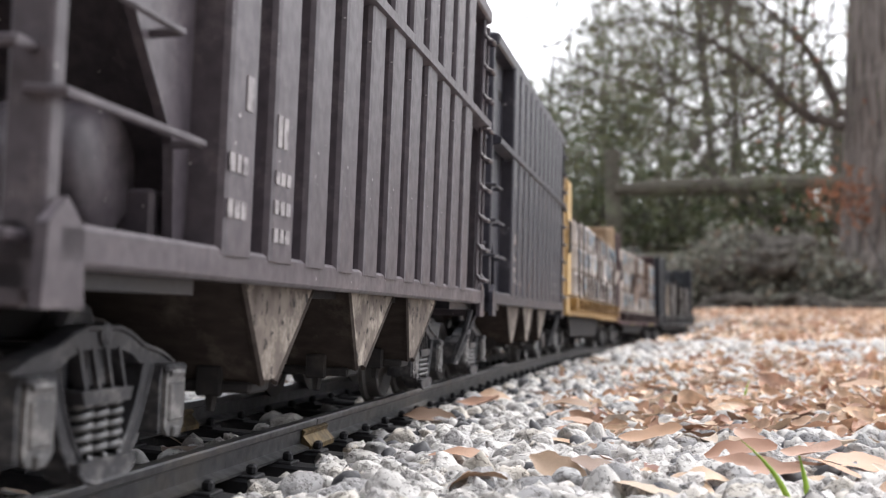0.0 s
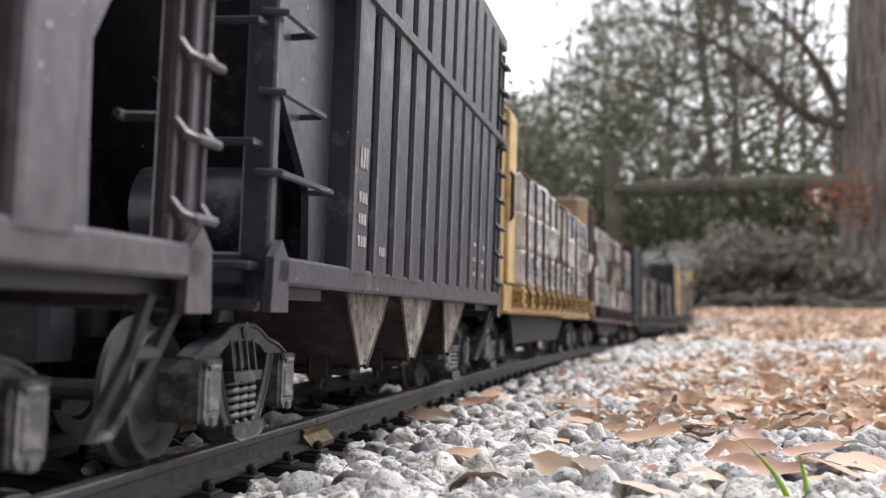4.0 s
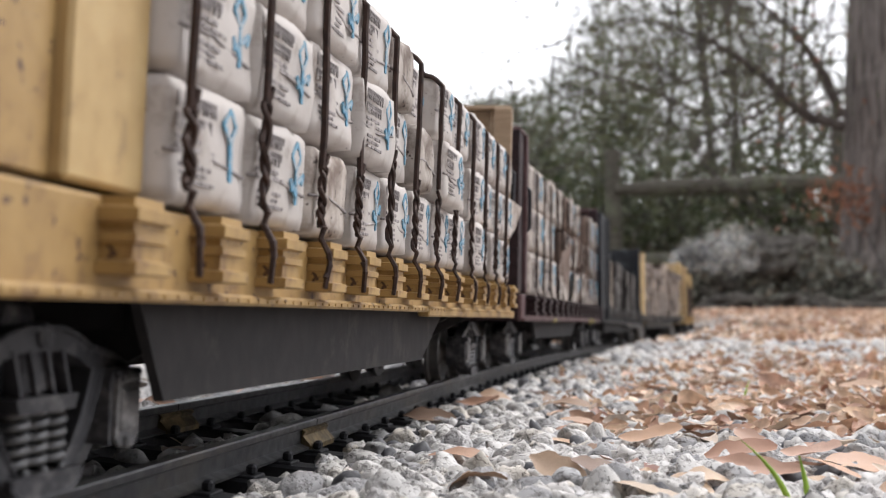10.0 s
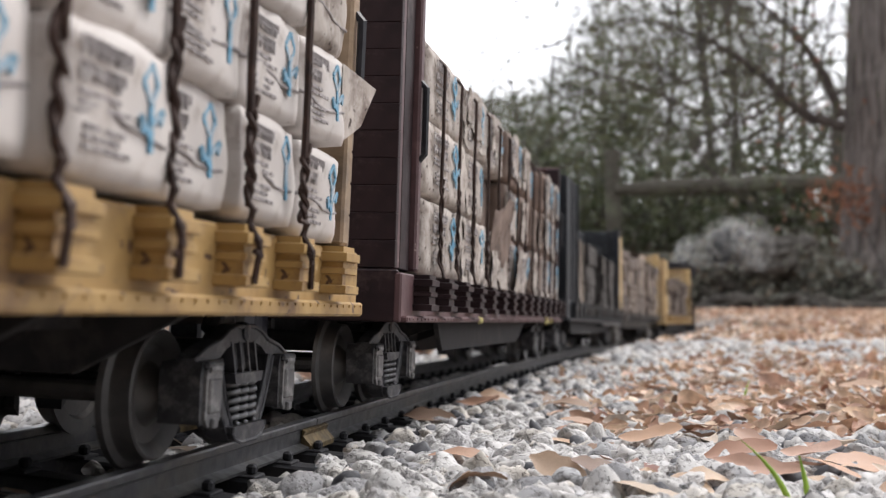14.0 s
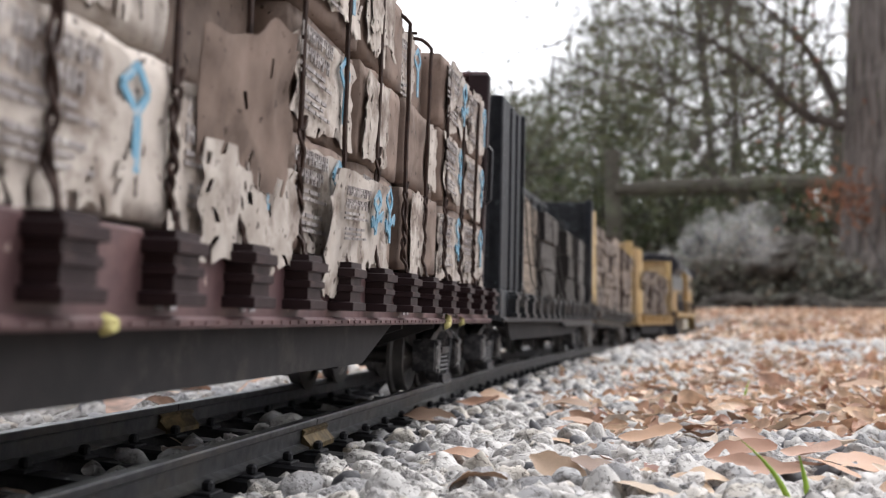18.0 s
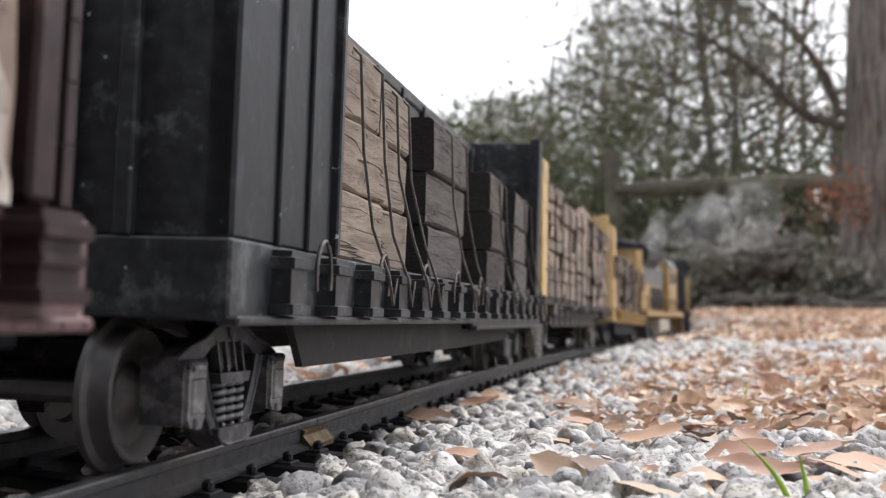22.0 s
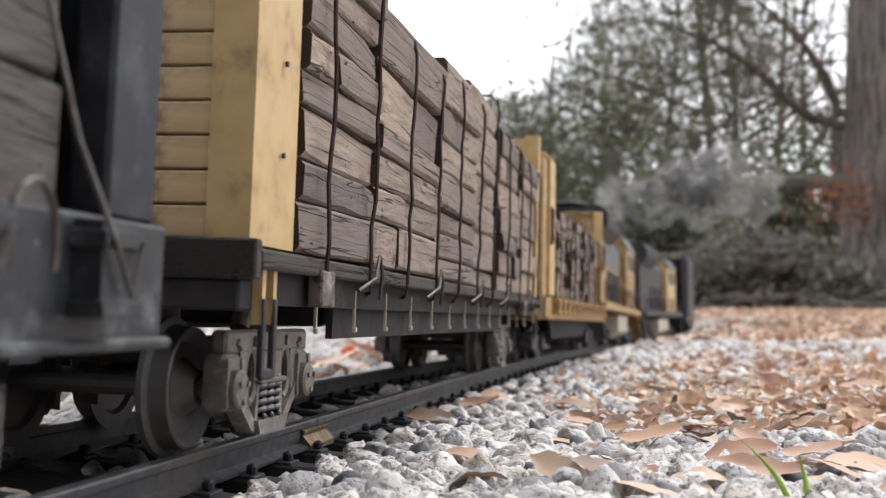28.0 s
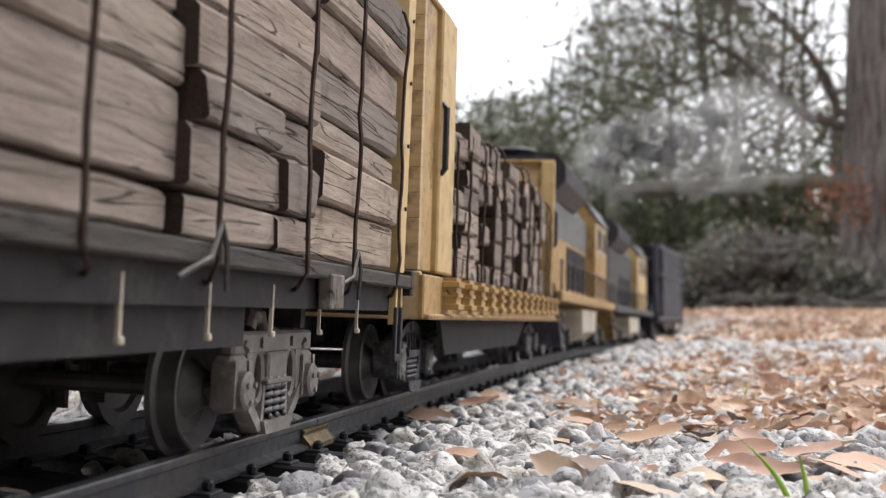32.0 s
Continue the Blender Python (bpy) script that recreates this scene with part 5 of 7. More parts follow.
def stick(lx, ly, lz, seed):
    """A short rough-sawn timber with worn, slightly wandering edges."""
    rng = random.Random(seed)
    mb = MB()
    n = 4
    b = min(0.0010, lz * 0.12)
    vs, fs = [], []
    for j in range(n + 1):
        y = -ly / 2 + ly * j / n
        k = 1.0 if 0 < j < n else 0.985
        for cx, cz in ((-1, -1), (1, -1), (1, 1), (-1, 1)):
            hx, hz = lx / 2 * k, lz / 2 * k
            jx, jz = rng.uniform(-1, 1) * 0.00035, rng.uniform(-1, 0.4) * 0.00035
            e = y + (rng.uniform(-1, 1) * 0.0008 if j in (0, n) else 0)
            q = b * rng.uniform(0.5, 1.5)
            two = [(cx * (hx - q) + jx, e, cz * hz + cz * jz), (cx * hx + jx, e, cz * (hz - q) + cz * jz)]
            vs += two if (cx * cz < 0) else two[::-1]
    for j in range(n):
        for k in range(8):
            fs.append((j * 8 + k, j * 8 + (k + 1) % 8, (j + 1) * 8 + (k + 1) % 8, (j + 1) * 8 + k))
    fs += [tuple(range(8)), tuple(range(n * 8, n * 8 + 8))]
    mb.add(vs, fs)
    return mb.mesh("timber")


def timber_load(name, label, y0, y1, z0, z1, packs, board, seed, wires, material="wood", gap=0.0, heights=(0.7, 1.0, 1.0, 1.35)):
    """Packs of boards set end to end; every pack has its own board heights and stands out a little differently."""
    load = empty(name, label, "lumber load", "lumber loads")
    rng = random.Random(seed)
    ms = {}

    def piece(length, height):
        key = (round(length / 0.006), round(height / 0.0015))
        if key not in ms:
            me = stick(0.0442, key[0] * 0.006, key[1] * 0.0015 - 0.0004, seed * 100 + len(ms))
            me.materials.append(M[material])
            ms[key] = me
        return ms[key], key[1] * 0.0015

    cuts = [y0]
    while y1 - cuts[-1] > (y1 - y0) / packs * 1.4:
        cuts.append(cuts[-1] + (y1 - y0) / packs * rng.uniform(0.75, 1.3))
    cuts.append(y1)
    tops = []
    for a, b in zip(cuts, cuts[1:]):
        push = rng.uniform(-0.0030, 0.0030)
        z = z0
        limit = z1 - rng.choice((0.0, 0.0, 0.006, 0.012))
        while z < limit - board * 0.5:
            h = board * rng.choice(heights)
            runs = [(a, b)]
            if rng.random() < 0.35:
                m = a + (b - a) * rng.uniform(0.3, 0.7)
                runs = [(a, m), (m, b)]
            hh = h
            for p, q in runs:
                me, hh = piece(q - p, h)
                x = 0.0224 + push + rng.uniform(-0.0017, 0.0015) - (rng.uniform(0.005, 0.012) if gap and rng.random() < gap else 0)
                part("timber", me, material, load, m=pose(x, (p + q) / 2 + rng.uniform(-0.002, 0.002), z + hh / 2, rng.uniform(-0.5, 0.5), rng.uniform(-0.8, 0.8), rng.uniform(-1.5, 1.5)))
            me, hh = piece(b - a, h)
            part("timber", me, material, load, m=pose(-0.0224, (a + b) / 2, z + hh / 2, 0, 0, rng.uniform(-1, 1)))
            z += hh
        tops.append((a, b, z))
    for i in range(wires):
        y = y0 + 0.012 + i * (y1 - y0 - 0.024) / (wires - 1) + rng.uniform(-0.006, 0.006)
        zt = [t for a, b, t in tops if a <= y <= b][0]
        mb = MB()
        pts = [(0.0, y, zt + 0.0004), (0.030, y, zt + 0.0004), (0.0440, y, zt), (0.0472, y, zt - 0.003)]
        ph, lean_ = rng.uniform(0, 6), rng.uniform(-0.006, 0.006)
        for k in range(1, 13):
            pts.append((0.0484 + rng.uniform(-0.0004, 0.0006), y + lean_ * k / 12 + 0.0009 * math.sin(k * 0.6 + ph) + rng.uniform(-0.0005, 0.0005), zt + (z0 - 0.004 - zt) * k / 12))
        pts += [(0.046, y + 0.006, z0 - 0.008), (0.040, y + 0.014, z0 - 0.010)]
        mb.tube(pts, 0.00062, 5)
        part("tie_wire", mb, "wire", load, "dark twisted tie wire")
        if i % 2:
            g = MB()
            g.tube([(0.047, y - 0.012, z0 - 0.008), (0.050, y - 0.004, z0 - 0.004), (0.0495, y + 0.002, z0 + 0.003), (0.050, y + 0.004, z0 - 0.002), (0.048, y + 0.010, z0 - 0.010)], 0.0006, 5)
            part("wire_knot", g, "wire_grey", load, "loose grey wire end")
    return load


# ---- the black centre-beam car, with stacks of blocks on it ----
def beam_car(L):
    car = empty("centre_beam_flat_car", "black weathered centre-beam flat car with end bulkheads", "flat car", "bulkhead flat cars")
    W, Z1 = 0.0485, 0.0478
    for s in (1, -1):
        for a, b, z0 in ((0.0, 0.299, 0.0302), (0.300, L, 0.0272)):
            mb = MB()
            mb.box(s * W - 0.0015, s * W + 0.0015, a, b, z0, Z1, 0.0006)
            mb.box(s * (W + 0.0015) - 0.0022, s * (W + 0.0015) + 0.0022, a, b, z0, z0 + 0.002, 0.0006)
            part("side_sill", mb, "black_dusty", car)
        pk = MB()
        x = s * (W + 0.0036)
        pk.loft(x, 0.0, [(0.0325, 0.0034, 0.0063), (0.0328, 0.0036, 0.0065), (0.0348, 0.0036, 0.0065), (0.0351, 0.0026, 0.0055), (Z1 - 0.0052, 0.0026, 0.0055), (Z1 - 0.0049, 0.0036, 0.0065), (Z1 - 0.0027, 0.0036, 0.0065), (Z1 - 0.0024, 0.0026, 0.0055), (Z1 - 0.001, 0.0025, 0.0054)])
        pme = pk.mesh("stake_pocket")
        pme.materials.append(M["black_dusty"])
        for i in range(16):
            part("stake_pocket", pme, "black_dusty", car, m=Matrix.Translation((0, 0.030 + i * (L - 0.056) / 15, 0)))
        for i in range(9):
            mb = MB()
            y = 0.05 + i * (L - 0.1) / 8
            pts = [(s * (W + 0.006), y + 0.006 * math.cos(a), 0.042 + 0.0085 * math.sin(a)) for a in np.linspace(-0.4, 3.6, 12)]
            mb.tube(pts, 0.00055, 5)
            part("chain_loop", mb, "wire_grey", car, "bent grey wire loop")
    mb = MB()
    mb.box(-W + 0.002, W - 0.002, 0.004, L - 0.004, Z1 - 0.004, Z1 - 0.0008)
    part("deck", mb, "black_dusty", car)
    mb = MB()
    for x in (-0.026, 0.026):
        mb.prism([(0.01, 0.040), (L - 0.01, 0.040), (L - 0.01, 0.030), (L - 0.26, 0.028), (L - 0.30, 0.018), (0.18, 0.018), (0.14, 0.026), (0.01, 0.030)], "x", x - 0.002, x + 0.002)
    part("centre_sill", mb, "under", car)
    for sx in (1, -1):
        mb = MB()
        mb.prism([(0.056, 0.0302), (0.298, 0.0302), (0.302, 0.0274), (0.478, 0.0274), (0.446, 0.0205), (0.300, 0.0192), (0.066, 0.0192)], "x", sx * 0.0440 - 0.001, sx * 0.0440 + 0.001)
        part("side_girder", mb, "under", car)
    # centre beam: posts, rails and sheeting
    mb = MB()
    mb.box(-0.0030, 0.0030, 0.012, L - 0.012, 0.143, 0.150, 0.001)
    mb.box(-0.0015, 0.0015, 0.012, L - 0.012, Z1, 0.145)
    cb = part("centre_beam", mb, "black_dusty", car, "black sheeted centre beam")
    for i in range(11):
        y = 0.03 + i * (L - 0.06) / 10
        mb = MB()
        mb.box(-0.0042, 0.0042, y - 0.002, y + 0.002, Z1, 0.147, 0.0005)
        part("beam_post", mb, "black_dusty", cb)
    for near in (True, False):
        y, s = (0.0, 1) if near else (L, -1)
        zt, deep = (0.154, 0.074) if near else (0.1545, 0.020)
        mb = MB()
        mb.box(-W, W, min(y + s * 0.003, y + s * 0.007), max(y + s * 0.003, y + s * 0.007), Z1, zt, 0.0006)
        bh = part("bulkhead", mb, "black_dusty", car, "black steel end bulkhead")
        for sx in (1, -1):
            mb = MB()
            mb.box(sx * (W - 0.003) - 0.0035, sx * (W - 0.003) + 0.0035, min(y + s * 0.003, y + s * deep), max(y + s * 0.003, y + s * deep), Z1, zt + 0.001, 0.0008)
            part("bulkhead_post", mb, "black_wing", bh)
            for q in ((0.030, 0.052) if near else ()):
                mb = MB()
                mb.box(sx * (W + 0.0008) - 0.0009, sx * (W + 0.0008) + 0.0009, q - 0.0016, q + 0.0016, Z1, zt - 0.002, 0.0004)
                part("wing_rib", mb, "black_wing", bh)
            if near:
                mb = MB()
                mb.box(sx * (W + 0.0012) - 0.0015, sx * (W + 0.0012) + 0.0015, deep - 0.0022, deep + 0.0010, Z1, zt + 0.001, 0.0005)
                part("wing_edge", mb, "black_dusty", bh)
            for xx in (0.012, 0.026):
                mb = MB()
                mb.box(sx * xx - 0.002, sx * xx + 0.002, min(y, y + s * 0.003), max(y, y + s * 0.003), Z1, zt, 0.0005)
                part("bulkhead_rib", mb, "black_dusty", bh)
        mb = MB()
        mb.box(-W, W, min(y, y + s * 0.003), max(y, y + s * 0.003), 0.031, Z1, 0.0006)
        part("end_sill", mb, "black_dusty", car)
        if not near:
            mb = MB()
            for r in (0.0082, 0.0060):
                mb.tube([(0.012 + r * math.cos(a), y - 0.0076, 0.128 + r * math.sin(a)) for a in np.linspace(0, 2 * math.pi, 21)], 0.0005, 4, False)
            mb.prism([(0.007, 0.125), (0.017, 0.125), (0.012, 0.134)], "y", y - 0.0078, y - 0.0072)
            part("painted_roundel", mb, "grey_paint", bh, "faint round painted emblem")
    coupler(car, 0.0, -1)
    coupler(car, L, 1)
    truck(car, 0.039)
    truck(car, 0.527)
    return car


def block_stack(label, material, y0, y1, x0, x1, zs, seed):
    st = empty("block_stack", label, "timber blocks", "stacks of timber blocks")
    rng = random.Random(seed)
    z = 0.0478
    for h in zs:
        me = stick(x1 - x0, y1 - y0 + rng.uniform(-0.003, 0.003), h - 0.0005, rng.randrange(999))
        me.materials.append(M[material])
        part("timber_block", me, material, st, m=pose((x0 + x1) / 2 + rng.uniform(-0.0015, 0.0015), (y0 + y1) / 2 + rng.uniform(-0.0015, 0.0015), z + h / 2, 0, 0, rng.uniform(-2, 2)))
        z += h
    for yy in (y0 + (y1 - y0) * 0.3, y0 + (y1 - y0) * 0.75):
        mb = MB()
        mb.tube([(x0, yy, z + 0.001), (x1 - 0.003, yy, z + 0.001), (x1 + 0.002, yy + 0.003, z - 0.004), (x1 + 0.003, yy + 0.006, 0.080), (0.0515, yy + 0.012, 0.058), (0.0560, yy + 0.016, 0.044), (0.0560, yy + 0.022, 0.036), (0.0560, yy + 0.026, 0.044)], 0.0005, 5)
        part("tie_wire", mb, "wire_grey", st, "slack grey tie wire")
    return st


def plank_car(L):
    """The yellow log car: open stake frame, planked bulkheads, bare wooden deck."""
    car = empty("log_bulkhead_car", "yellow planked bulkhead car with a bare wooden deck", "flat car", "bulkhead flat cars")
    W, ZD = 0.0480, 0.0470
    pd = 0.034  # depth of the channel posts
    mb = MB()
    mb.box(-W, W, 0.004, L - 0.004, ZD - 0.0045, ZD, 0.0006)
    part("deck", mb, "wood_dark", car, "rough dark weathered wooden deck")
    mb = MB()
    for x in (-W + 0.006, W - 0.006, -0.012, 0.012):
        mb.box(x - 0.0018, x + 0.0018, 0.008, L - 0.008, 0.0345, ZD - 0.0045)
    part("under_frame", mb, "under", car)
    for sx in (1, -1):
        mb = MB()
        mb.box(sx * 0.0400 - 0.001, sx * 0.0400 + 0.001, 0.085, L - 0.150, 0.0256, ZD - 0.0045)
        part("side_girder", mb, "under", car)
    for s in (1, -1):
        hk = MB()
        hk.box(s * (W - 0.0045) - 0.0004, s * (W - 0.0045) + 0.0004, -0.0004, 0.0004, 0.0285, 0.0400)
        hk.box(s * (W - 0.0042) - 0.0007, s * (W - 0.0042) + 0.0007, -0.0008, 0.0008, 0.0275, 0.0290, 0.0003)
        hme = hk.mesh("stake_bracket")
        hme.materials.append(M["tank"])
        for i in range(13):
            part("stake_bracket", hme, "tank", car, "dirty pale stake bracket", m=Matrix.Translation((0, 0.06 + i * (L - 0.12) / 12, 0)))
        for y in (0.053, L - 0.101):
            mb = MB()
            mb.box(s * (W - 0.001) - 0.002, s * (W - 0.001) + 0.002, y - 0.006, y + 0.006, 0.0345, ZD - 0.003, 0.0005)
            part("corner_plate", mb, "dusty", car, "dusty corner plate")
    for i in range(6):
        y = 0.09 + i * (L - 0.18) / 5
        mb = MB()
        mb.box(-0.036, 0.036, y - 0.002, y + 0.002, 0.0290, 0.0345)
        part("crossbearer", mb, "under", car)
    for near in (True, False):
        top = 0.151 if near else 0.162
        y, s = (0.0, 1) if near else (L, -1)
        npl = 13
        ph = (top - ZD - 0.002) / npl
        pl = MB()
        pl.box(-W + 0.008, W - 0.008, -0.0015, 0.0015, 0, ph - 0.0005, 0.0004)
        plm = pl.mesh("plank")
        plm.materials.append(M["plank_gold"])
        for i in range(npl):
            part("plank", plm, "plank_gold", car, m=Matrix.Translation((0, y + s * 0.006, ZD + 0.002 + i * ph)))
        for sx in (1, -1):
            xo = sx * (W - 0.003)
            d = pd if near else 0.014
            ya, yb, xi, th = y + s * 0.0035, y + s * d, xo - sx * 0.0105, 0.0014
            mb = MB()
            mb.prism([(xo, ya), (xo, yb), (xi, yb), (xi, yb - s * th), (xo - sx * th, yb - s * th), (xo - sx * th, ya + s * th), (xi, ya + s * th), (xi, ya)], "z", ZD + 0.001, top + 0.001)
            ps = part("bulkhead_post", mb, "gold_pale", car)
            hl = MB()
            for z in (0.070, 0.092, 0.114, 0.136):
                hl.tube([(xo + sx * 0.0004, y + s * (0.022 if near else 0.009), z), (xo + sx * 0.0011, y + s * (0.022 if near else 0.009), z)], 0.0007, 8)
            part("bolt_row", hl, "black", ps)
            mb = MB()
            ya = y + s * 0.011
            mb.box(xo - 0.0012, xo + 0.0012, ya - 0.0012, ya + 0.0012, 0.030, ZD - 0.004)
            mb.box(xo - 0.0012, xo + 0.0012, ya + s * 0.0075 - 0.0012, ya + s * 0.0075 + 0.0012, 0.030, ZD - 0.004)
            part("post_foot", mb, "gold_pale", ps)
            mb = MB()
            for q in (0.0, 0.0075):
                mb.box(xo + sx * 0.001 - 0.0007, xo + sx * 0.001 + 0.0007, ya + s * q - 0.0012, ya + s * q + 0.0012, 0.018, 0.036, 0.0003)
            mb.box(xo + sx * 0.001 - 0.0007, xo + sx * 0.001 + 0.0007, min(ya, ya + s * 0.0075), max(ya, ya + s * 0.0075), 0.0175, 0.0200, 0.0004)
            part("stirrup_step", mb, "black", car)
        mb = MB()
        mb.box(-W, W, min(y, y + s * 0.004), max(y, y + s * 0.004), 0.040, ZD + 0.002, 0.0005)
        part("end_sill", mb, "wood_dark", car, "dark weathered end beam")
        mb = MB()
        mb.box(-W + 0.004, W - 0.004, min(y + s * 0.001, y + s * 0.010), max(y + s * 0.001, y + s * 0.010), 0.033, 0.040, 0.0006)
        part("buffer_beam", mb, "under", car)
    coupler(car, 0.0, -1)
    coupler(car, L, 1)
    truck(car, 0.0468, 0.0262, "truck_b")
    truck(car, 0.482, 0.0262, "truck_b")
    return car


# ---- diesel locomotives ----
def locomotive(L, label, hood, lower, cab_paint):
    """A hood diesel: flared radiator housing at the near end, louvred hood, cab and short nose at the far end."""
    car = empty("diesel_locomotive", label, "locomotive", "diesel locomotives")
    W = 0.0500
    mb = MB()
    mb.box(-W, W, 0.012, L - 0.012, 0.046, 0.055, 0.001)
    part("walkway_frame", mb, lower, car, "dull yellow walkway edge")
    c0, c1 = L - 0.250, L - 0.105
    mb = MB()
    mb.box(-0.038, 0.038, 0.020, c0 + 0.004, 0.055, 0.104, 0.0015)
    part("hood_lower", mb, lower, car)
    mb = MB()
    mb.prism([(-0.038, 0.103), (0.038, 0.103), (0.038, 0.134), (0.030, 0.146), (-0.030, 0.146), (-0.038, 0.134)], "y", 0.020, c0 + 0.004)
    part("engine_hood", mb, hood, car, "faded grey engine hood")
    mb = MB()
    mb.box(-0.0385, 0.0385, 0.0165, 0.0205, 0.055, 0.140, 0.001)
    part("rear_panel", mb, "black", car, "sooty black rear end panel")
    # dark louvre panels along the hood
    for i in range(12):
        y = 0.135 + i * (c0 - 0.150) / 12
        mb = MB()
        mb.box(0.0378, 0.0392, y, y + 0.0085, 0.060, 0.099, 0.0005)
        part("louvre_panel", mb, "black", car)
    # radiator housing flaring out over the hood, its far end cut off at a slant
    mb = MB()
    prof = [(-0.040, 0.134), (-0.051, 0.146), (-0.051, 0.160), (-0.042, 0.168), (0.042, 0.168), (0.051, 0.160), (0.051, 0.146), (0.040, 0.134)]
    mb.prism(prof, "y", 0.022, 0.185)
    mb.prism([(p * 0.94, q + 0.004 if q > 0.15 else q + 0.002) for p, q in prof], "y", 0.034, 0.120)
    rw = part("radiator_wing", mb, "black", car, "dark flared radiator housing")
    for y in (0.052, 0.094):
        fan = MB()
        fan.lathe([(0.004, 0.0), (0.021, 0.0), (0.023, 0.003), (0.020, 0.005), (0.004, 0.004)], (0, 0, 0), 24)
        part("fan_cover", fan, "black", rw, m=pose(0, y, 0.1725, 0, -90, 0))
    mb = MB()
    mb.box(-0.009, 0.009, 0.215, 0.245, 0.144, 0.157, 0.002)
    part("exhaust_stack", mb, "black", car, "black exhaust stack")
    mb = MB()
    mb.prism([(-0.047, 0.055), (0.047, 0.055), (0.047, 0.140), (0.036, 0.156), (-0.036, 0.156), (-0.047, 0.140)], "y", c0, c1)
    cab = part("cab", mb, cab_paint, car)
    mb = MB()
    mb.prism([(-0.048, 0.1405), (-0.037, 0.158), (0.037, 0.158), (0.048, 0.1405), (0.050, 0.1405), (0.038, 0.1605), (-0.038, 0.1605), (-0.050, 0.1405)], "y", c0 - 0.003, c1 + 0.003)
    part("cab_roof", mb, hood, cab, "faded grey cab roof")
    for u in (0.30, 0.70):
        y = c0 + (c1 - c0) * u
        for sx in (1, -1):
            mb = MB()
            mb.box(sx * 0.0470 - 0.0008, sx * 0.0470 + 0.0008, y - 0.019, y + 0.019, 0.106, 0.137, 0.0008)
            part("window_frame", mb, "tank", cab, "pale window frame")
            mb = MB()
            mb.box(sx * 0.0476 - 0.0008, sx * 0.0476 + 0.0008, y - 0.015, y + 0.015, 0.110, 0.133, 0.0008)
            part("cab_window", mb, "glass", cab)
    mb = MB()
    mb.box(-0.036, 0.036, c1 - 0.002, L - 0.020, 0.055, 0.108, 0.006)
    part("short_hood", mb, lower, car)
    for y in (0.0, L):
        s = 1 if y == 0 else -1
        mb = MB()
        mb.prism([(-W, 0.010), (W, 0.010), (W - 0.006, 0.060), (-W + 0.006, 0.060)], "y", min(y + s * 0.004, y + s * 0.012), max(y + s * 0.004, y + s * 0.012))
        part("pilot_plate", mb, lower if y else "black", car)
        for sx in (1, -1):
            for z in (0.014, 0.024, 0.034):
                st = MB()
                st.box(sx * 0.046 - 0.004, sx * 0.046 + 0.004, min(y + s * 0.012, y + s * 0.030), max(y + s * 0.012, y + s * 0.030), z, z + 0.002, 0.0004)
                part("step", st, "black", car)
    mb = MB()
    mb.prism([(-0.046, 0.042), (0.046, 0.042), (0.046, 0.020), (0.034, 0.011), (-0.034, 0.011), (-0.046, 0.020)], "y", L * 0.36, L * 0.60)
    part("fuel_tank", mb, "tank", car, "pale dusty fuel tank")
    for sx in (1, -1):
        rail = MB()
        rail.tube([(sx * 0.048, 0.02, 0.080), (sx * 0.048, L - 0.02, 0.080)], 0.0009, 5)
        hr = part("handrail", rail, "black", car)
        for i in range(14):
            st = MB()
            y = 0.02 + i * (L - 0.04) / 13
            st.tube([(sx * 0.048, y, 0.055), (sx * 0.048, y, 0.080)], 0.0009, 5)
            part("stanchion", st, "black", hr)
    coupler(car, 0.0, -1)
    coupler(car, L, 1)
    for yc in (0.115, L - 0.115):
        t = truck(car, yc, 0.046, "truck")
        w = part("wheelset", WS_MESH, "wheel", t, m=Matrix.Translation((0, 0, WHEEL_R)))
        SPIN.append((w, 0.0))
    return car


H1_L, H2_L, G_L, B_L, K_L, P_L, Q_L, E_L, T_L = 0.392, 0.356, 0.521, 0.553, 0.586, 0.593, 0.484, 0.565, 0.38
hopper_grey = hopper("hopper_car", "dusty faded grey ribbed coal hopper car", H1_L, "hop1", (11, 0.0684, 0.3344),
                     [(0.0612, z, 0.0028, h, 3) for z, h in ((0.0605, 0.0036), (0.0515, 0.0036))] + [(0.0690, 0.0735, 0.0040, 0.0070, 1)] + [(0.0885, z, 0.0028, h, n_) for z, h, n_ in ((0.0690, 0.007, 2), (0.0610, 0.0028, 3), (0.0545, 0.0030, 3), (0.0484, 0.0030, 3))],
                     0.046, 0.331, [(0.083, 0.135, 0.103), (0.168, 0.224, 0.184), (0.243, 0.298, 0.254)], 0.060, 0.120)
hopper_blue = hopper("hopper_car", "dark blue-grey ribbed coal hopper car", H2_L, "hop2", (11, 0.0680, 0.3130),
                     [(0.0635, z, 0.0024, h, 3) for z, h in ((0.0735, 0.006), (0.0640, 0.0030), (0.0580, 0.0030), (0.0518, 0.0030))] + [(0.0880, 0.0505, 0.0022, 0.0026, 3)] + [(y, z, 0.0020, h, 3) for y in (0.2605, 0.2850) for z, h in ((0.0640, 0.0020), (0.0575, 0.0018), (0.0510, 0.0020))], 0.023, 0.308,
                     [(0.069, 0.125, 0.092), (0.139, 0.196, 0.160), (0.216, 0.272, 0.228)])
flat_gold = bulkhead_flat("bulkhead_flat_car", "mustard yellow bulkhead flat car with tan plank ends", G_L, "gold", "plank_tan", "gold_pale", post_far="plank_tan", tb=0.474)
load_gold = wrapped_load(G_L)
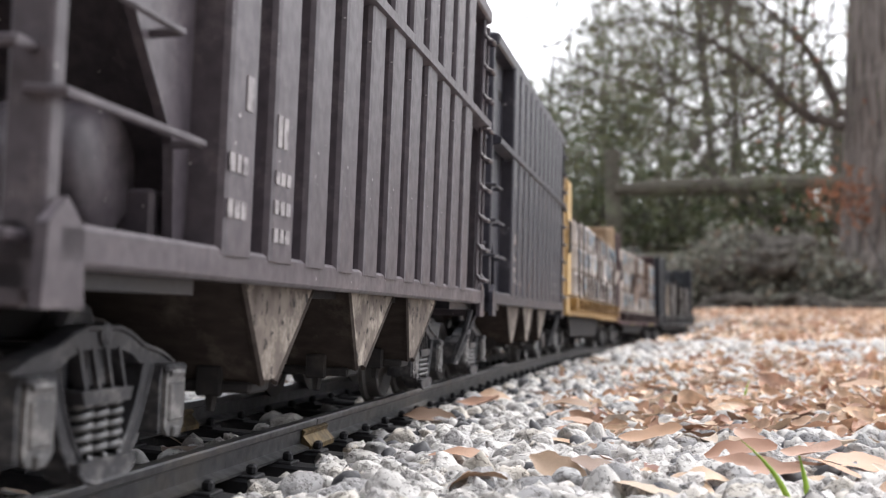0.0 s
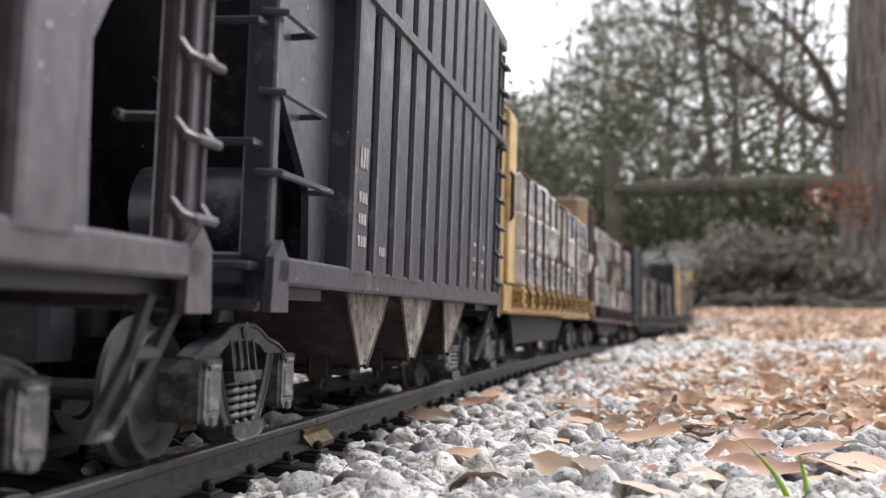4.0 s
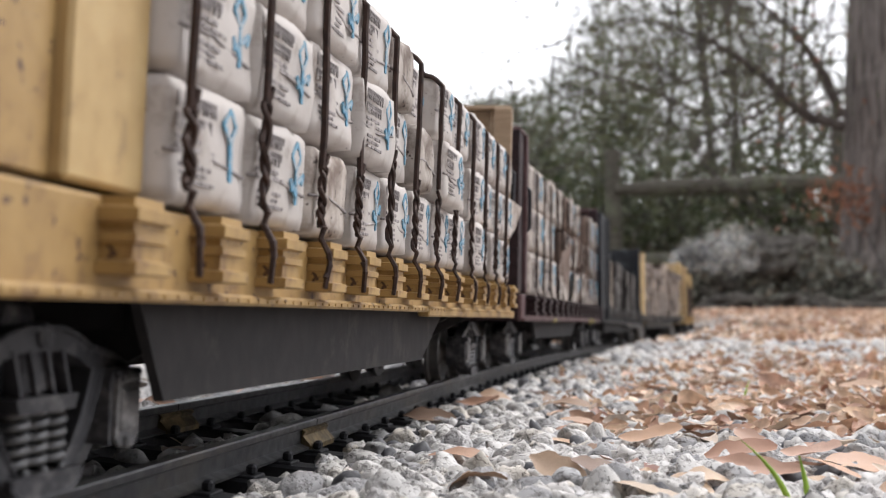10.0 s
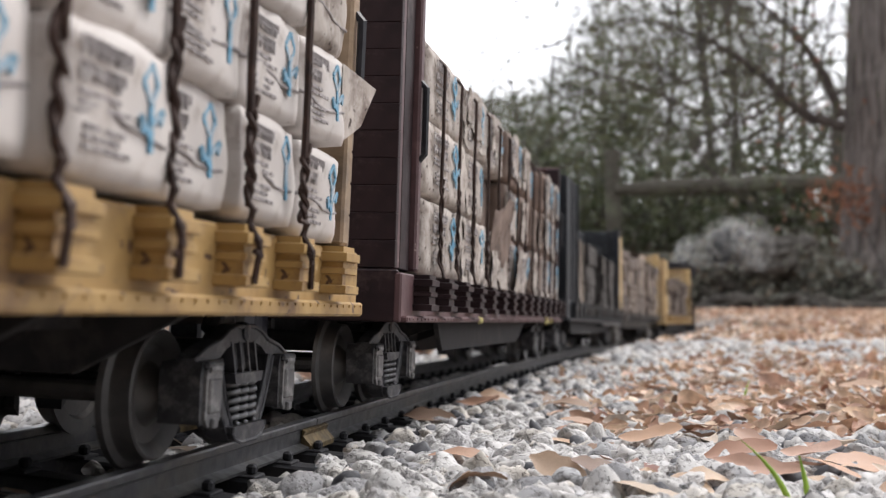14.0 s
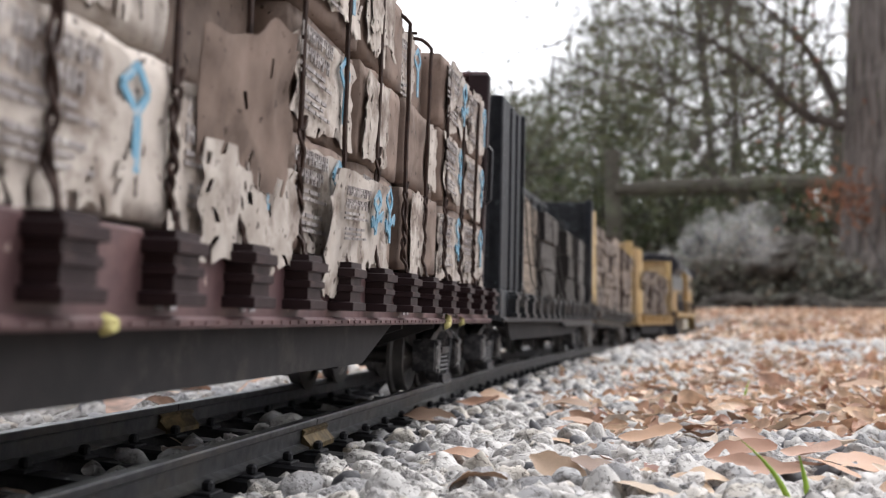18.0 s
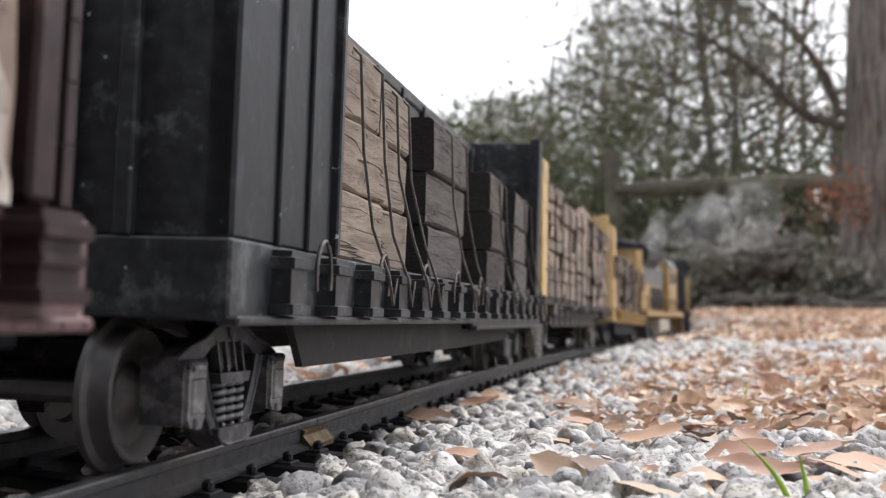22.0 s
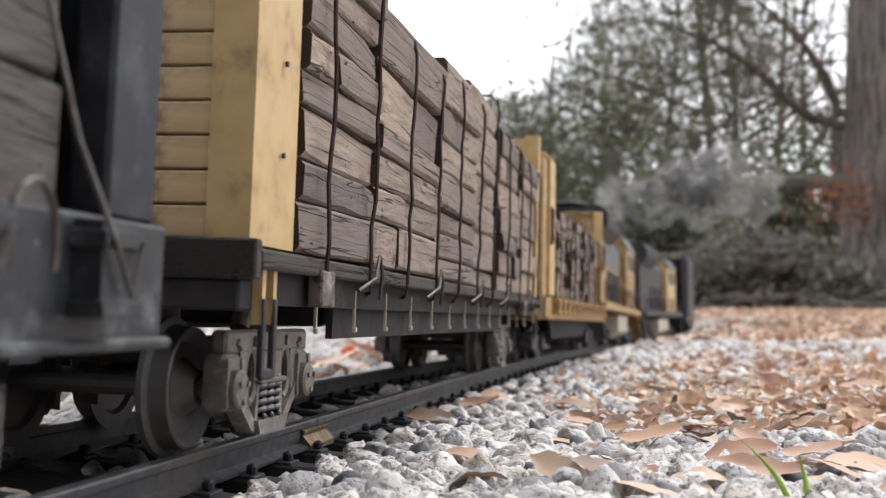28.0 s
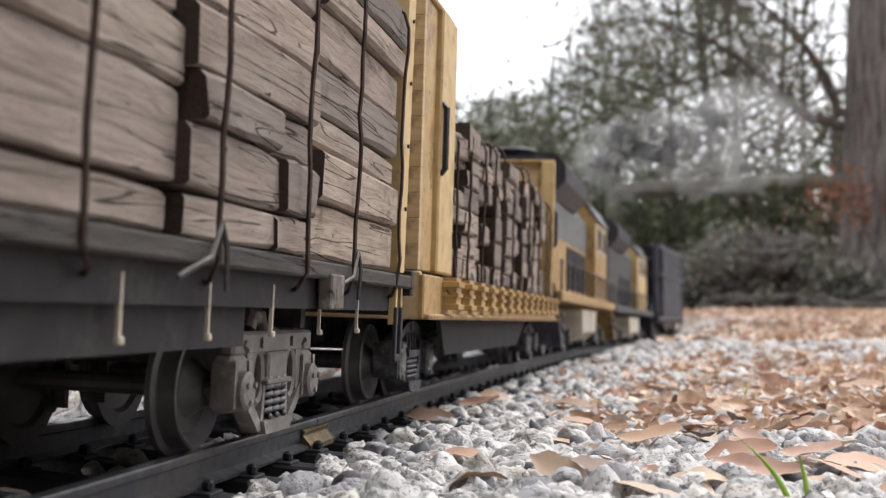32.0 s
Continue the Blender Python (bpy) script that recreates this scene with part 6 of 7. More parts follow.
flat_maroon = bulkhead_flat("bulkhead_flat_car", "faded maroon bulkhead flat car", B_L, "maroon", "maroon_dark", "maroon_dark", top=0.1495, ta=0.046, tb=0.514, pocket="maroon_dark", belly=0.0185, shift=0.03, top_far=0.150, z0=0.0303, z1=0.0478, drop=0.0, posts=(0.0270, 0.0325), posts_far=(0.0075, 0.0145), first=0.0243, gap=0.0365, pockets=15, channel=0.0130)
load_maroon = torn_load(B_L)
rowsb = []
for _y, _k in ((0.0335, 3), (0.0765, 2), (0.1165, 1), (0.170, 2), (0.210, 2), (0.360, 2), (0.425, 3), (0.455, 2)):
    for _i in range(_k):
        rowsb.append((0.0506, _y + 0.0055 * _i, _y + 0.0055 * _i + 0.0035, 0.0368, 0.0430))
        if _y > 0.15:
            rowsb.append((0.0506, _y + 0.0055 * _i, _y + 0.0055 * _i + 0.0030, 0.0335, 0.0352))
bars("stencil_mark", flat_maroon, rowsb)
for _y, _r in ((0.432, 0.0040), (0.464, 0.0026), (0.150, 0.0022)):
    mb = MB()
    for _k in range(7):
        _a = _k * 0.9
        mb.tube([(0.0518, _y + _r * 0.6 * math.cos(_a), 0.0312 + _r * 0.35 * math.sin(_a)), (0.0536, _y + _r * 0.5 * math.cos(_a), 0.0312 + _r * 0.3 * math.sin(_a))], [_r * 0.5, _r * 0.28], 7)
    part("lichen_patch", mb, "moss", flat_maroon, "pale yellow lichen on the sill", True)
flat_black = beam_car(K_L)
stacks = [
    block_stack("pale grey-tan timber blocks on the black car", "wood_light", 0.078, 0.135, 0.006, 0.0465, (0.020, 0.021, 0.022), 1),
    block_stack("pale grey-tan timber blocks on the black car", "wood_light", 0.139, 0.180, 0.006, 0.0440, (0.020, 0.021, 0.021), 2),
    block_stack("grey weathered timber blocks on the black car", "wood_grey", 0.224, 0.303, 0.006, 0.0450, (0.021, 0.021, 0.022), 3),
    block_stack("dark stained timber blocks on the black car", "wood_dark", 0.374, 0.430, 0.004, 0.0450, (0.020, 0.020, 0.021), 4),
    block_stack("grey weathered timber blocks on the black car", "wood_grey", 0.478, 0.560, 0.006, 0.0450, (0.020, 0.021, 0.021), 5),
]
flat_log = plank_car(P_L)
load_log = timber_load("timber_load", "rough brown timber packs wired onto the yellow log car", 0.036, P_L - 0.022, 0.0478, 0.1400, 6, 0.0105, 21, 11, heights=(0.8, 1.0, 1.4, 1.9, 1.3))
flat_gold_far = bulkhead_flat("bulkhead_flat_car", "mustard yellow bulkhead flat car with yellow plank ends", Q_L, "gold", "plank_gold", "gold_pale", top=0.1525, ta=0.046, tb=Q_L - 0.046, z0=0.0312, z1=0.0488, drop=0.0, posts=(0.030, 0.060), posts_far=(0.006, 0.012), first=0.040, gap=0.0308)
load_far = timber_load("timber_load", "loose dark brown timber offcuts wired onto a yellow flat car", 0.062, Q_L - 0.014, 0.0490, 0.1240, 13, 0.0105, 33, 12, "wood", 0.25)
loco_lead = locomotive(E_L, "yellow and grey diesel locomotive with a dark flared roof", "grey_hood", "gold", "gold")
loco_second = locomotive(E_L, "dark grey diesel locomotive with a yellow sill", "grey_paint", "grey_paint", "gold_pale")
hopper_dark = hopper("hopper_car", "dark blue-grey ribbed coal hopper car", T_L, "hop2", (12, 0.0670, 0.3350), [(0.1, 0.08, 0.003, 0.005, 4)], 0.040, T_L - 0.040, [(0.08, 0.14, 0.12), (0.15, 0.21, 0.18), (0.23, 0.29, 0.25)])

# loose bits lying on the wrapped load
bit = MB()
bit.box(-0.006, 0.006, -0.009, 0.009, 0, 0.0075, 0.0015)
chip_red = tagged(part("plastic_chip", bit, "red"), "small red-orange plastic chip on top of the wrapped lumber", "chip")
bit = MB()
bit.add([(0.008 * math.cos(a) * (1 + 0.2 * math.sin(3 * a)), 0.009 * math.sin(a), z) for z in (0, 0.006) for a in np.linspace(0, 5.5, 8)], [tuple(range(8)), tuple(reversed(range(8, 16)))] + [(i, (i + 1) % 8, (i + 1) % 8 + 8, i + 8) for i in range(8)])
pebble_top = tagged(part("pebble", bit, "stone"), "grey pebble lying on top of the wrapped lumber", "pebble")

LOCO_S = 3.965
# every thing that rides with the train: start of its car along the track, truck places, thing, own offset on the car
TRAIN = [
    (0.174, 0.046, 0.331, [hopper_grey]),
    (0.608, 0.023, 0.308, [hopper_blue]),
    (0.999, 0.042, 0.474, [flat_gold, load_gold, (chip_red, (0.036, 0.20, 0.1205)), (pebble_top, (0.038, 0.165, 0.1205))]),
    (1.5805, 0.046, 0.514, [flat_maroon, load_maroon]),
    (2.194, 0.039, 0.527, [flat_black, *stacks]),
    (2.833, 0.0468, 0.482, [flat_log, load_log]),
    (3.436, 0.046, Q_L - 0.046, [flat_gold_far, load_far]),
    (LOCO_S, 0.115, E_L - 0.115, [loco_lead]),
    (LOCO_S + 0.600, 0.115, E_L - 0.115, [loco_second]),
    (LOCO_S + 1.200, 0.040, T_L - 0.040, [hopper_dark]),
]


# ---- ground: one sheet to the horizon, finer near the camera ----
def ground_z(x, y):
    """Height of the ground: below the sleepers at the track, rising gently away from the camera."""
    d = math.hypot(x, y)
    z = -0.0200 + 0.022 * max(0.0, y - 1.0) ** 0.9 if y > 1.0 else -0.0200
    z = min(z, 0.046)
    z += 0.0025 * math.sin(x * 9 + 1.0) * math.sin(y * 7) + (0.006 * math.sin(x * 3.1) * math.sin(y * 2.3) if d > 1.5 else 0)
    # the bed falls with the far track
    s = float(np.interp(y, TRY[:480], S_AX[:480])) if y < 3.2 else 3.4
    q = on_track(s)
    off = (x - q.x)
    w = max(0.0, 1 - abs(off) / 0.16)
    z = z * (1 - w) + (q.z - 0.0190) * w
    if off < -0.10:
        z += min(0.03, (-0.10 - off) * 0.05)
    return z


def sheet(xs, ys, name, material):
    vs = [(x, y, ground_z(x, y)) for y in ys for x in xs]
    n = len(xs)
    fs = [(j * n + i, j * n + i + 1, (j + 1) * n + i + 1, (j + 1) * n + i) for j in range(len(ys) - 1) for i in range(n - 1)]
    me = bpy.data.meshes.new(name)
    me.from_pydata(vs, [], fs)
    me.shade_smooth()
    me.materials.append(M[material])
    return tagged(new(name, me), "pale gravelly soil under ballast and fallen leaves", "ground", "", "structure")


gx = [-400, -120, -40, -15, -6, -3] + [-1.6 + 0.05 * i for i in range(73)] + [3, 4.5, 7, 12, 20, 45, 120, 400]
gy = [-400, -100, -30, -8, -3, -1.2] + [-0.6 + 0.05 * i for i in range(90)] + [4.5, 5.2, 6, 8, 11, 15, 22, 40, 100, 400]
ground = sheet(gx, gy, "ground", "soil")


# ---- track ----
track = empty("railway_track", "black narrow garden railway track on white ballast", "track")
track["kind"] = "structure"


def rail(right, s0, s1, name="rail"):
    prof = [(-0.0014, 0.0), (0.0014, 0.0), (0.0016, -0.0004), (0.0016, -0.0020), (0.0006, -0.0028), (0.0006, -0.0068), (0.0037, -0.0078), (0.0037, -0.0085),
            (-0.0037, -0.0085), (-0.0037, -0.0078), (-0.0006, -0.0068), (-0.0006, -0.0028), (-0.0016, -0.0020), (-0.0016, -0.0004)]
    ss = np.arange(s0, s1 + 0.001, 0.03)
    vs = [on_track(s, right + p, q) for s in ss for p, q in prof]
    k = len(prof)
    fs = [(i * k + j, i * k + (j + 1) % k, (i + 1) * k + (j + 1) % k, (i + 1) * k + j) for i in range(len(ss) - 1) for j in range(k)]
    fs += [tuple(range(k)), tuple(reversed(range((len(ss) - 1) * k, len(ss) * k)))]
    mb = MB()
    mb.add(vs, fs)
    return part(name, mb, "rail", track)


JOINT = 0.390
for rr in (0.0240, -0.0240):
    rail(rr, -0.9, JOINT - 0.0006)
    rail(rr, JOINT + 0.0006, 5.6)
    mb = MB()
    for sd in (1, -1):
        vs = []
        for s in (JOINT - 0.013, JOINT + 0.013):
            for p, q in ((0.0009, -0.0026), (0.0020, -0.0032), (0.0013, -0.0046), (0.0042, -0.0074), (0.0042, -0.0090), (0.0030, -0.0090), (0.0008, -0.0066)):
                vs.append(on_track(s, rr + sd * p, q))
        mb.add(vs, [tuple(range(7)), tuple(reversed(range(7, 14)))] + [(i, (i + 1) % 7, (i + 1) % 7 + 7, i + 7) for i in range(7)])
    part("rail_joiner", mb, "joiner", track, "dirty brass rail joiner")
tie = MB()
tie.box(-0.0455, 0.0455, -0.0050, 0.0050, -0.0150, -0.0092, 0.0008)
for x in (-0.024, 0.024):
    tie.box(x - 0.0080, x + 0.0080, -0.0042, 0.0042, -0.0094, -0.0084, 0.0003)
    for sd in (1, -1):
        tie.box(x + sd * 0.0056 - 0.0013, x + sd * 0.0056 + 0.0013, -0.0016, 0.0016, -0.0086, -0.0058, 0.0007)
tie_me = tie.mesh("sleeper")
tie_me.materials.append(M["tie"])


def at_track(s, up=0.0):
    h, tl = float(np.interp(s, S_AX, HEAD)), float(np.interp(s, S_AX, TILT))
    return Matrix.Translation(on_track(s, 0, up)) @ Matrix.Rotation(-h, 4, "Z") @ Matrix.Rotation(tl, 4, "Y")


TIE_GAP = 0.0300
for i in range(106):
    s = -0.25 + i * TIE_GAP
    part("sleeper", tie_me, "tie", track, m=at_track(s))


# ---- ballast and fallen leaves ----
def ico(sub, seed, rough=0.28, chop=False):
    bm = bmesh.new()
    bmesh.ops.create_icosphere(bm, subdivisions=sub, radius=1)
    rng = random.Random(seed)
    ax = Vector((rng.uniform(0.75, 1.25), rng.uniform(0.75, 1.2), rng.uniform(0.55, 0.9)))
    off = Vector([rng.uniform(0, 50) for _ in range(3)])
    for v in bm.verts:
        d = v.co.normalized()
        k = 1 + rough * noise.noise(d * 1.4 + off) * 1.3 + rough * 0.6 * noise.noise(d * 3.4 + off) + (rough * 0.35 * noise.noise(d * 7.5 + off) if sub > 2 else 0)
        v.co = Vector([c * a for c, a in zip(d * k, ax)])
    if chop:
        for _ in range(9):
            nrm = Vector([rng.gauss(0, 1) for _ in range(3)]).normalized()
            lim = rng.uniform(0.55, 0.85)
            for v in bm.verts:
                e = v.co.dot(nrm) - lim
                if e > 0:
                    v.co -= nrm * e * 0.62
    vs = np.array([v.co[:] for v in bm.verts])
    fs = np.array([[v.index for v in f.verts] for f in bm.faces])
    bm.free()
    return vs, fs


def rand_rot(n, rng):
    q = rng.normal(size=(n, 4))
    q /= np.linalg.norm(q, axis=1)[:, None]
    w, x, y, z = q.T
    return np.stack([1 - 2 * (y * y + z * z), 2 * (x * y - z * w), 2 * (x * z + y * w), 2 * (x * y + z * w), 1 - 2 * (x * x + z * z), 2 * (y * z - x * w),
                     2 * (x * z - y * w), 2 * (y * z + x * w), 1 - 2 * (x * x + y * y)], 1).reshape(n, 3, 3)


def scatter_mesh(name, bases, pos, rot, size, material, smooth=False):
    """One mesh out of many small pieces: each takes one of the base shapes."""
    VS, FS, k = [], [], 0
    nb = len(bases)
    for b, (vs, fs) in enumerate(bases):
        ix = np.arange(b, len(pos), nb)
        if not len(ix):
            continue
        sz = size[ix]
        sz = sz[:, None, None] if sz.ndim == 1 else sz[:, None, :]
        p = np.einsum("nij,nvj->nvi", rot[ix], vs[None] * sz) + pos[ix][:, None, :]
        f = fs[None] + (np.arange(len(ix)) * len(vs))[:, None, None] + k
        VS.append(p.reshape(-1, 3))
        FS.append(f.reshape(-1, fs.shape[1]))
        k += len(ix) * len(vs)
    V, F = np.concatenate(VS), np.concatenate(FS)
    me = bpy.data.meshes.new(name)
    w = F.shape[1]
    me.vertices.add(len(V))
    me.vertices.foreach_set("co", V.astype(np.float32).ravel())
    me.loops.add(F.size)
    me.loops.foreach_set("vertex_index", F.astype(np.int32).ravel())
    me.polygons.add(len(F))
    me.polygons.foreach_set("loop_start", np.arange(0, F.size, w, dtype=np.int32))
    me.update(calc_edges=True)
    me.validate()
    if smooth:
        me.shade_smooth()
    me.materials.append(M[material])
    return me


nr = np.random.default_rng(5)


def off_track(x, y):
    s = float(np.interp(y, TRY[:480], S_AX[:480]))
    q = on_track(s)
    h = float(np.interp(s, S_AX, HEAD))
    return (x - q.x) * math.cos(h) - (y - q.y) * math.sin(h), s


def bed(n, y0, y1, x_of, size, jitter=0.32, sink=0.2, lift=0.003):
    P, Z = [], []
    while len(P) < n:
        y = y0 + (y1 - y0) * nr.random()
        a, b = x_of(y)
        x = a + (b - a) * nr.random()
        o, s = off_track(x, y)
        r = size * math.exp(nr.normal() * jitter)
        r = min(r, size * 1.9)
        if o > 0.0375 and abs(o) < 0.047 and nr.random() < 0.10:
            r *= 0.7
            zz = on_track(s, o).z - 0.0105 + r * 0.35
        elif abs(o) < 0.047:
            # between and under the rails the stones lie low, and only between the sleepers
            if nr.random() < 0.45:
                continue
            r *= 0.8
            zz = on_track(s, o).z - 0.0128 + r * 0.15
            if abs(abs(o) - 0.024) < 0.006 + r:
                continue
        else:
            zz = ground_z(x, y) + r * (0.5 - sink * nr.random()) + lift * nr.random()
        P.append((x, y, zz))
        Z.append(r)
    return np.array(P), np.array(Z)


def view_wedge(y):
    return -0.06 + 0.02 * y, 0.10 + 0.47 * y


fine = [ico(3, k, 0.42, True) for k in range(8)]
mid = [ico(2, 20 + k, 0.42, True) for k in range(8)]
low = [ico(1, 40 + k, 0.4, True) for k in range(6)]
ballast_bed = empty("ballast_bed", "pale grey-white crushed stone ballast beside the track", "ballast")
ballast_bed["kind"] = "structure"
STONES = []
for vs_, fs_ in fine:
    me = bpy.data.meshes.new("stone")
    me.from_pydata([tuple(v) for v in vs_], [], [tuple(int(i) for i in f) for f in fs_])
    me.shade_smooth()
    me.materials.append(M["stone"])
    STONES.append(me)
pos, siz = bed(290, 0.24, 0.36, lambda y: (-0.035 + 0.2 * (y - 0.24), 0.05 + 0.10 * y), 0.0036, 0.38, 0.1, 0.0030)
rot_ = rand_rot(290, nr)
for q in range(290):
    m3 = Matrix(rot_[q].tolist()).to_4x4()
    part("stone", STONES[q % 8], "stone", ballast_bed, m=Matrix.Translation(pos[q]) @ m3 @ Matrix.Scale(float(siz[q]), 4))
pos, siz = bed(4200, 0.17, 0.42, lambda y: (-0.10 + 0.1 * y, 0.05 + 0.30 * y), 0.0033, 0.38)
stones_near = tagged(new("ballast", scatter_mesh("ballast", fine, pos, rand_rot(len(pos), nr), siz, "stone", True)), "pale grey-white crushed stone ballast beside the track", "ballast", "", "stuff")
pos, siz = bed(15000, 0.40, 1.15, lambda y: (-0.02 + 0.12 * (y - 0.4), 0.05 + 0.37 * y), 0.0034, 0.36)
tagged(new("ballast", scatter_mesh("ballast", mid, pos, rand_rot(len(pos), nr), siz, "stone", True)), "pale grey-white crushed stone ballast beside the track", "ballast", "", "stuff")
pos, siz = bed(16000, 1.1, 3.2, lambda y: (0.05 + 0.15 * (y - 1), 0.08 + 0.34 * y), 0.0058)
tagged(new("ballast", scatter_mesh("ballast", low, pos, rand_rot(len(pos), nr), siz, "stone", True)), "pale grey-white crushed stone ballast thinning into the path", "ballast", "", "stuff")
pos, siz = bed(9000, 0.12, 1.9, lambda y: (-0.50 + 0.05 * y, -0.10 + 0.20 * y), 0.0056)
tagged(new("ballast", scatter_mesh("ballast", mid, pos, rand_rot(len(pos), nr), siz, "stone", True)), "pale crushed stone on the far side of the track", "ballast", "", "stuff")
pos, siz = bed(1100, 0.24, 1.5, lambda y: (-0.04 + 0.1 * y, 0.03 + 0.34 * y), 0.0027, lift=0.005)
tagged(new("dark_gravel", scatter_mesh("dark_gravel", mid, pos, rand_rot(len(pos), nr), siz, "stone_dark", True)), "scattered dark stones among the pale ballast", "gravel", "", "stuff")

# black chips added as the dark shadow strip below the near rail
P_, Z_ = [], []
while len(P_) < 330:
    s_ = 0.30 + 1.1 * nr.random()
    w_ = on_track(s_, 0.0435 + 0.020 * nr.random())
    r_ = 0.0024 * math.exp(nr.normal() * 0.35)
    P_.append((w_.x, w_.y, ground_z(w_.x, w_.y) + 0.0045 + 0.003 * nr.random()))
    Z_.append(r_)
tagged(new("dark_gravel", scatter_mesh("dark_gravel", mid, np.array(P_), rand_rot(330, nr), np.array(Z_), "stone_dark", True)), "black stone chips standing in for the shadow along the sleeper ends", "gravel", "", "stuff")


def leaf_base(seed, lobes=True):
    """A dry leaf: pointed oval with a folded midrib and curled edges; unit length along y."""
    rng = random.Random(seed)
    n = 9
    vs, fs = [], []
    wid = rng.uniform(0.40, 0.58)
    curl, bend, tw = rng.uniform(0.02, 0.15), rng.uniform(-0.35, 0.30), rng.uniform(-0.2, 0.2)
    for i in range(n + 1):
        u = i / n
        w = wid * math.sin(math.pi * min(1, u * 0.94 + 0.04)) ** 0.75 * (1 - 0.25 * u)
        if lobes:
            w *= 1 + 0.13 * math.sin(u * 19 + seed) + 0.06 * math.sin(u * 41 + 2 * seed)
        z = bend * (u - 0.5) ** 2 * 2 + tw * 0.1 * math.sin(u * 5)
        for k, c in ((-1, 1.0), (-0.5, 0.3), (0, 0.0), (0.5, 0.3), (1, 1.0)):
            vs.append((k * w / 2 * 1.0, u - 0.5, z + curl * c * (w / wid) * (1 + 0.4 * math.sin(u * 9 + k + seed)) * 0.6))
    for i in range(n):
        for k in range(4):
            a = i * 5 + k
            fs.append((a, a + 1, a + 6, a + 5))
    return np.array(vs), np.array(fs)


LEAVES = [leaf_base(k) for k in range(8)]


def leaf_rot(n, tilt):
    R = []
    for _ in range(n):
        m = Euler((nr.normal() * tilt, nr.normal() * tilt, nr.random() * 6.283)).to_matrix()
        R.append(np.array(m))
    return np.array(R)


def litter(n, y0, y1, x_of, size, tilt, lift, keep=None):
    P, Z = [], []
    while len(P) < n:
        y = y0 + (y1 - y0) * nr.random()
        a, b = x_of(y)
        x = a + (b - a) * nr.random()
        o, s = off_track(x, y)
        if abs(o) < 0.055:
            continue
        if keep and nr.random() > keep(o, y):
            continue
        P.append((x, y, ground_z(x, y) + lift * (0.6 + 0.7 * nr.random())))
        Z.append(size * math.exp(nr.normal() * 0.3))
    return np.array(P), leaf_rot(n, tilt), np.array(Z)


def density(o, y):
    return min(1.0, max(0.05, (o - 0.085) / 0.17))


p, r, z = litter(13000, 0.42, 1.5, lambda y: (0.05, 0.06 + 0.42 * y), 0.0118, 0.48, 0.0066, density)
tagged(new("leaf_litter", scatter_mesh("leaf_litter", LEAVES, p, r, z, "leaf_dry")), "dry tan and russet oak leaves strewn on the gravel", "leaves", "", "stuff")
p, r, z = litter(30000, 1.4, 5.2, lambda y: (0.16 + 0.14 * (y - 1.4), 0.15 + 0.44 * y), 0.0175, 0.45, 0.010, lambda o, y: min(1, max(0.08, (o - 0.07) / 0.20)))
tagged(new("leaf_litter", scatter_mesh("leaf_litter", LEAVES, p, r, z, "leaf_dry")), "carpet of dry tan oak leaves on the path", "leaves", "", "stuff")
p, r, z = litter(500, 0.2, 2.2, lambda y: (-0.55, -0.16 + 0.2 * y), 0.026, 0.3, 0.012)
tagged(new("leaf_litter", scatter_mesh("leaf_litter", LEAVES, p, r, z, "leaf_dry")), "dry oak leaves beyond the track", "leaves", "", "stuff")
# single leaves beside the camera: x, y, height, length, turns, shape
LEAF_ME = []
for k in range(8):
    me = bpy.data.meshes.new("fallen_leaf")
    me.from_pydata([tuple(v) for v in LEAVES[k][0]], [], [tuple(int(i) for i in f) for f in LEAVES[k][1]])
    me.shade_smooth()
    me.materials.append(M["leaf_dry"])
    LEAF_ME.append(me)


def fallen(px, py, length, rx, ry, rz, shape, lift=0.0100, width=1.0):
    ob = part("fallen_leaf", LEAF_ME[shape % 8], "leaf_dry")
    ob.matrix_basis = pose(px, py, ground_z(px, py) + lift, rx, ry, rz) @ Matrix.Diagonal((length * width, length, length, 1))
    return tagged(ob, "dry curled tan oak leaf lying on pale stones", "leaf", "fallen leaves")


near_leaves = [
    (-0.0055, 0.472, 0.026, 4, -26, 76, 0), (0.0165, 0.550, 0.029, -8, -20, 58, 1), (0.0250, 0.600, 0.032, 6, -12, 72, 2), (0.060, 0.553, 0.033, 4, -10, 82, 3), (0.053, 0.458, 0.017, 5, -18, 80, 4),
    (0.068, 0.382, 0.026, -10, -24, 68, 5), (0.0290, 0.296, 0.020, 30, -44, 40, 6), (0.040, 0.298, 0.022, 14, -34, 105, 7), (0.084, 0.335, 0.028, -12, -22, 60, 0), (0.078, 0.291, 0.026, 6, -30, 75, 1),
    (0.132, 0.536, 0.036, 4, -14, 80, 2), (0.246, 0.678, 0.036, 6, -26, 70, 3), (0.111, 0.308, 0.026, 10, -30, 95, 4), (0.104, 0.330, 0.024, -8, -20, 40, 5),
    (0.0050, 0.333, 0.022, 4, -12, 82, 3), (0.0080, 0.286, 0.018, -8, 10, 100, 2), (0.100, 0.300, 0.022, 14, 6, 50, 4), (0.112, 0.340, 0.024, -6, 10, 100, 5), (0.098, 0.372, 0.022, 18, -4, 20, 6),
    (0.095, 0.435, 0.022, 4, 6, 65, 7), (0.130, 0.420, 0.024, -8, 12, 95, 0), (0.140, 0.566, 0.028, 8, -8, 70, 1), (0.150, 0.470, 0.024, 10, 6, 80, 2), (0.130, 0.680, 0.026, 4, 6, 110, 4),
    (0.145, 1.10, 0.032, 8, 2, 78, 3), (0.120, 0.690, 0.030, 4, 2, 70, 5),
]
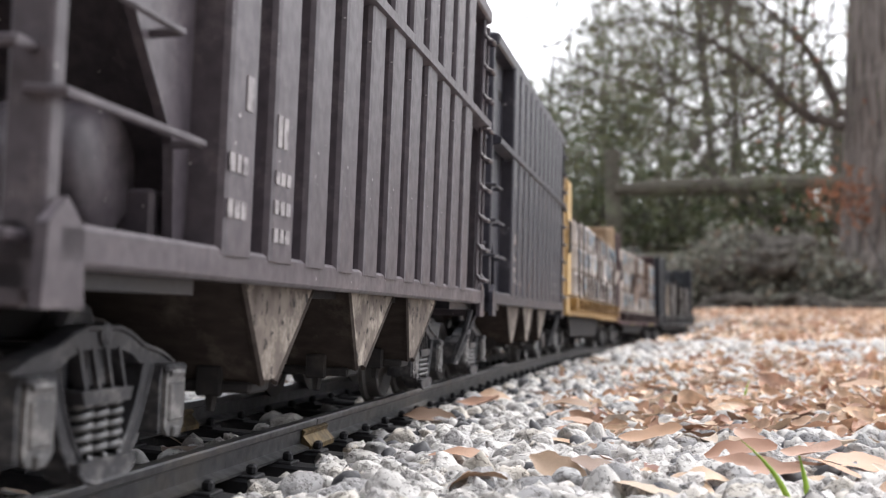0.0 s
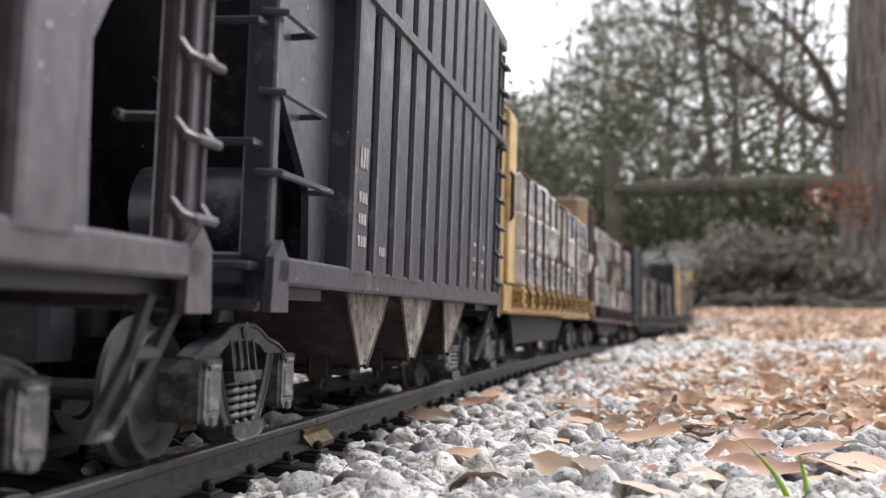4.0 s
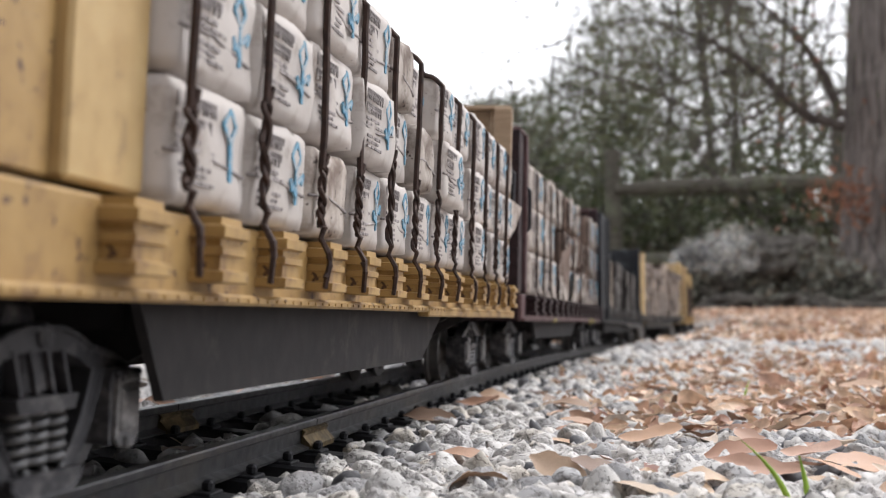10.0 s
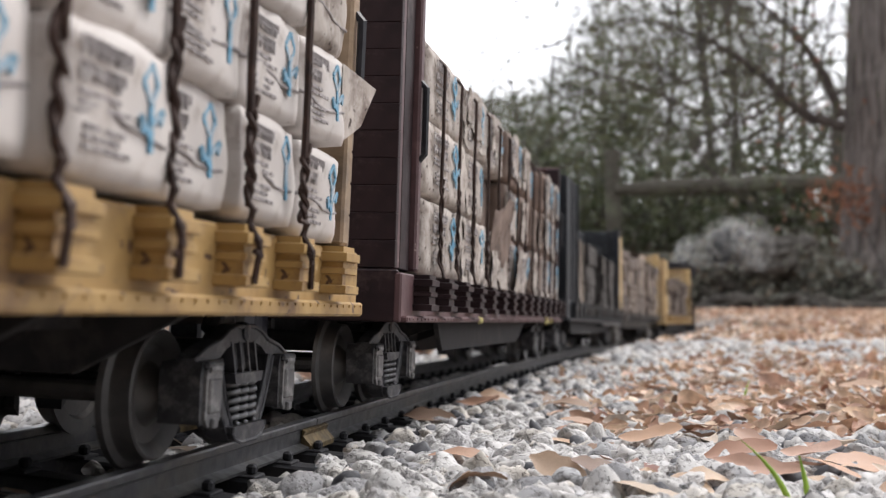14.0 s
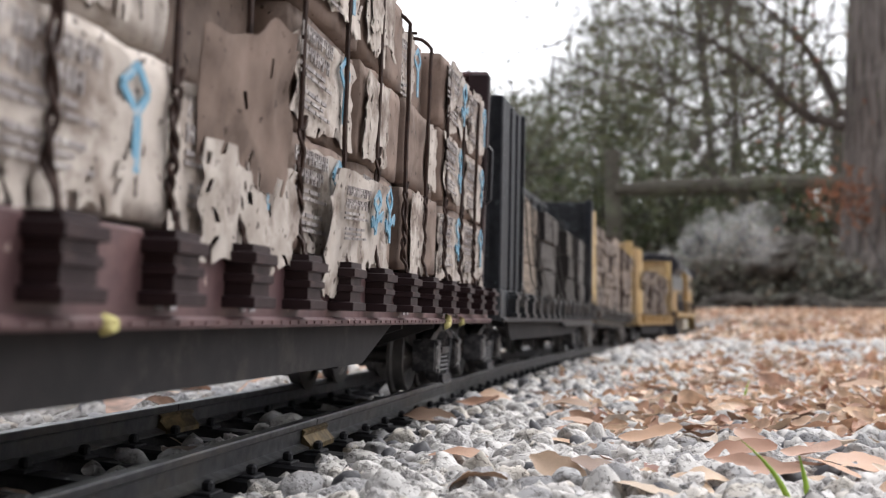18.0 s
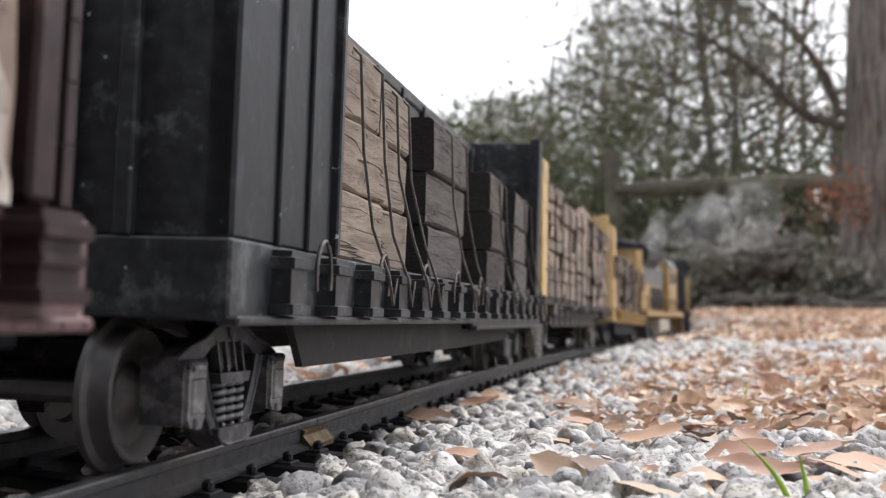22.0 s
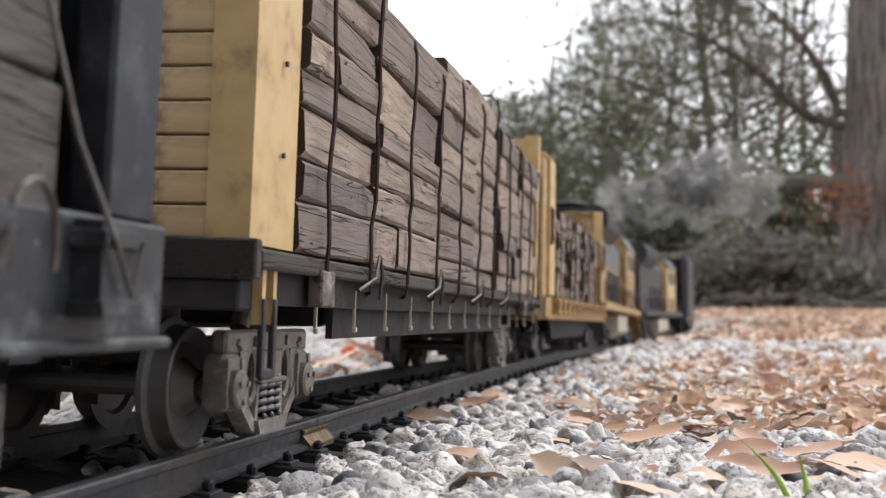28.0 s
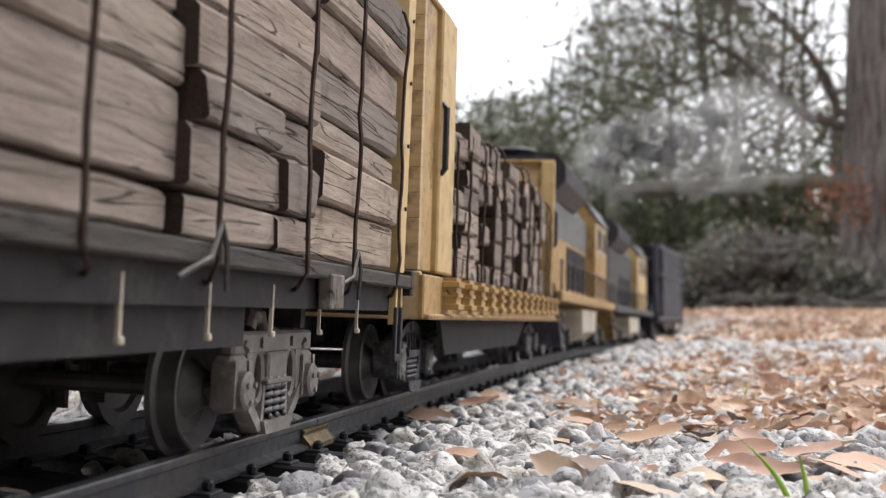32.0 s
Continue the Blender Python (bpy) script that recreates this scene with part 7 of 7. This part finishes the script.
for q in near_leaves:
    fallen(q[0], q[1], q[2] * 0.84, *q[3:])
for q in ((-0.100, 0.262, 0.024, 6, 10, 75, 3), (-0.076, 0.335, 0.020, -10, 6, 30, 5), (-0.085, 0.375, 0.018, 20, 8, 60, 6)):
    fallen(*q)
for k in range(300):
    y = 0.27 + 0.75 * nr.random() ** 1.3
    x = 0.04 + (0.02 + 0.39 * y) * nr.random()
    o, s = off_track(x, y)
    if o < 0.07 or nr.random() > density(o, y) * 1.1 + 0.08:
        continue
    fallen(x, y, 0.0150 * math.exp(nr.normal() * 0.25), nr.normal() * 14, nr.normal() * 16, nr.random() * 360, k, 0.006 + 0.003 * nr.random())

# two fresh blades of grass and two black stones near the camera
for (x, y, h, lean, turn) in ((0.0787, 0.262, 0.0225, -0.0110, 0.4), (0.0825, 0.262, 0.0185, -0.0015, -0.2), (0.160, 0.62, 0.02, 0.004, 0.3)):
    mb = MB()
    z0 = ground_z(x, y)
    vs, n = [], 8
    for i in range(n + 1):
        u = i / n
        w = 0.0008 * (1 - u ** 2.2) + 0.0001
        c = Vector((x + lean * u * u, y + 0.004 * u, z0 + h * u * (1 - 0.12 * u)))
        vs += [c + Vector((-w, 0.0004, 0)), c + Vector((0, -0.0005, 0)), c + Vector((w, 0.0004, 0))]
    fs = [(i * 3 + k, i * 3 + k + 1, i * 3 + k + 4, i * 3 + k + 3) for i in range(n) for k in range(2)]
    mb.add(vs, fs)
    tagged(part("grass_blade", mb, "grass", smooth=True), "fresh green grass blade among dry leaves", "grass")
for (x, y, r, k) in ((0.0630, 0.337, 0.0046, 1), (0.0280, 0.450, 0.0046, 2), (0.0965, 0.300, 0.0048, 3), (0.104, 0.351, 0.0040, 4), (0.0870, 0.372, 0.0036, 5), (-0.0152, 0.579, 0.0060, 6), (-0.0100, 0.556, 0.0050, 7), (-0.0050, 0.606, 0.0052, 8), (0.0720, 0.420, 0.0036, 9)):
    vs, fs = ico(2, 70 + k, 0.45)
    me = bpy.data.meshes.new("black_stone")
    me.from_pydata([tuple(v * r) for v in vs], [], [tuple(int(i) for i in f) for f in fs])
    me.materials.append(M["stone_dark"])
    ob = tagged(new("black_stone", me), "small jagged black stone among pale ballast", "stone", "black stones")
    ob.location = (x, y, ground_z(x, y) + r * 0.8)


# ---- background: rocks, fence, trees ----
def boulder(x, y, r, seed, sc=(1, 1, 0.8)):
    vs, fs = ico(5, seed, 0.45)
    off = Vector((seed * 3.1, 0, 0))
    P = []
    for v in vs:
        d = Vector(v)
        k = 1 + 0.16 * noise.noise(d * 3 + off) - 0.14 * abs(noise.noise(d * 6 + off)) + 0.08 * noise.noise(d * 13 + off) + 0.05 * noise.noise(d * 27 + off)
        P.append(tuple(d[i] * r * k * sc[i] for i in range(3)))
    me = bpy.data.meshes.new("boulder")
    me.from_pydata(P, [], [tuple(int(i) for i in f) for f in fs])
    me.shade_smooth()
    me.materials.append(M["rock"])
    ob = tagged(new("boulder", me), "rough grey lichen-covered boulder at the path's edge", "boulder", "boulders")
    ob.location = (x, y, ground_z(x, y) + r * sc[2] * 0.45)
    return ob


for q in ((1.30, 5.0, 0.27, 1, (1.2, 1, 0.95)), (1.62, 5.2, 0.19, 2, (1.3, 1, 0.9)), (1.10, 5.1, 0.15, 3), (1.48, 4.75, 0.10, 4, (1.5, 1, 0.7)), (1.20, 4.7, 0.09, 5, (1.6, 1, 0.6)), (1.80, 5.0, 0.09, 6, (1.4, 1, 0.8)),
          (1.70, 4.8, 0.07, 8, (1.8, 1, 0.5))):
    boulder(*q)
mb = MB()
mb.box(-0.14, 0.14, -0.12, 0.12, 0, 0.05, 0.008)
tagged(part("stone_slab", mb, "rock", m=pose(1.62, 4.55, ground_z(1.62, 4.55) - 0.012, 0, 2, 8)), "flat grey stone slab at the foot of the oak", "slab")


def fence():
    f = empty("rail_fence", "weathered split-rail wooden fence below the trees", "fence")
    for x, y, h in ((1.015, 6.9, 1.03), (2.37, 6.9, 1.16)):
        mb = MB()
        n = 10
        mb.tube([(x, y, 0.0), (x + 0.005, y, h * 0.5), (x, y, h - 0.01), (x, y, h)], [0.052, 0.050, 0.047, 0.04], n)
        part("fence_post", mb, "fence", f)
    for x0, x1, z0, z1 in ((1.02, 2.40, 0.785, 0.84), (1.02, 2.40, 0.36, 0.38)):
        mb = MB()
        pts = [(x0 + (x1 - x0) * i / 6, 6.86, z0 + (z1 - z0) * i / 6 + 0.004 * math.sin(i * 2)) for i in range(7)]
        mb.tube(pts, [0.030, 0.048, 0.05, 0.052, 0.05, 0.05, 0.04], 10)
        part("fence_rail", mb, "fence", f, smooth=True)
    return f


fence()


def limb_tube(mb, pts, r0, r1, n=8):
    k = len(pts)
    mb.tube(pts, [r0 + (r1 - r0) * i / (k - 1) for i in range(k)], n)


def grow(mb, p, d, length, r, depth, rng, tips, gravity=0.0, cap=None):
    """A crooked limb with side branches."""
    pts = [p]
    n = 5
    q = p.copy()
    dd = d.normalized()
    for i in range(n):
        dd = (dd + Vector((rng.gauss(0, 0.22), rng.gauss(0, 0.22), rng.gauss(0, 0.16) + gravity))).normalized()
        if cap and i > 0 and (q + dd * (length / n)).z > cap(q):
            break
        q = q + dd * (length / n)
        pts.append(q.copy())
        if depth <= 1:
            tips.append(q.copy())
    limb_tube(mb, pts, r, r * 0.5, 7 if depth > 1 else 5)
    if depth > 0:
        for i in range(min(2, len(pts) - 1), len(pts)):
            for _ in range(1 if depth > 1 else 2):
                side = Vector((rng.gauss(0, 1), rng.gauss(0, 1), rng.gauss(0.25, 0.7))).normalized()
                grow(mb, pts[i], (dd * 0.55 + side).normalized(), length * rng.uniform(0.5, 0.72), r * 0.45, depth - 1, rng, tips, gravity, cap)


def leaf_cloud(name, tips, count, spread, size, material, rng_seed, parent, label=""):
    g = np.random.default_rng(rng_seed)
    t = np.array([tuple(p) for p in tips])
    c = t[g.integers(0, len(t), count)] + g.normal(size=(count, 3)) * spread
    quad = (np.array([(-0.32, 0, 0.04), (0, -0.55, 0), (0.32, 0, 0.04), (0, 0.55, 0.0)]), np.array([(0, 1, 2, 3)]))
    me = scatter_mesh(name, [quad], c, rand_rot(count, g), size * np.exp(g.normal(size=count) * 0.3), material)
    return part(name, me, material, parent, label)


# the wood's skyline falls away to one side: height over distance against the bearing
SKY_X = [-0.06, 0.0117, 0.0677, 0.109, 0.128, 0.137]
SKY_Z = [0.165, 0.1835, 0.1957, 0.2161, 0.2736, 0.50]


def tree(label, base, lean, height, r, seed, count, leaf="leaf_oak", size=0.055, spread=0.16, limbs=5, crown_from=0.35, trunk="limb", reach=0.5, zmax=9.0):
    t = empty("oak_tree", label, "tree", "trees")
    rng = random.Random(seed)
    mb = MB()
    base = Vector(base)
    pts = []
    for i in range(8):
        u = i / 7
        pts.append(base + Vector((lean[0] * u + 0.04 * math.sin(u * 5 + seed), lean[1] * u, height * u)))
    mb.tube(pts, [r * (1.25 if i == 0 else 1) * (1 - 0.62 * i / 7) for i in range(8)], 12)
    part("trunk", mb, trunk, t, smooth=True)
    tips = []

    def roof(q):
        return min(zmax + 0.5 * abs(q.x - base.x), q.y * float(np.interp(q.x / q.y, SKY_X, SKY_Z)) - spread * 0.1)

    for k in range(limbs):
        u = crown_from + (1 - crown_from) * (k + 0.5) / limbs
        p = pts[0].lerp(pts[-1], u)
        a = 2.4 * k + rng.uniform(-0.5, 0.5)
        d = Vector((math.cos(a), math.sin(a) * 0.7, rng.uniform(0.15, 0.7)))
        lb = MB()
        grow(lb, p, d, height * reach * rng.uniform(0.6, 1.0) * (1.1 - 0.5 * u), r * 0.42, 2, rng, tips, 0.0, roof)
        part("limb", lb, "limb", t)
    tips = [q for q in tips if q.z < roof(q)]
    leaf_cloud("crown", tips, count, spread, size, leaf, seed, t, "small dark evergreen oak leaves")
    return t


def gz(x, y):
    return ground_z(x, y) - 0.03


mb = MB()
mb.box(1.557, 1.822, 4.90, 4.97, 0.020, 0.0945, 0.004)
tagged(part("edging_timber", mb, "fence"), "weathered grey-brown timber lying at the foot of the oak", "timber")
# the big oak beside the path, its trunk flaring at the foot
big = empty("oak_tree", "large old oak with furrowed grey bark", "tree", "trees")
mb = MB()
vs, fs, n = [], [], 168
bx, by = 2.125, 5.30
for j in range(60):
    z = -0.05 + j * 0.05
    fl = 0.20 * math.exp(-max(0, z) / 0.16)
    for i in range(n):
        a = 2 * math.pi * i / n
        rr = 0.285 - 0.018 * z + fl * (0.6 + 0.5 * math.sin(3 * a + 0.6)) + 0.010 * math.sin(9 * a + z * 3) + 0.012 * noise.noise(Vector((math.cos(a) * 3, math.sin(a) * 3, z * 2))) - 0.016 * max(0.0, 0.55 - 2.4 * abs(noise.noise(Vector((math.cos(a) * 8.5, math.sin(a) * 8.5, z * 2.6)))))
        vs.append((bx + 0.015 * z + rr * math.cos(a), by + rr * math.sin(a), z))
for j in range(59):
    for i in range(n):
        fs.append((j * n + i, j * n + (i + 1) % n, (j + 1) * n + (i + 1) % n, (j + 1) * n + i))
mb.add(vs, fs)
part("trunk", mb, "bark", big, "thick furrowed grey trunk", True)
tips = []
rngb = random.Random(8)
for (z, dx, dy, dz, ln, rr) in ((2.3, -1, 0.3, 0.4, 1.4, 0.07), (2.5, 0.8, 0.5, 0.5, 1.5, 0.07), (2.6, 0.1, -1, 0.5, 1.4, 0.07)):
    lb = MB()
    grow(lb, Vector((bx - 0.22, by, z)), Vector((dx, dy, dz)), ln, rr, 2, rngb, tips)
    part("limb", lb, "limb", big)
for line, r0, r1 in ((((1.796, 5.15, 0.882), (1.646, 5.15, 0.922), (1.520, 5.15, 1.015), (1.425, 5.15, 1.126), (1.317, 5.15, 1.203), (1.207, 5.15, 1.266), (1.044, 5.15, 1.326), (0.818, 5.15, 1.376)), 0.026, 0.006),
                     (((1.784, 5.15, 0.925), (1.708, 5.15, 1.126), (1.613, 5.15, 1.266), (1.520, 5.15, 1.361), (1.407, 5.15, 1.464)), 0.024, 0.008),
                     (((1.425, 5.15, 1.126), (1.269, 5.2, 1.138), (1.119, 5.25, 1.101), (0.993, 5.3, 1.113)), 0.012, 0.004),
                     (((1.520, 5.15, 1.015), (1.395, 5.2, 0.925), (1.269, 5.25, 0.900), (1.144, 5.3, 0.837)), 0.012, 0.004)):
    lb = MB()
    limb_tube(lb, [Vector(q) for q in line], r0, r1, 9)
    for q in line[1:]:
        for _ in range(2):
            grow(lb, Vector(q), Vector((rngb.gauss(-0.5, 0.7), rngb.gauss(0, 0.5), rngb.gauss(0.3, 0.7))), rngb.uniform(0.25, 0.55), 0.006, 1, rngb, tips)
    part("limb", lb, "limb", big)
leaf_cloud("crown", [q for q in tips if q.z > 1.0], 5200, 0.10, 0.020, "leaf_oak", 3, big)
leaf_cloud("russet_leaves", [Vector((1.72, 5.1, 0.58)), Vector((1.80, 5.1, 0.62)), Vector((1.66, 5.1, 0.55)), Vector((1.78, 5.05, 0.52)), Vector((1.84, 5.1, 0.50))], 330, 0.045, 0.024, "leaf_red", 4, big, "rusty orange oak leaves")
leaf_cloud("brown_leaves", [q for q in tips if q.x > 1.45], 420, 0.09, 0.020, "leaf_red", 5, big, "last brown leaves on the bare limbs")

tree("tall live oak with sparse dark evergreen crown", (2.24, 9.0, gz(2.24, 9)), (-0.42, 0.2), 4.2, 0.046, 11, 9000, limbs=9, crown_from=0.26, size=0.027)
tree("tall live oak with sparse dark evergreen crown", (2.50, 9.6, gz(2.50, 9.6)), (-0.20, 0.2), 4.4, 0.036, 12, 9000, limbs=9, crown_from=0.26, size=0.029)
for tx, ty, th, tz, ts, tn in ((0.35, 10.2, 2.0, 2.15, 31, 13000), (0.95, 10.8, 2.45, 2.6, 32, 13000), (1.55, 11.4, 2.8, 3.1, 33, 12000), (2.3, 11.8, 3.3, 4.2, 34, 8500), (3.2, 11.0, 4.2, 5.0, 35, 9500),
                               (-0.5, 11.0, 1.5, 1.7, 36, 12000), (-1.5, 11.5, 1.1, 1.2, 37, 8000), (4.6, 9.5, 4.2, 5.0, 38, 7000), (3.9, 12.5, 4.0, 5.0, 39, 8000)):
    tree("live oak with dense dark evergreen crown", (tx, ty, gz(tx, ty)), (0.12, 0.1), th, 0.040, ts, tn, limbs=9, crown_from=0.18, reach=0.5, zmax=tz, size=0.029, spread=0.13)


def bush(x, y, r, h, seed, count, leaf="leaf_bush", size=0.05):
    b = empty("bush", "dense dark green bush behind the fence", "bush", "bushes")
    rng = random.Random(seed)
    tips = []
    for k in range(7):
        mb = MB()
        a = rng.uniform(0, 6.28)
        d = Vector((math.cos(a) * 0.7, math.sin(a) * 0.7, rng.uniform(0.6, 1.4)))
        grow(mb, Vector((x + rng.uniform(-0.1, 0.1), y, gz(x, y))), d, h * rng.uniform(0.5, 0.8), 0.018, 1, rng, tips)
        part("stem", mb, "limb", b)
    leaf_cloud("foliage", tips, count, r * 0.22, size, leaf, seed, b)
    return b


k = 0
for x in np.arange(-1.6, 4.6, 0.5):
    bush(float(x) + 0.1 * math.sin(k * 7), 8.0 + 0.6 * math.sin(k * 2.3), 0.8, 1.32 + 0.22 * math.sin(k * 1.7), 50 + k, 5200, "leaf_bush" if k % 3 else "leaf_oak", 0.036)
    k += 1
for x in np.arange(0.9, 3.2, 0.42):
    bush(float(x), 7.2 + 0.1 * math.sin(k), 0.5, 0.55, 80 + k, 2600, "leaf_bush" if k % 2 else "leaf_brown", 0.032)
    k += 1
bush(1.95, 5.6, 0.35, 0.35, 99, 900, "leaf_bush", 0.03)
bush(1.72, 5.35, 0.3, 0.25, 98, 500, "leaf_red", 0.024)


# low shrubs clothe the boulders: fine grey-green leaves on their crowns, dead twigs between
def ground_cover(x, y, rx, ry, h, seed, count):
    b = empty("ground_shrub", "grey-green matted shrub growing over the boulders", "shrub", "shrubs")
    rng = random.Random(seed)
    tips = []
    for k in range(26):
        mb = MB()
        a, q = rng.uniform(0, 6.28), math.sqrt(rng.random())
        px_, py_ = x + rx * q * math.cos(a), y + ry * q * math.sin(a)
        zt = h * math.sqrt(max(0.05, 1 - q * q))
        grow(mb, Vector((px_, py_, gz(px_, py_) + zt * 0.55)), Vector((math.cos(a) * q, math.sin(a) * q, 0.8)), zt * 0.42, 0.006, 1, rng, tips)
        part("stem", mb, "limb", b)
    leaf_cloud("foliage", tips, count, 0.045, 0.019, "leaf_pale", seed, b)
    return b


ground_cover(1.30, 4.95, 0.30, 0.24, 0.36, 401, 5200)
ground_cover(1.60, 5.05, 0.24, 0.22, 0.28, 402, 3400)
ground_cover(1.12, 4.95, 0.14, 0.16, 0.22, 403, 1500)
for x in np.arange(-4, 9.5, 1.1):
    bush(float(x), 13.0 + math.sin(k), 1.8, (1.7 if x > 1.5 else 1.2), 120 + k, 2400, "leaf_oak", 0.085)
    k += 1


# unseen plain wall added behind the camera to keep sky light off near-facing sides
mb = MB()
mb.box(-7, 7, -2.6, -2.5, -0.1, 2.4)
tagged(part("wall_behind", mb, "fence"), "unseen plain board wall added to block light from behind the camera", "wall", "", "structure")

# a thin guy wire beside the oak, and a chunk of orange brick beyond the track
mb = MB()
mb.tube([(0.63, 2.85, ground_z(0.63, 2.85) + 0.014), (0.622, 2.4, ground_z(0.622, 2.4) + 0.012), (0.61, 2.0, ground_z(0.61, 2.0) + 0.012), (0.60, 1.66, ground_z(0.60, 1.66) + 0.008)], [0.004, 0.0055, 0.005, 0.004], 7)
tagged(part("fallen_stick", mb, "fence"), "straight grey stick lying among dry leaves", "stick")
mb = MB()
mb.tube([(1.70, 4.9, 0.57), (1.86, 4.88, 0.23), (1.97, 4.86, 0.02)], 0.0035, 6)
tagged(part("guy_wire", mb, "wire_grey"), "thin slanting grey wire staked beside the oak", "wire")
vs_, fs_ = ico(2, 91, 0.4, True)
me = bpy.data.meshes.new("brick_chunk")
me.from_pydata([tuple(v * 0.012) for v in vs_], [], [tuple(int(i) for i in f) for f in fs_])
me.materials.append(M["red"])
tagged(new("brick_chunk", me), "broken orange brick chunk on pale stones", "brick").location = (-0.086, 1.07, ground_z(-0.086, 1.07) + 0.009)

# ---- smoke over the leading locomotive ----
plume = empty("smoke_plume", "thin pale smoke drifting from the locomotive stack", "smoke")
PUFFS = []
for k in range(13):
    vs, fs = ico(4, 200 + k, 0.55)
    r = 0.011 + 0.0042 * k
    me = bpy.data.meshes.new("smoke_puff")
    me.from_pydata([tuple(v * r) for v in vs], [], [tuple(int(i) for i in f) for f in fs])
    me.shade_smooth()
    me.materials.append(M["smoke"])
    ob = part("smoke_puff", me, "smoke", plume)
    # the plume rises at first, then drifts away level to the side
    PUFFS.append((ob, Vector((0.011 * k + 0.0009 * k * k + 0.006 * math.sin(k * 2.1), 0.014 * k, 0.006 + 0.0105 * k - 0.0003 * k * k + 0.007 * math.sin(k * 1.7))), k))
    ob.location = PUFFS[-1][1]


# ---- everything that moves ----
def motions():
    steps = [0.5 * i for i in range(65)]
    for s0, ya, yb, things in TRAIN:
        poses = [(t, car_pose(s0 - rolled(t), ya, yb)) for t in steps]
        for th in things:
            if isinstance(th, tuple):
                walk(th[0], [(t, m @ Matrix.Translation(th[1])) for t, m in poses])
            else:
                walk(th, poses)
    fine_steps = [i / 6 for i in range(193)]
    turns = [(t, rolled(t) / WHEEL_R) for t in fine_steps]
    for w, y in SPIN:
        walk(w, [(t, Matrix.Translation((0, y, WHEEL_R)) @ Matrix.Rotation(a, 4, "X")) for t, a in turns])
    stack = [(t, Matrix.Translation(car_pose(LOCO_S - rolled(t), 0.115, E_L - 0.115) @ Vector((0, 0.23, 0.157)))) for t in steps]
    walk(plume, stack)
    for ob, p, k in PUFFS:
        walk(ob, [(t, Matrix.Translation(p + Vector((0.012 * math.sin(t * 0.9 + k), 0.0, 0.006 * math.sin(t * 1.3 + 2 * k)))) @ Euler((0.1 * t, 0.07 * t * (1 + k % 3), 0.12 * t + k)).to_matrix().to_4x4()) for t in [2.0 * i for i in range(17)]])


motions()
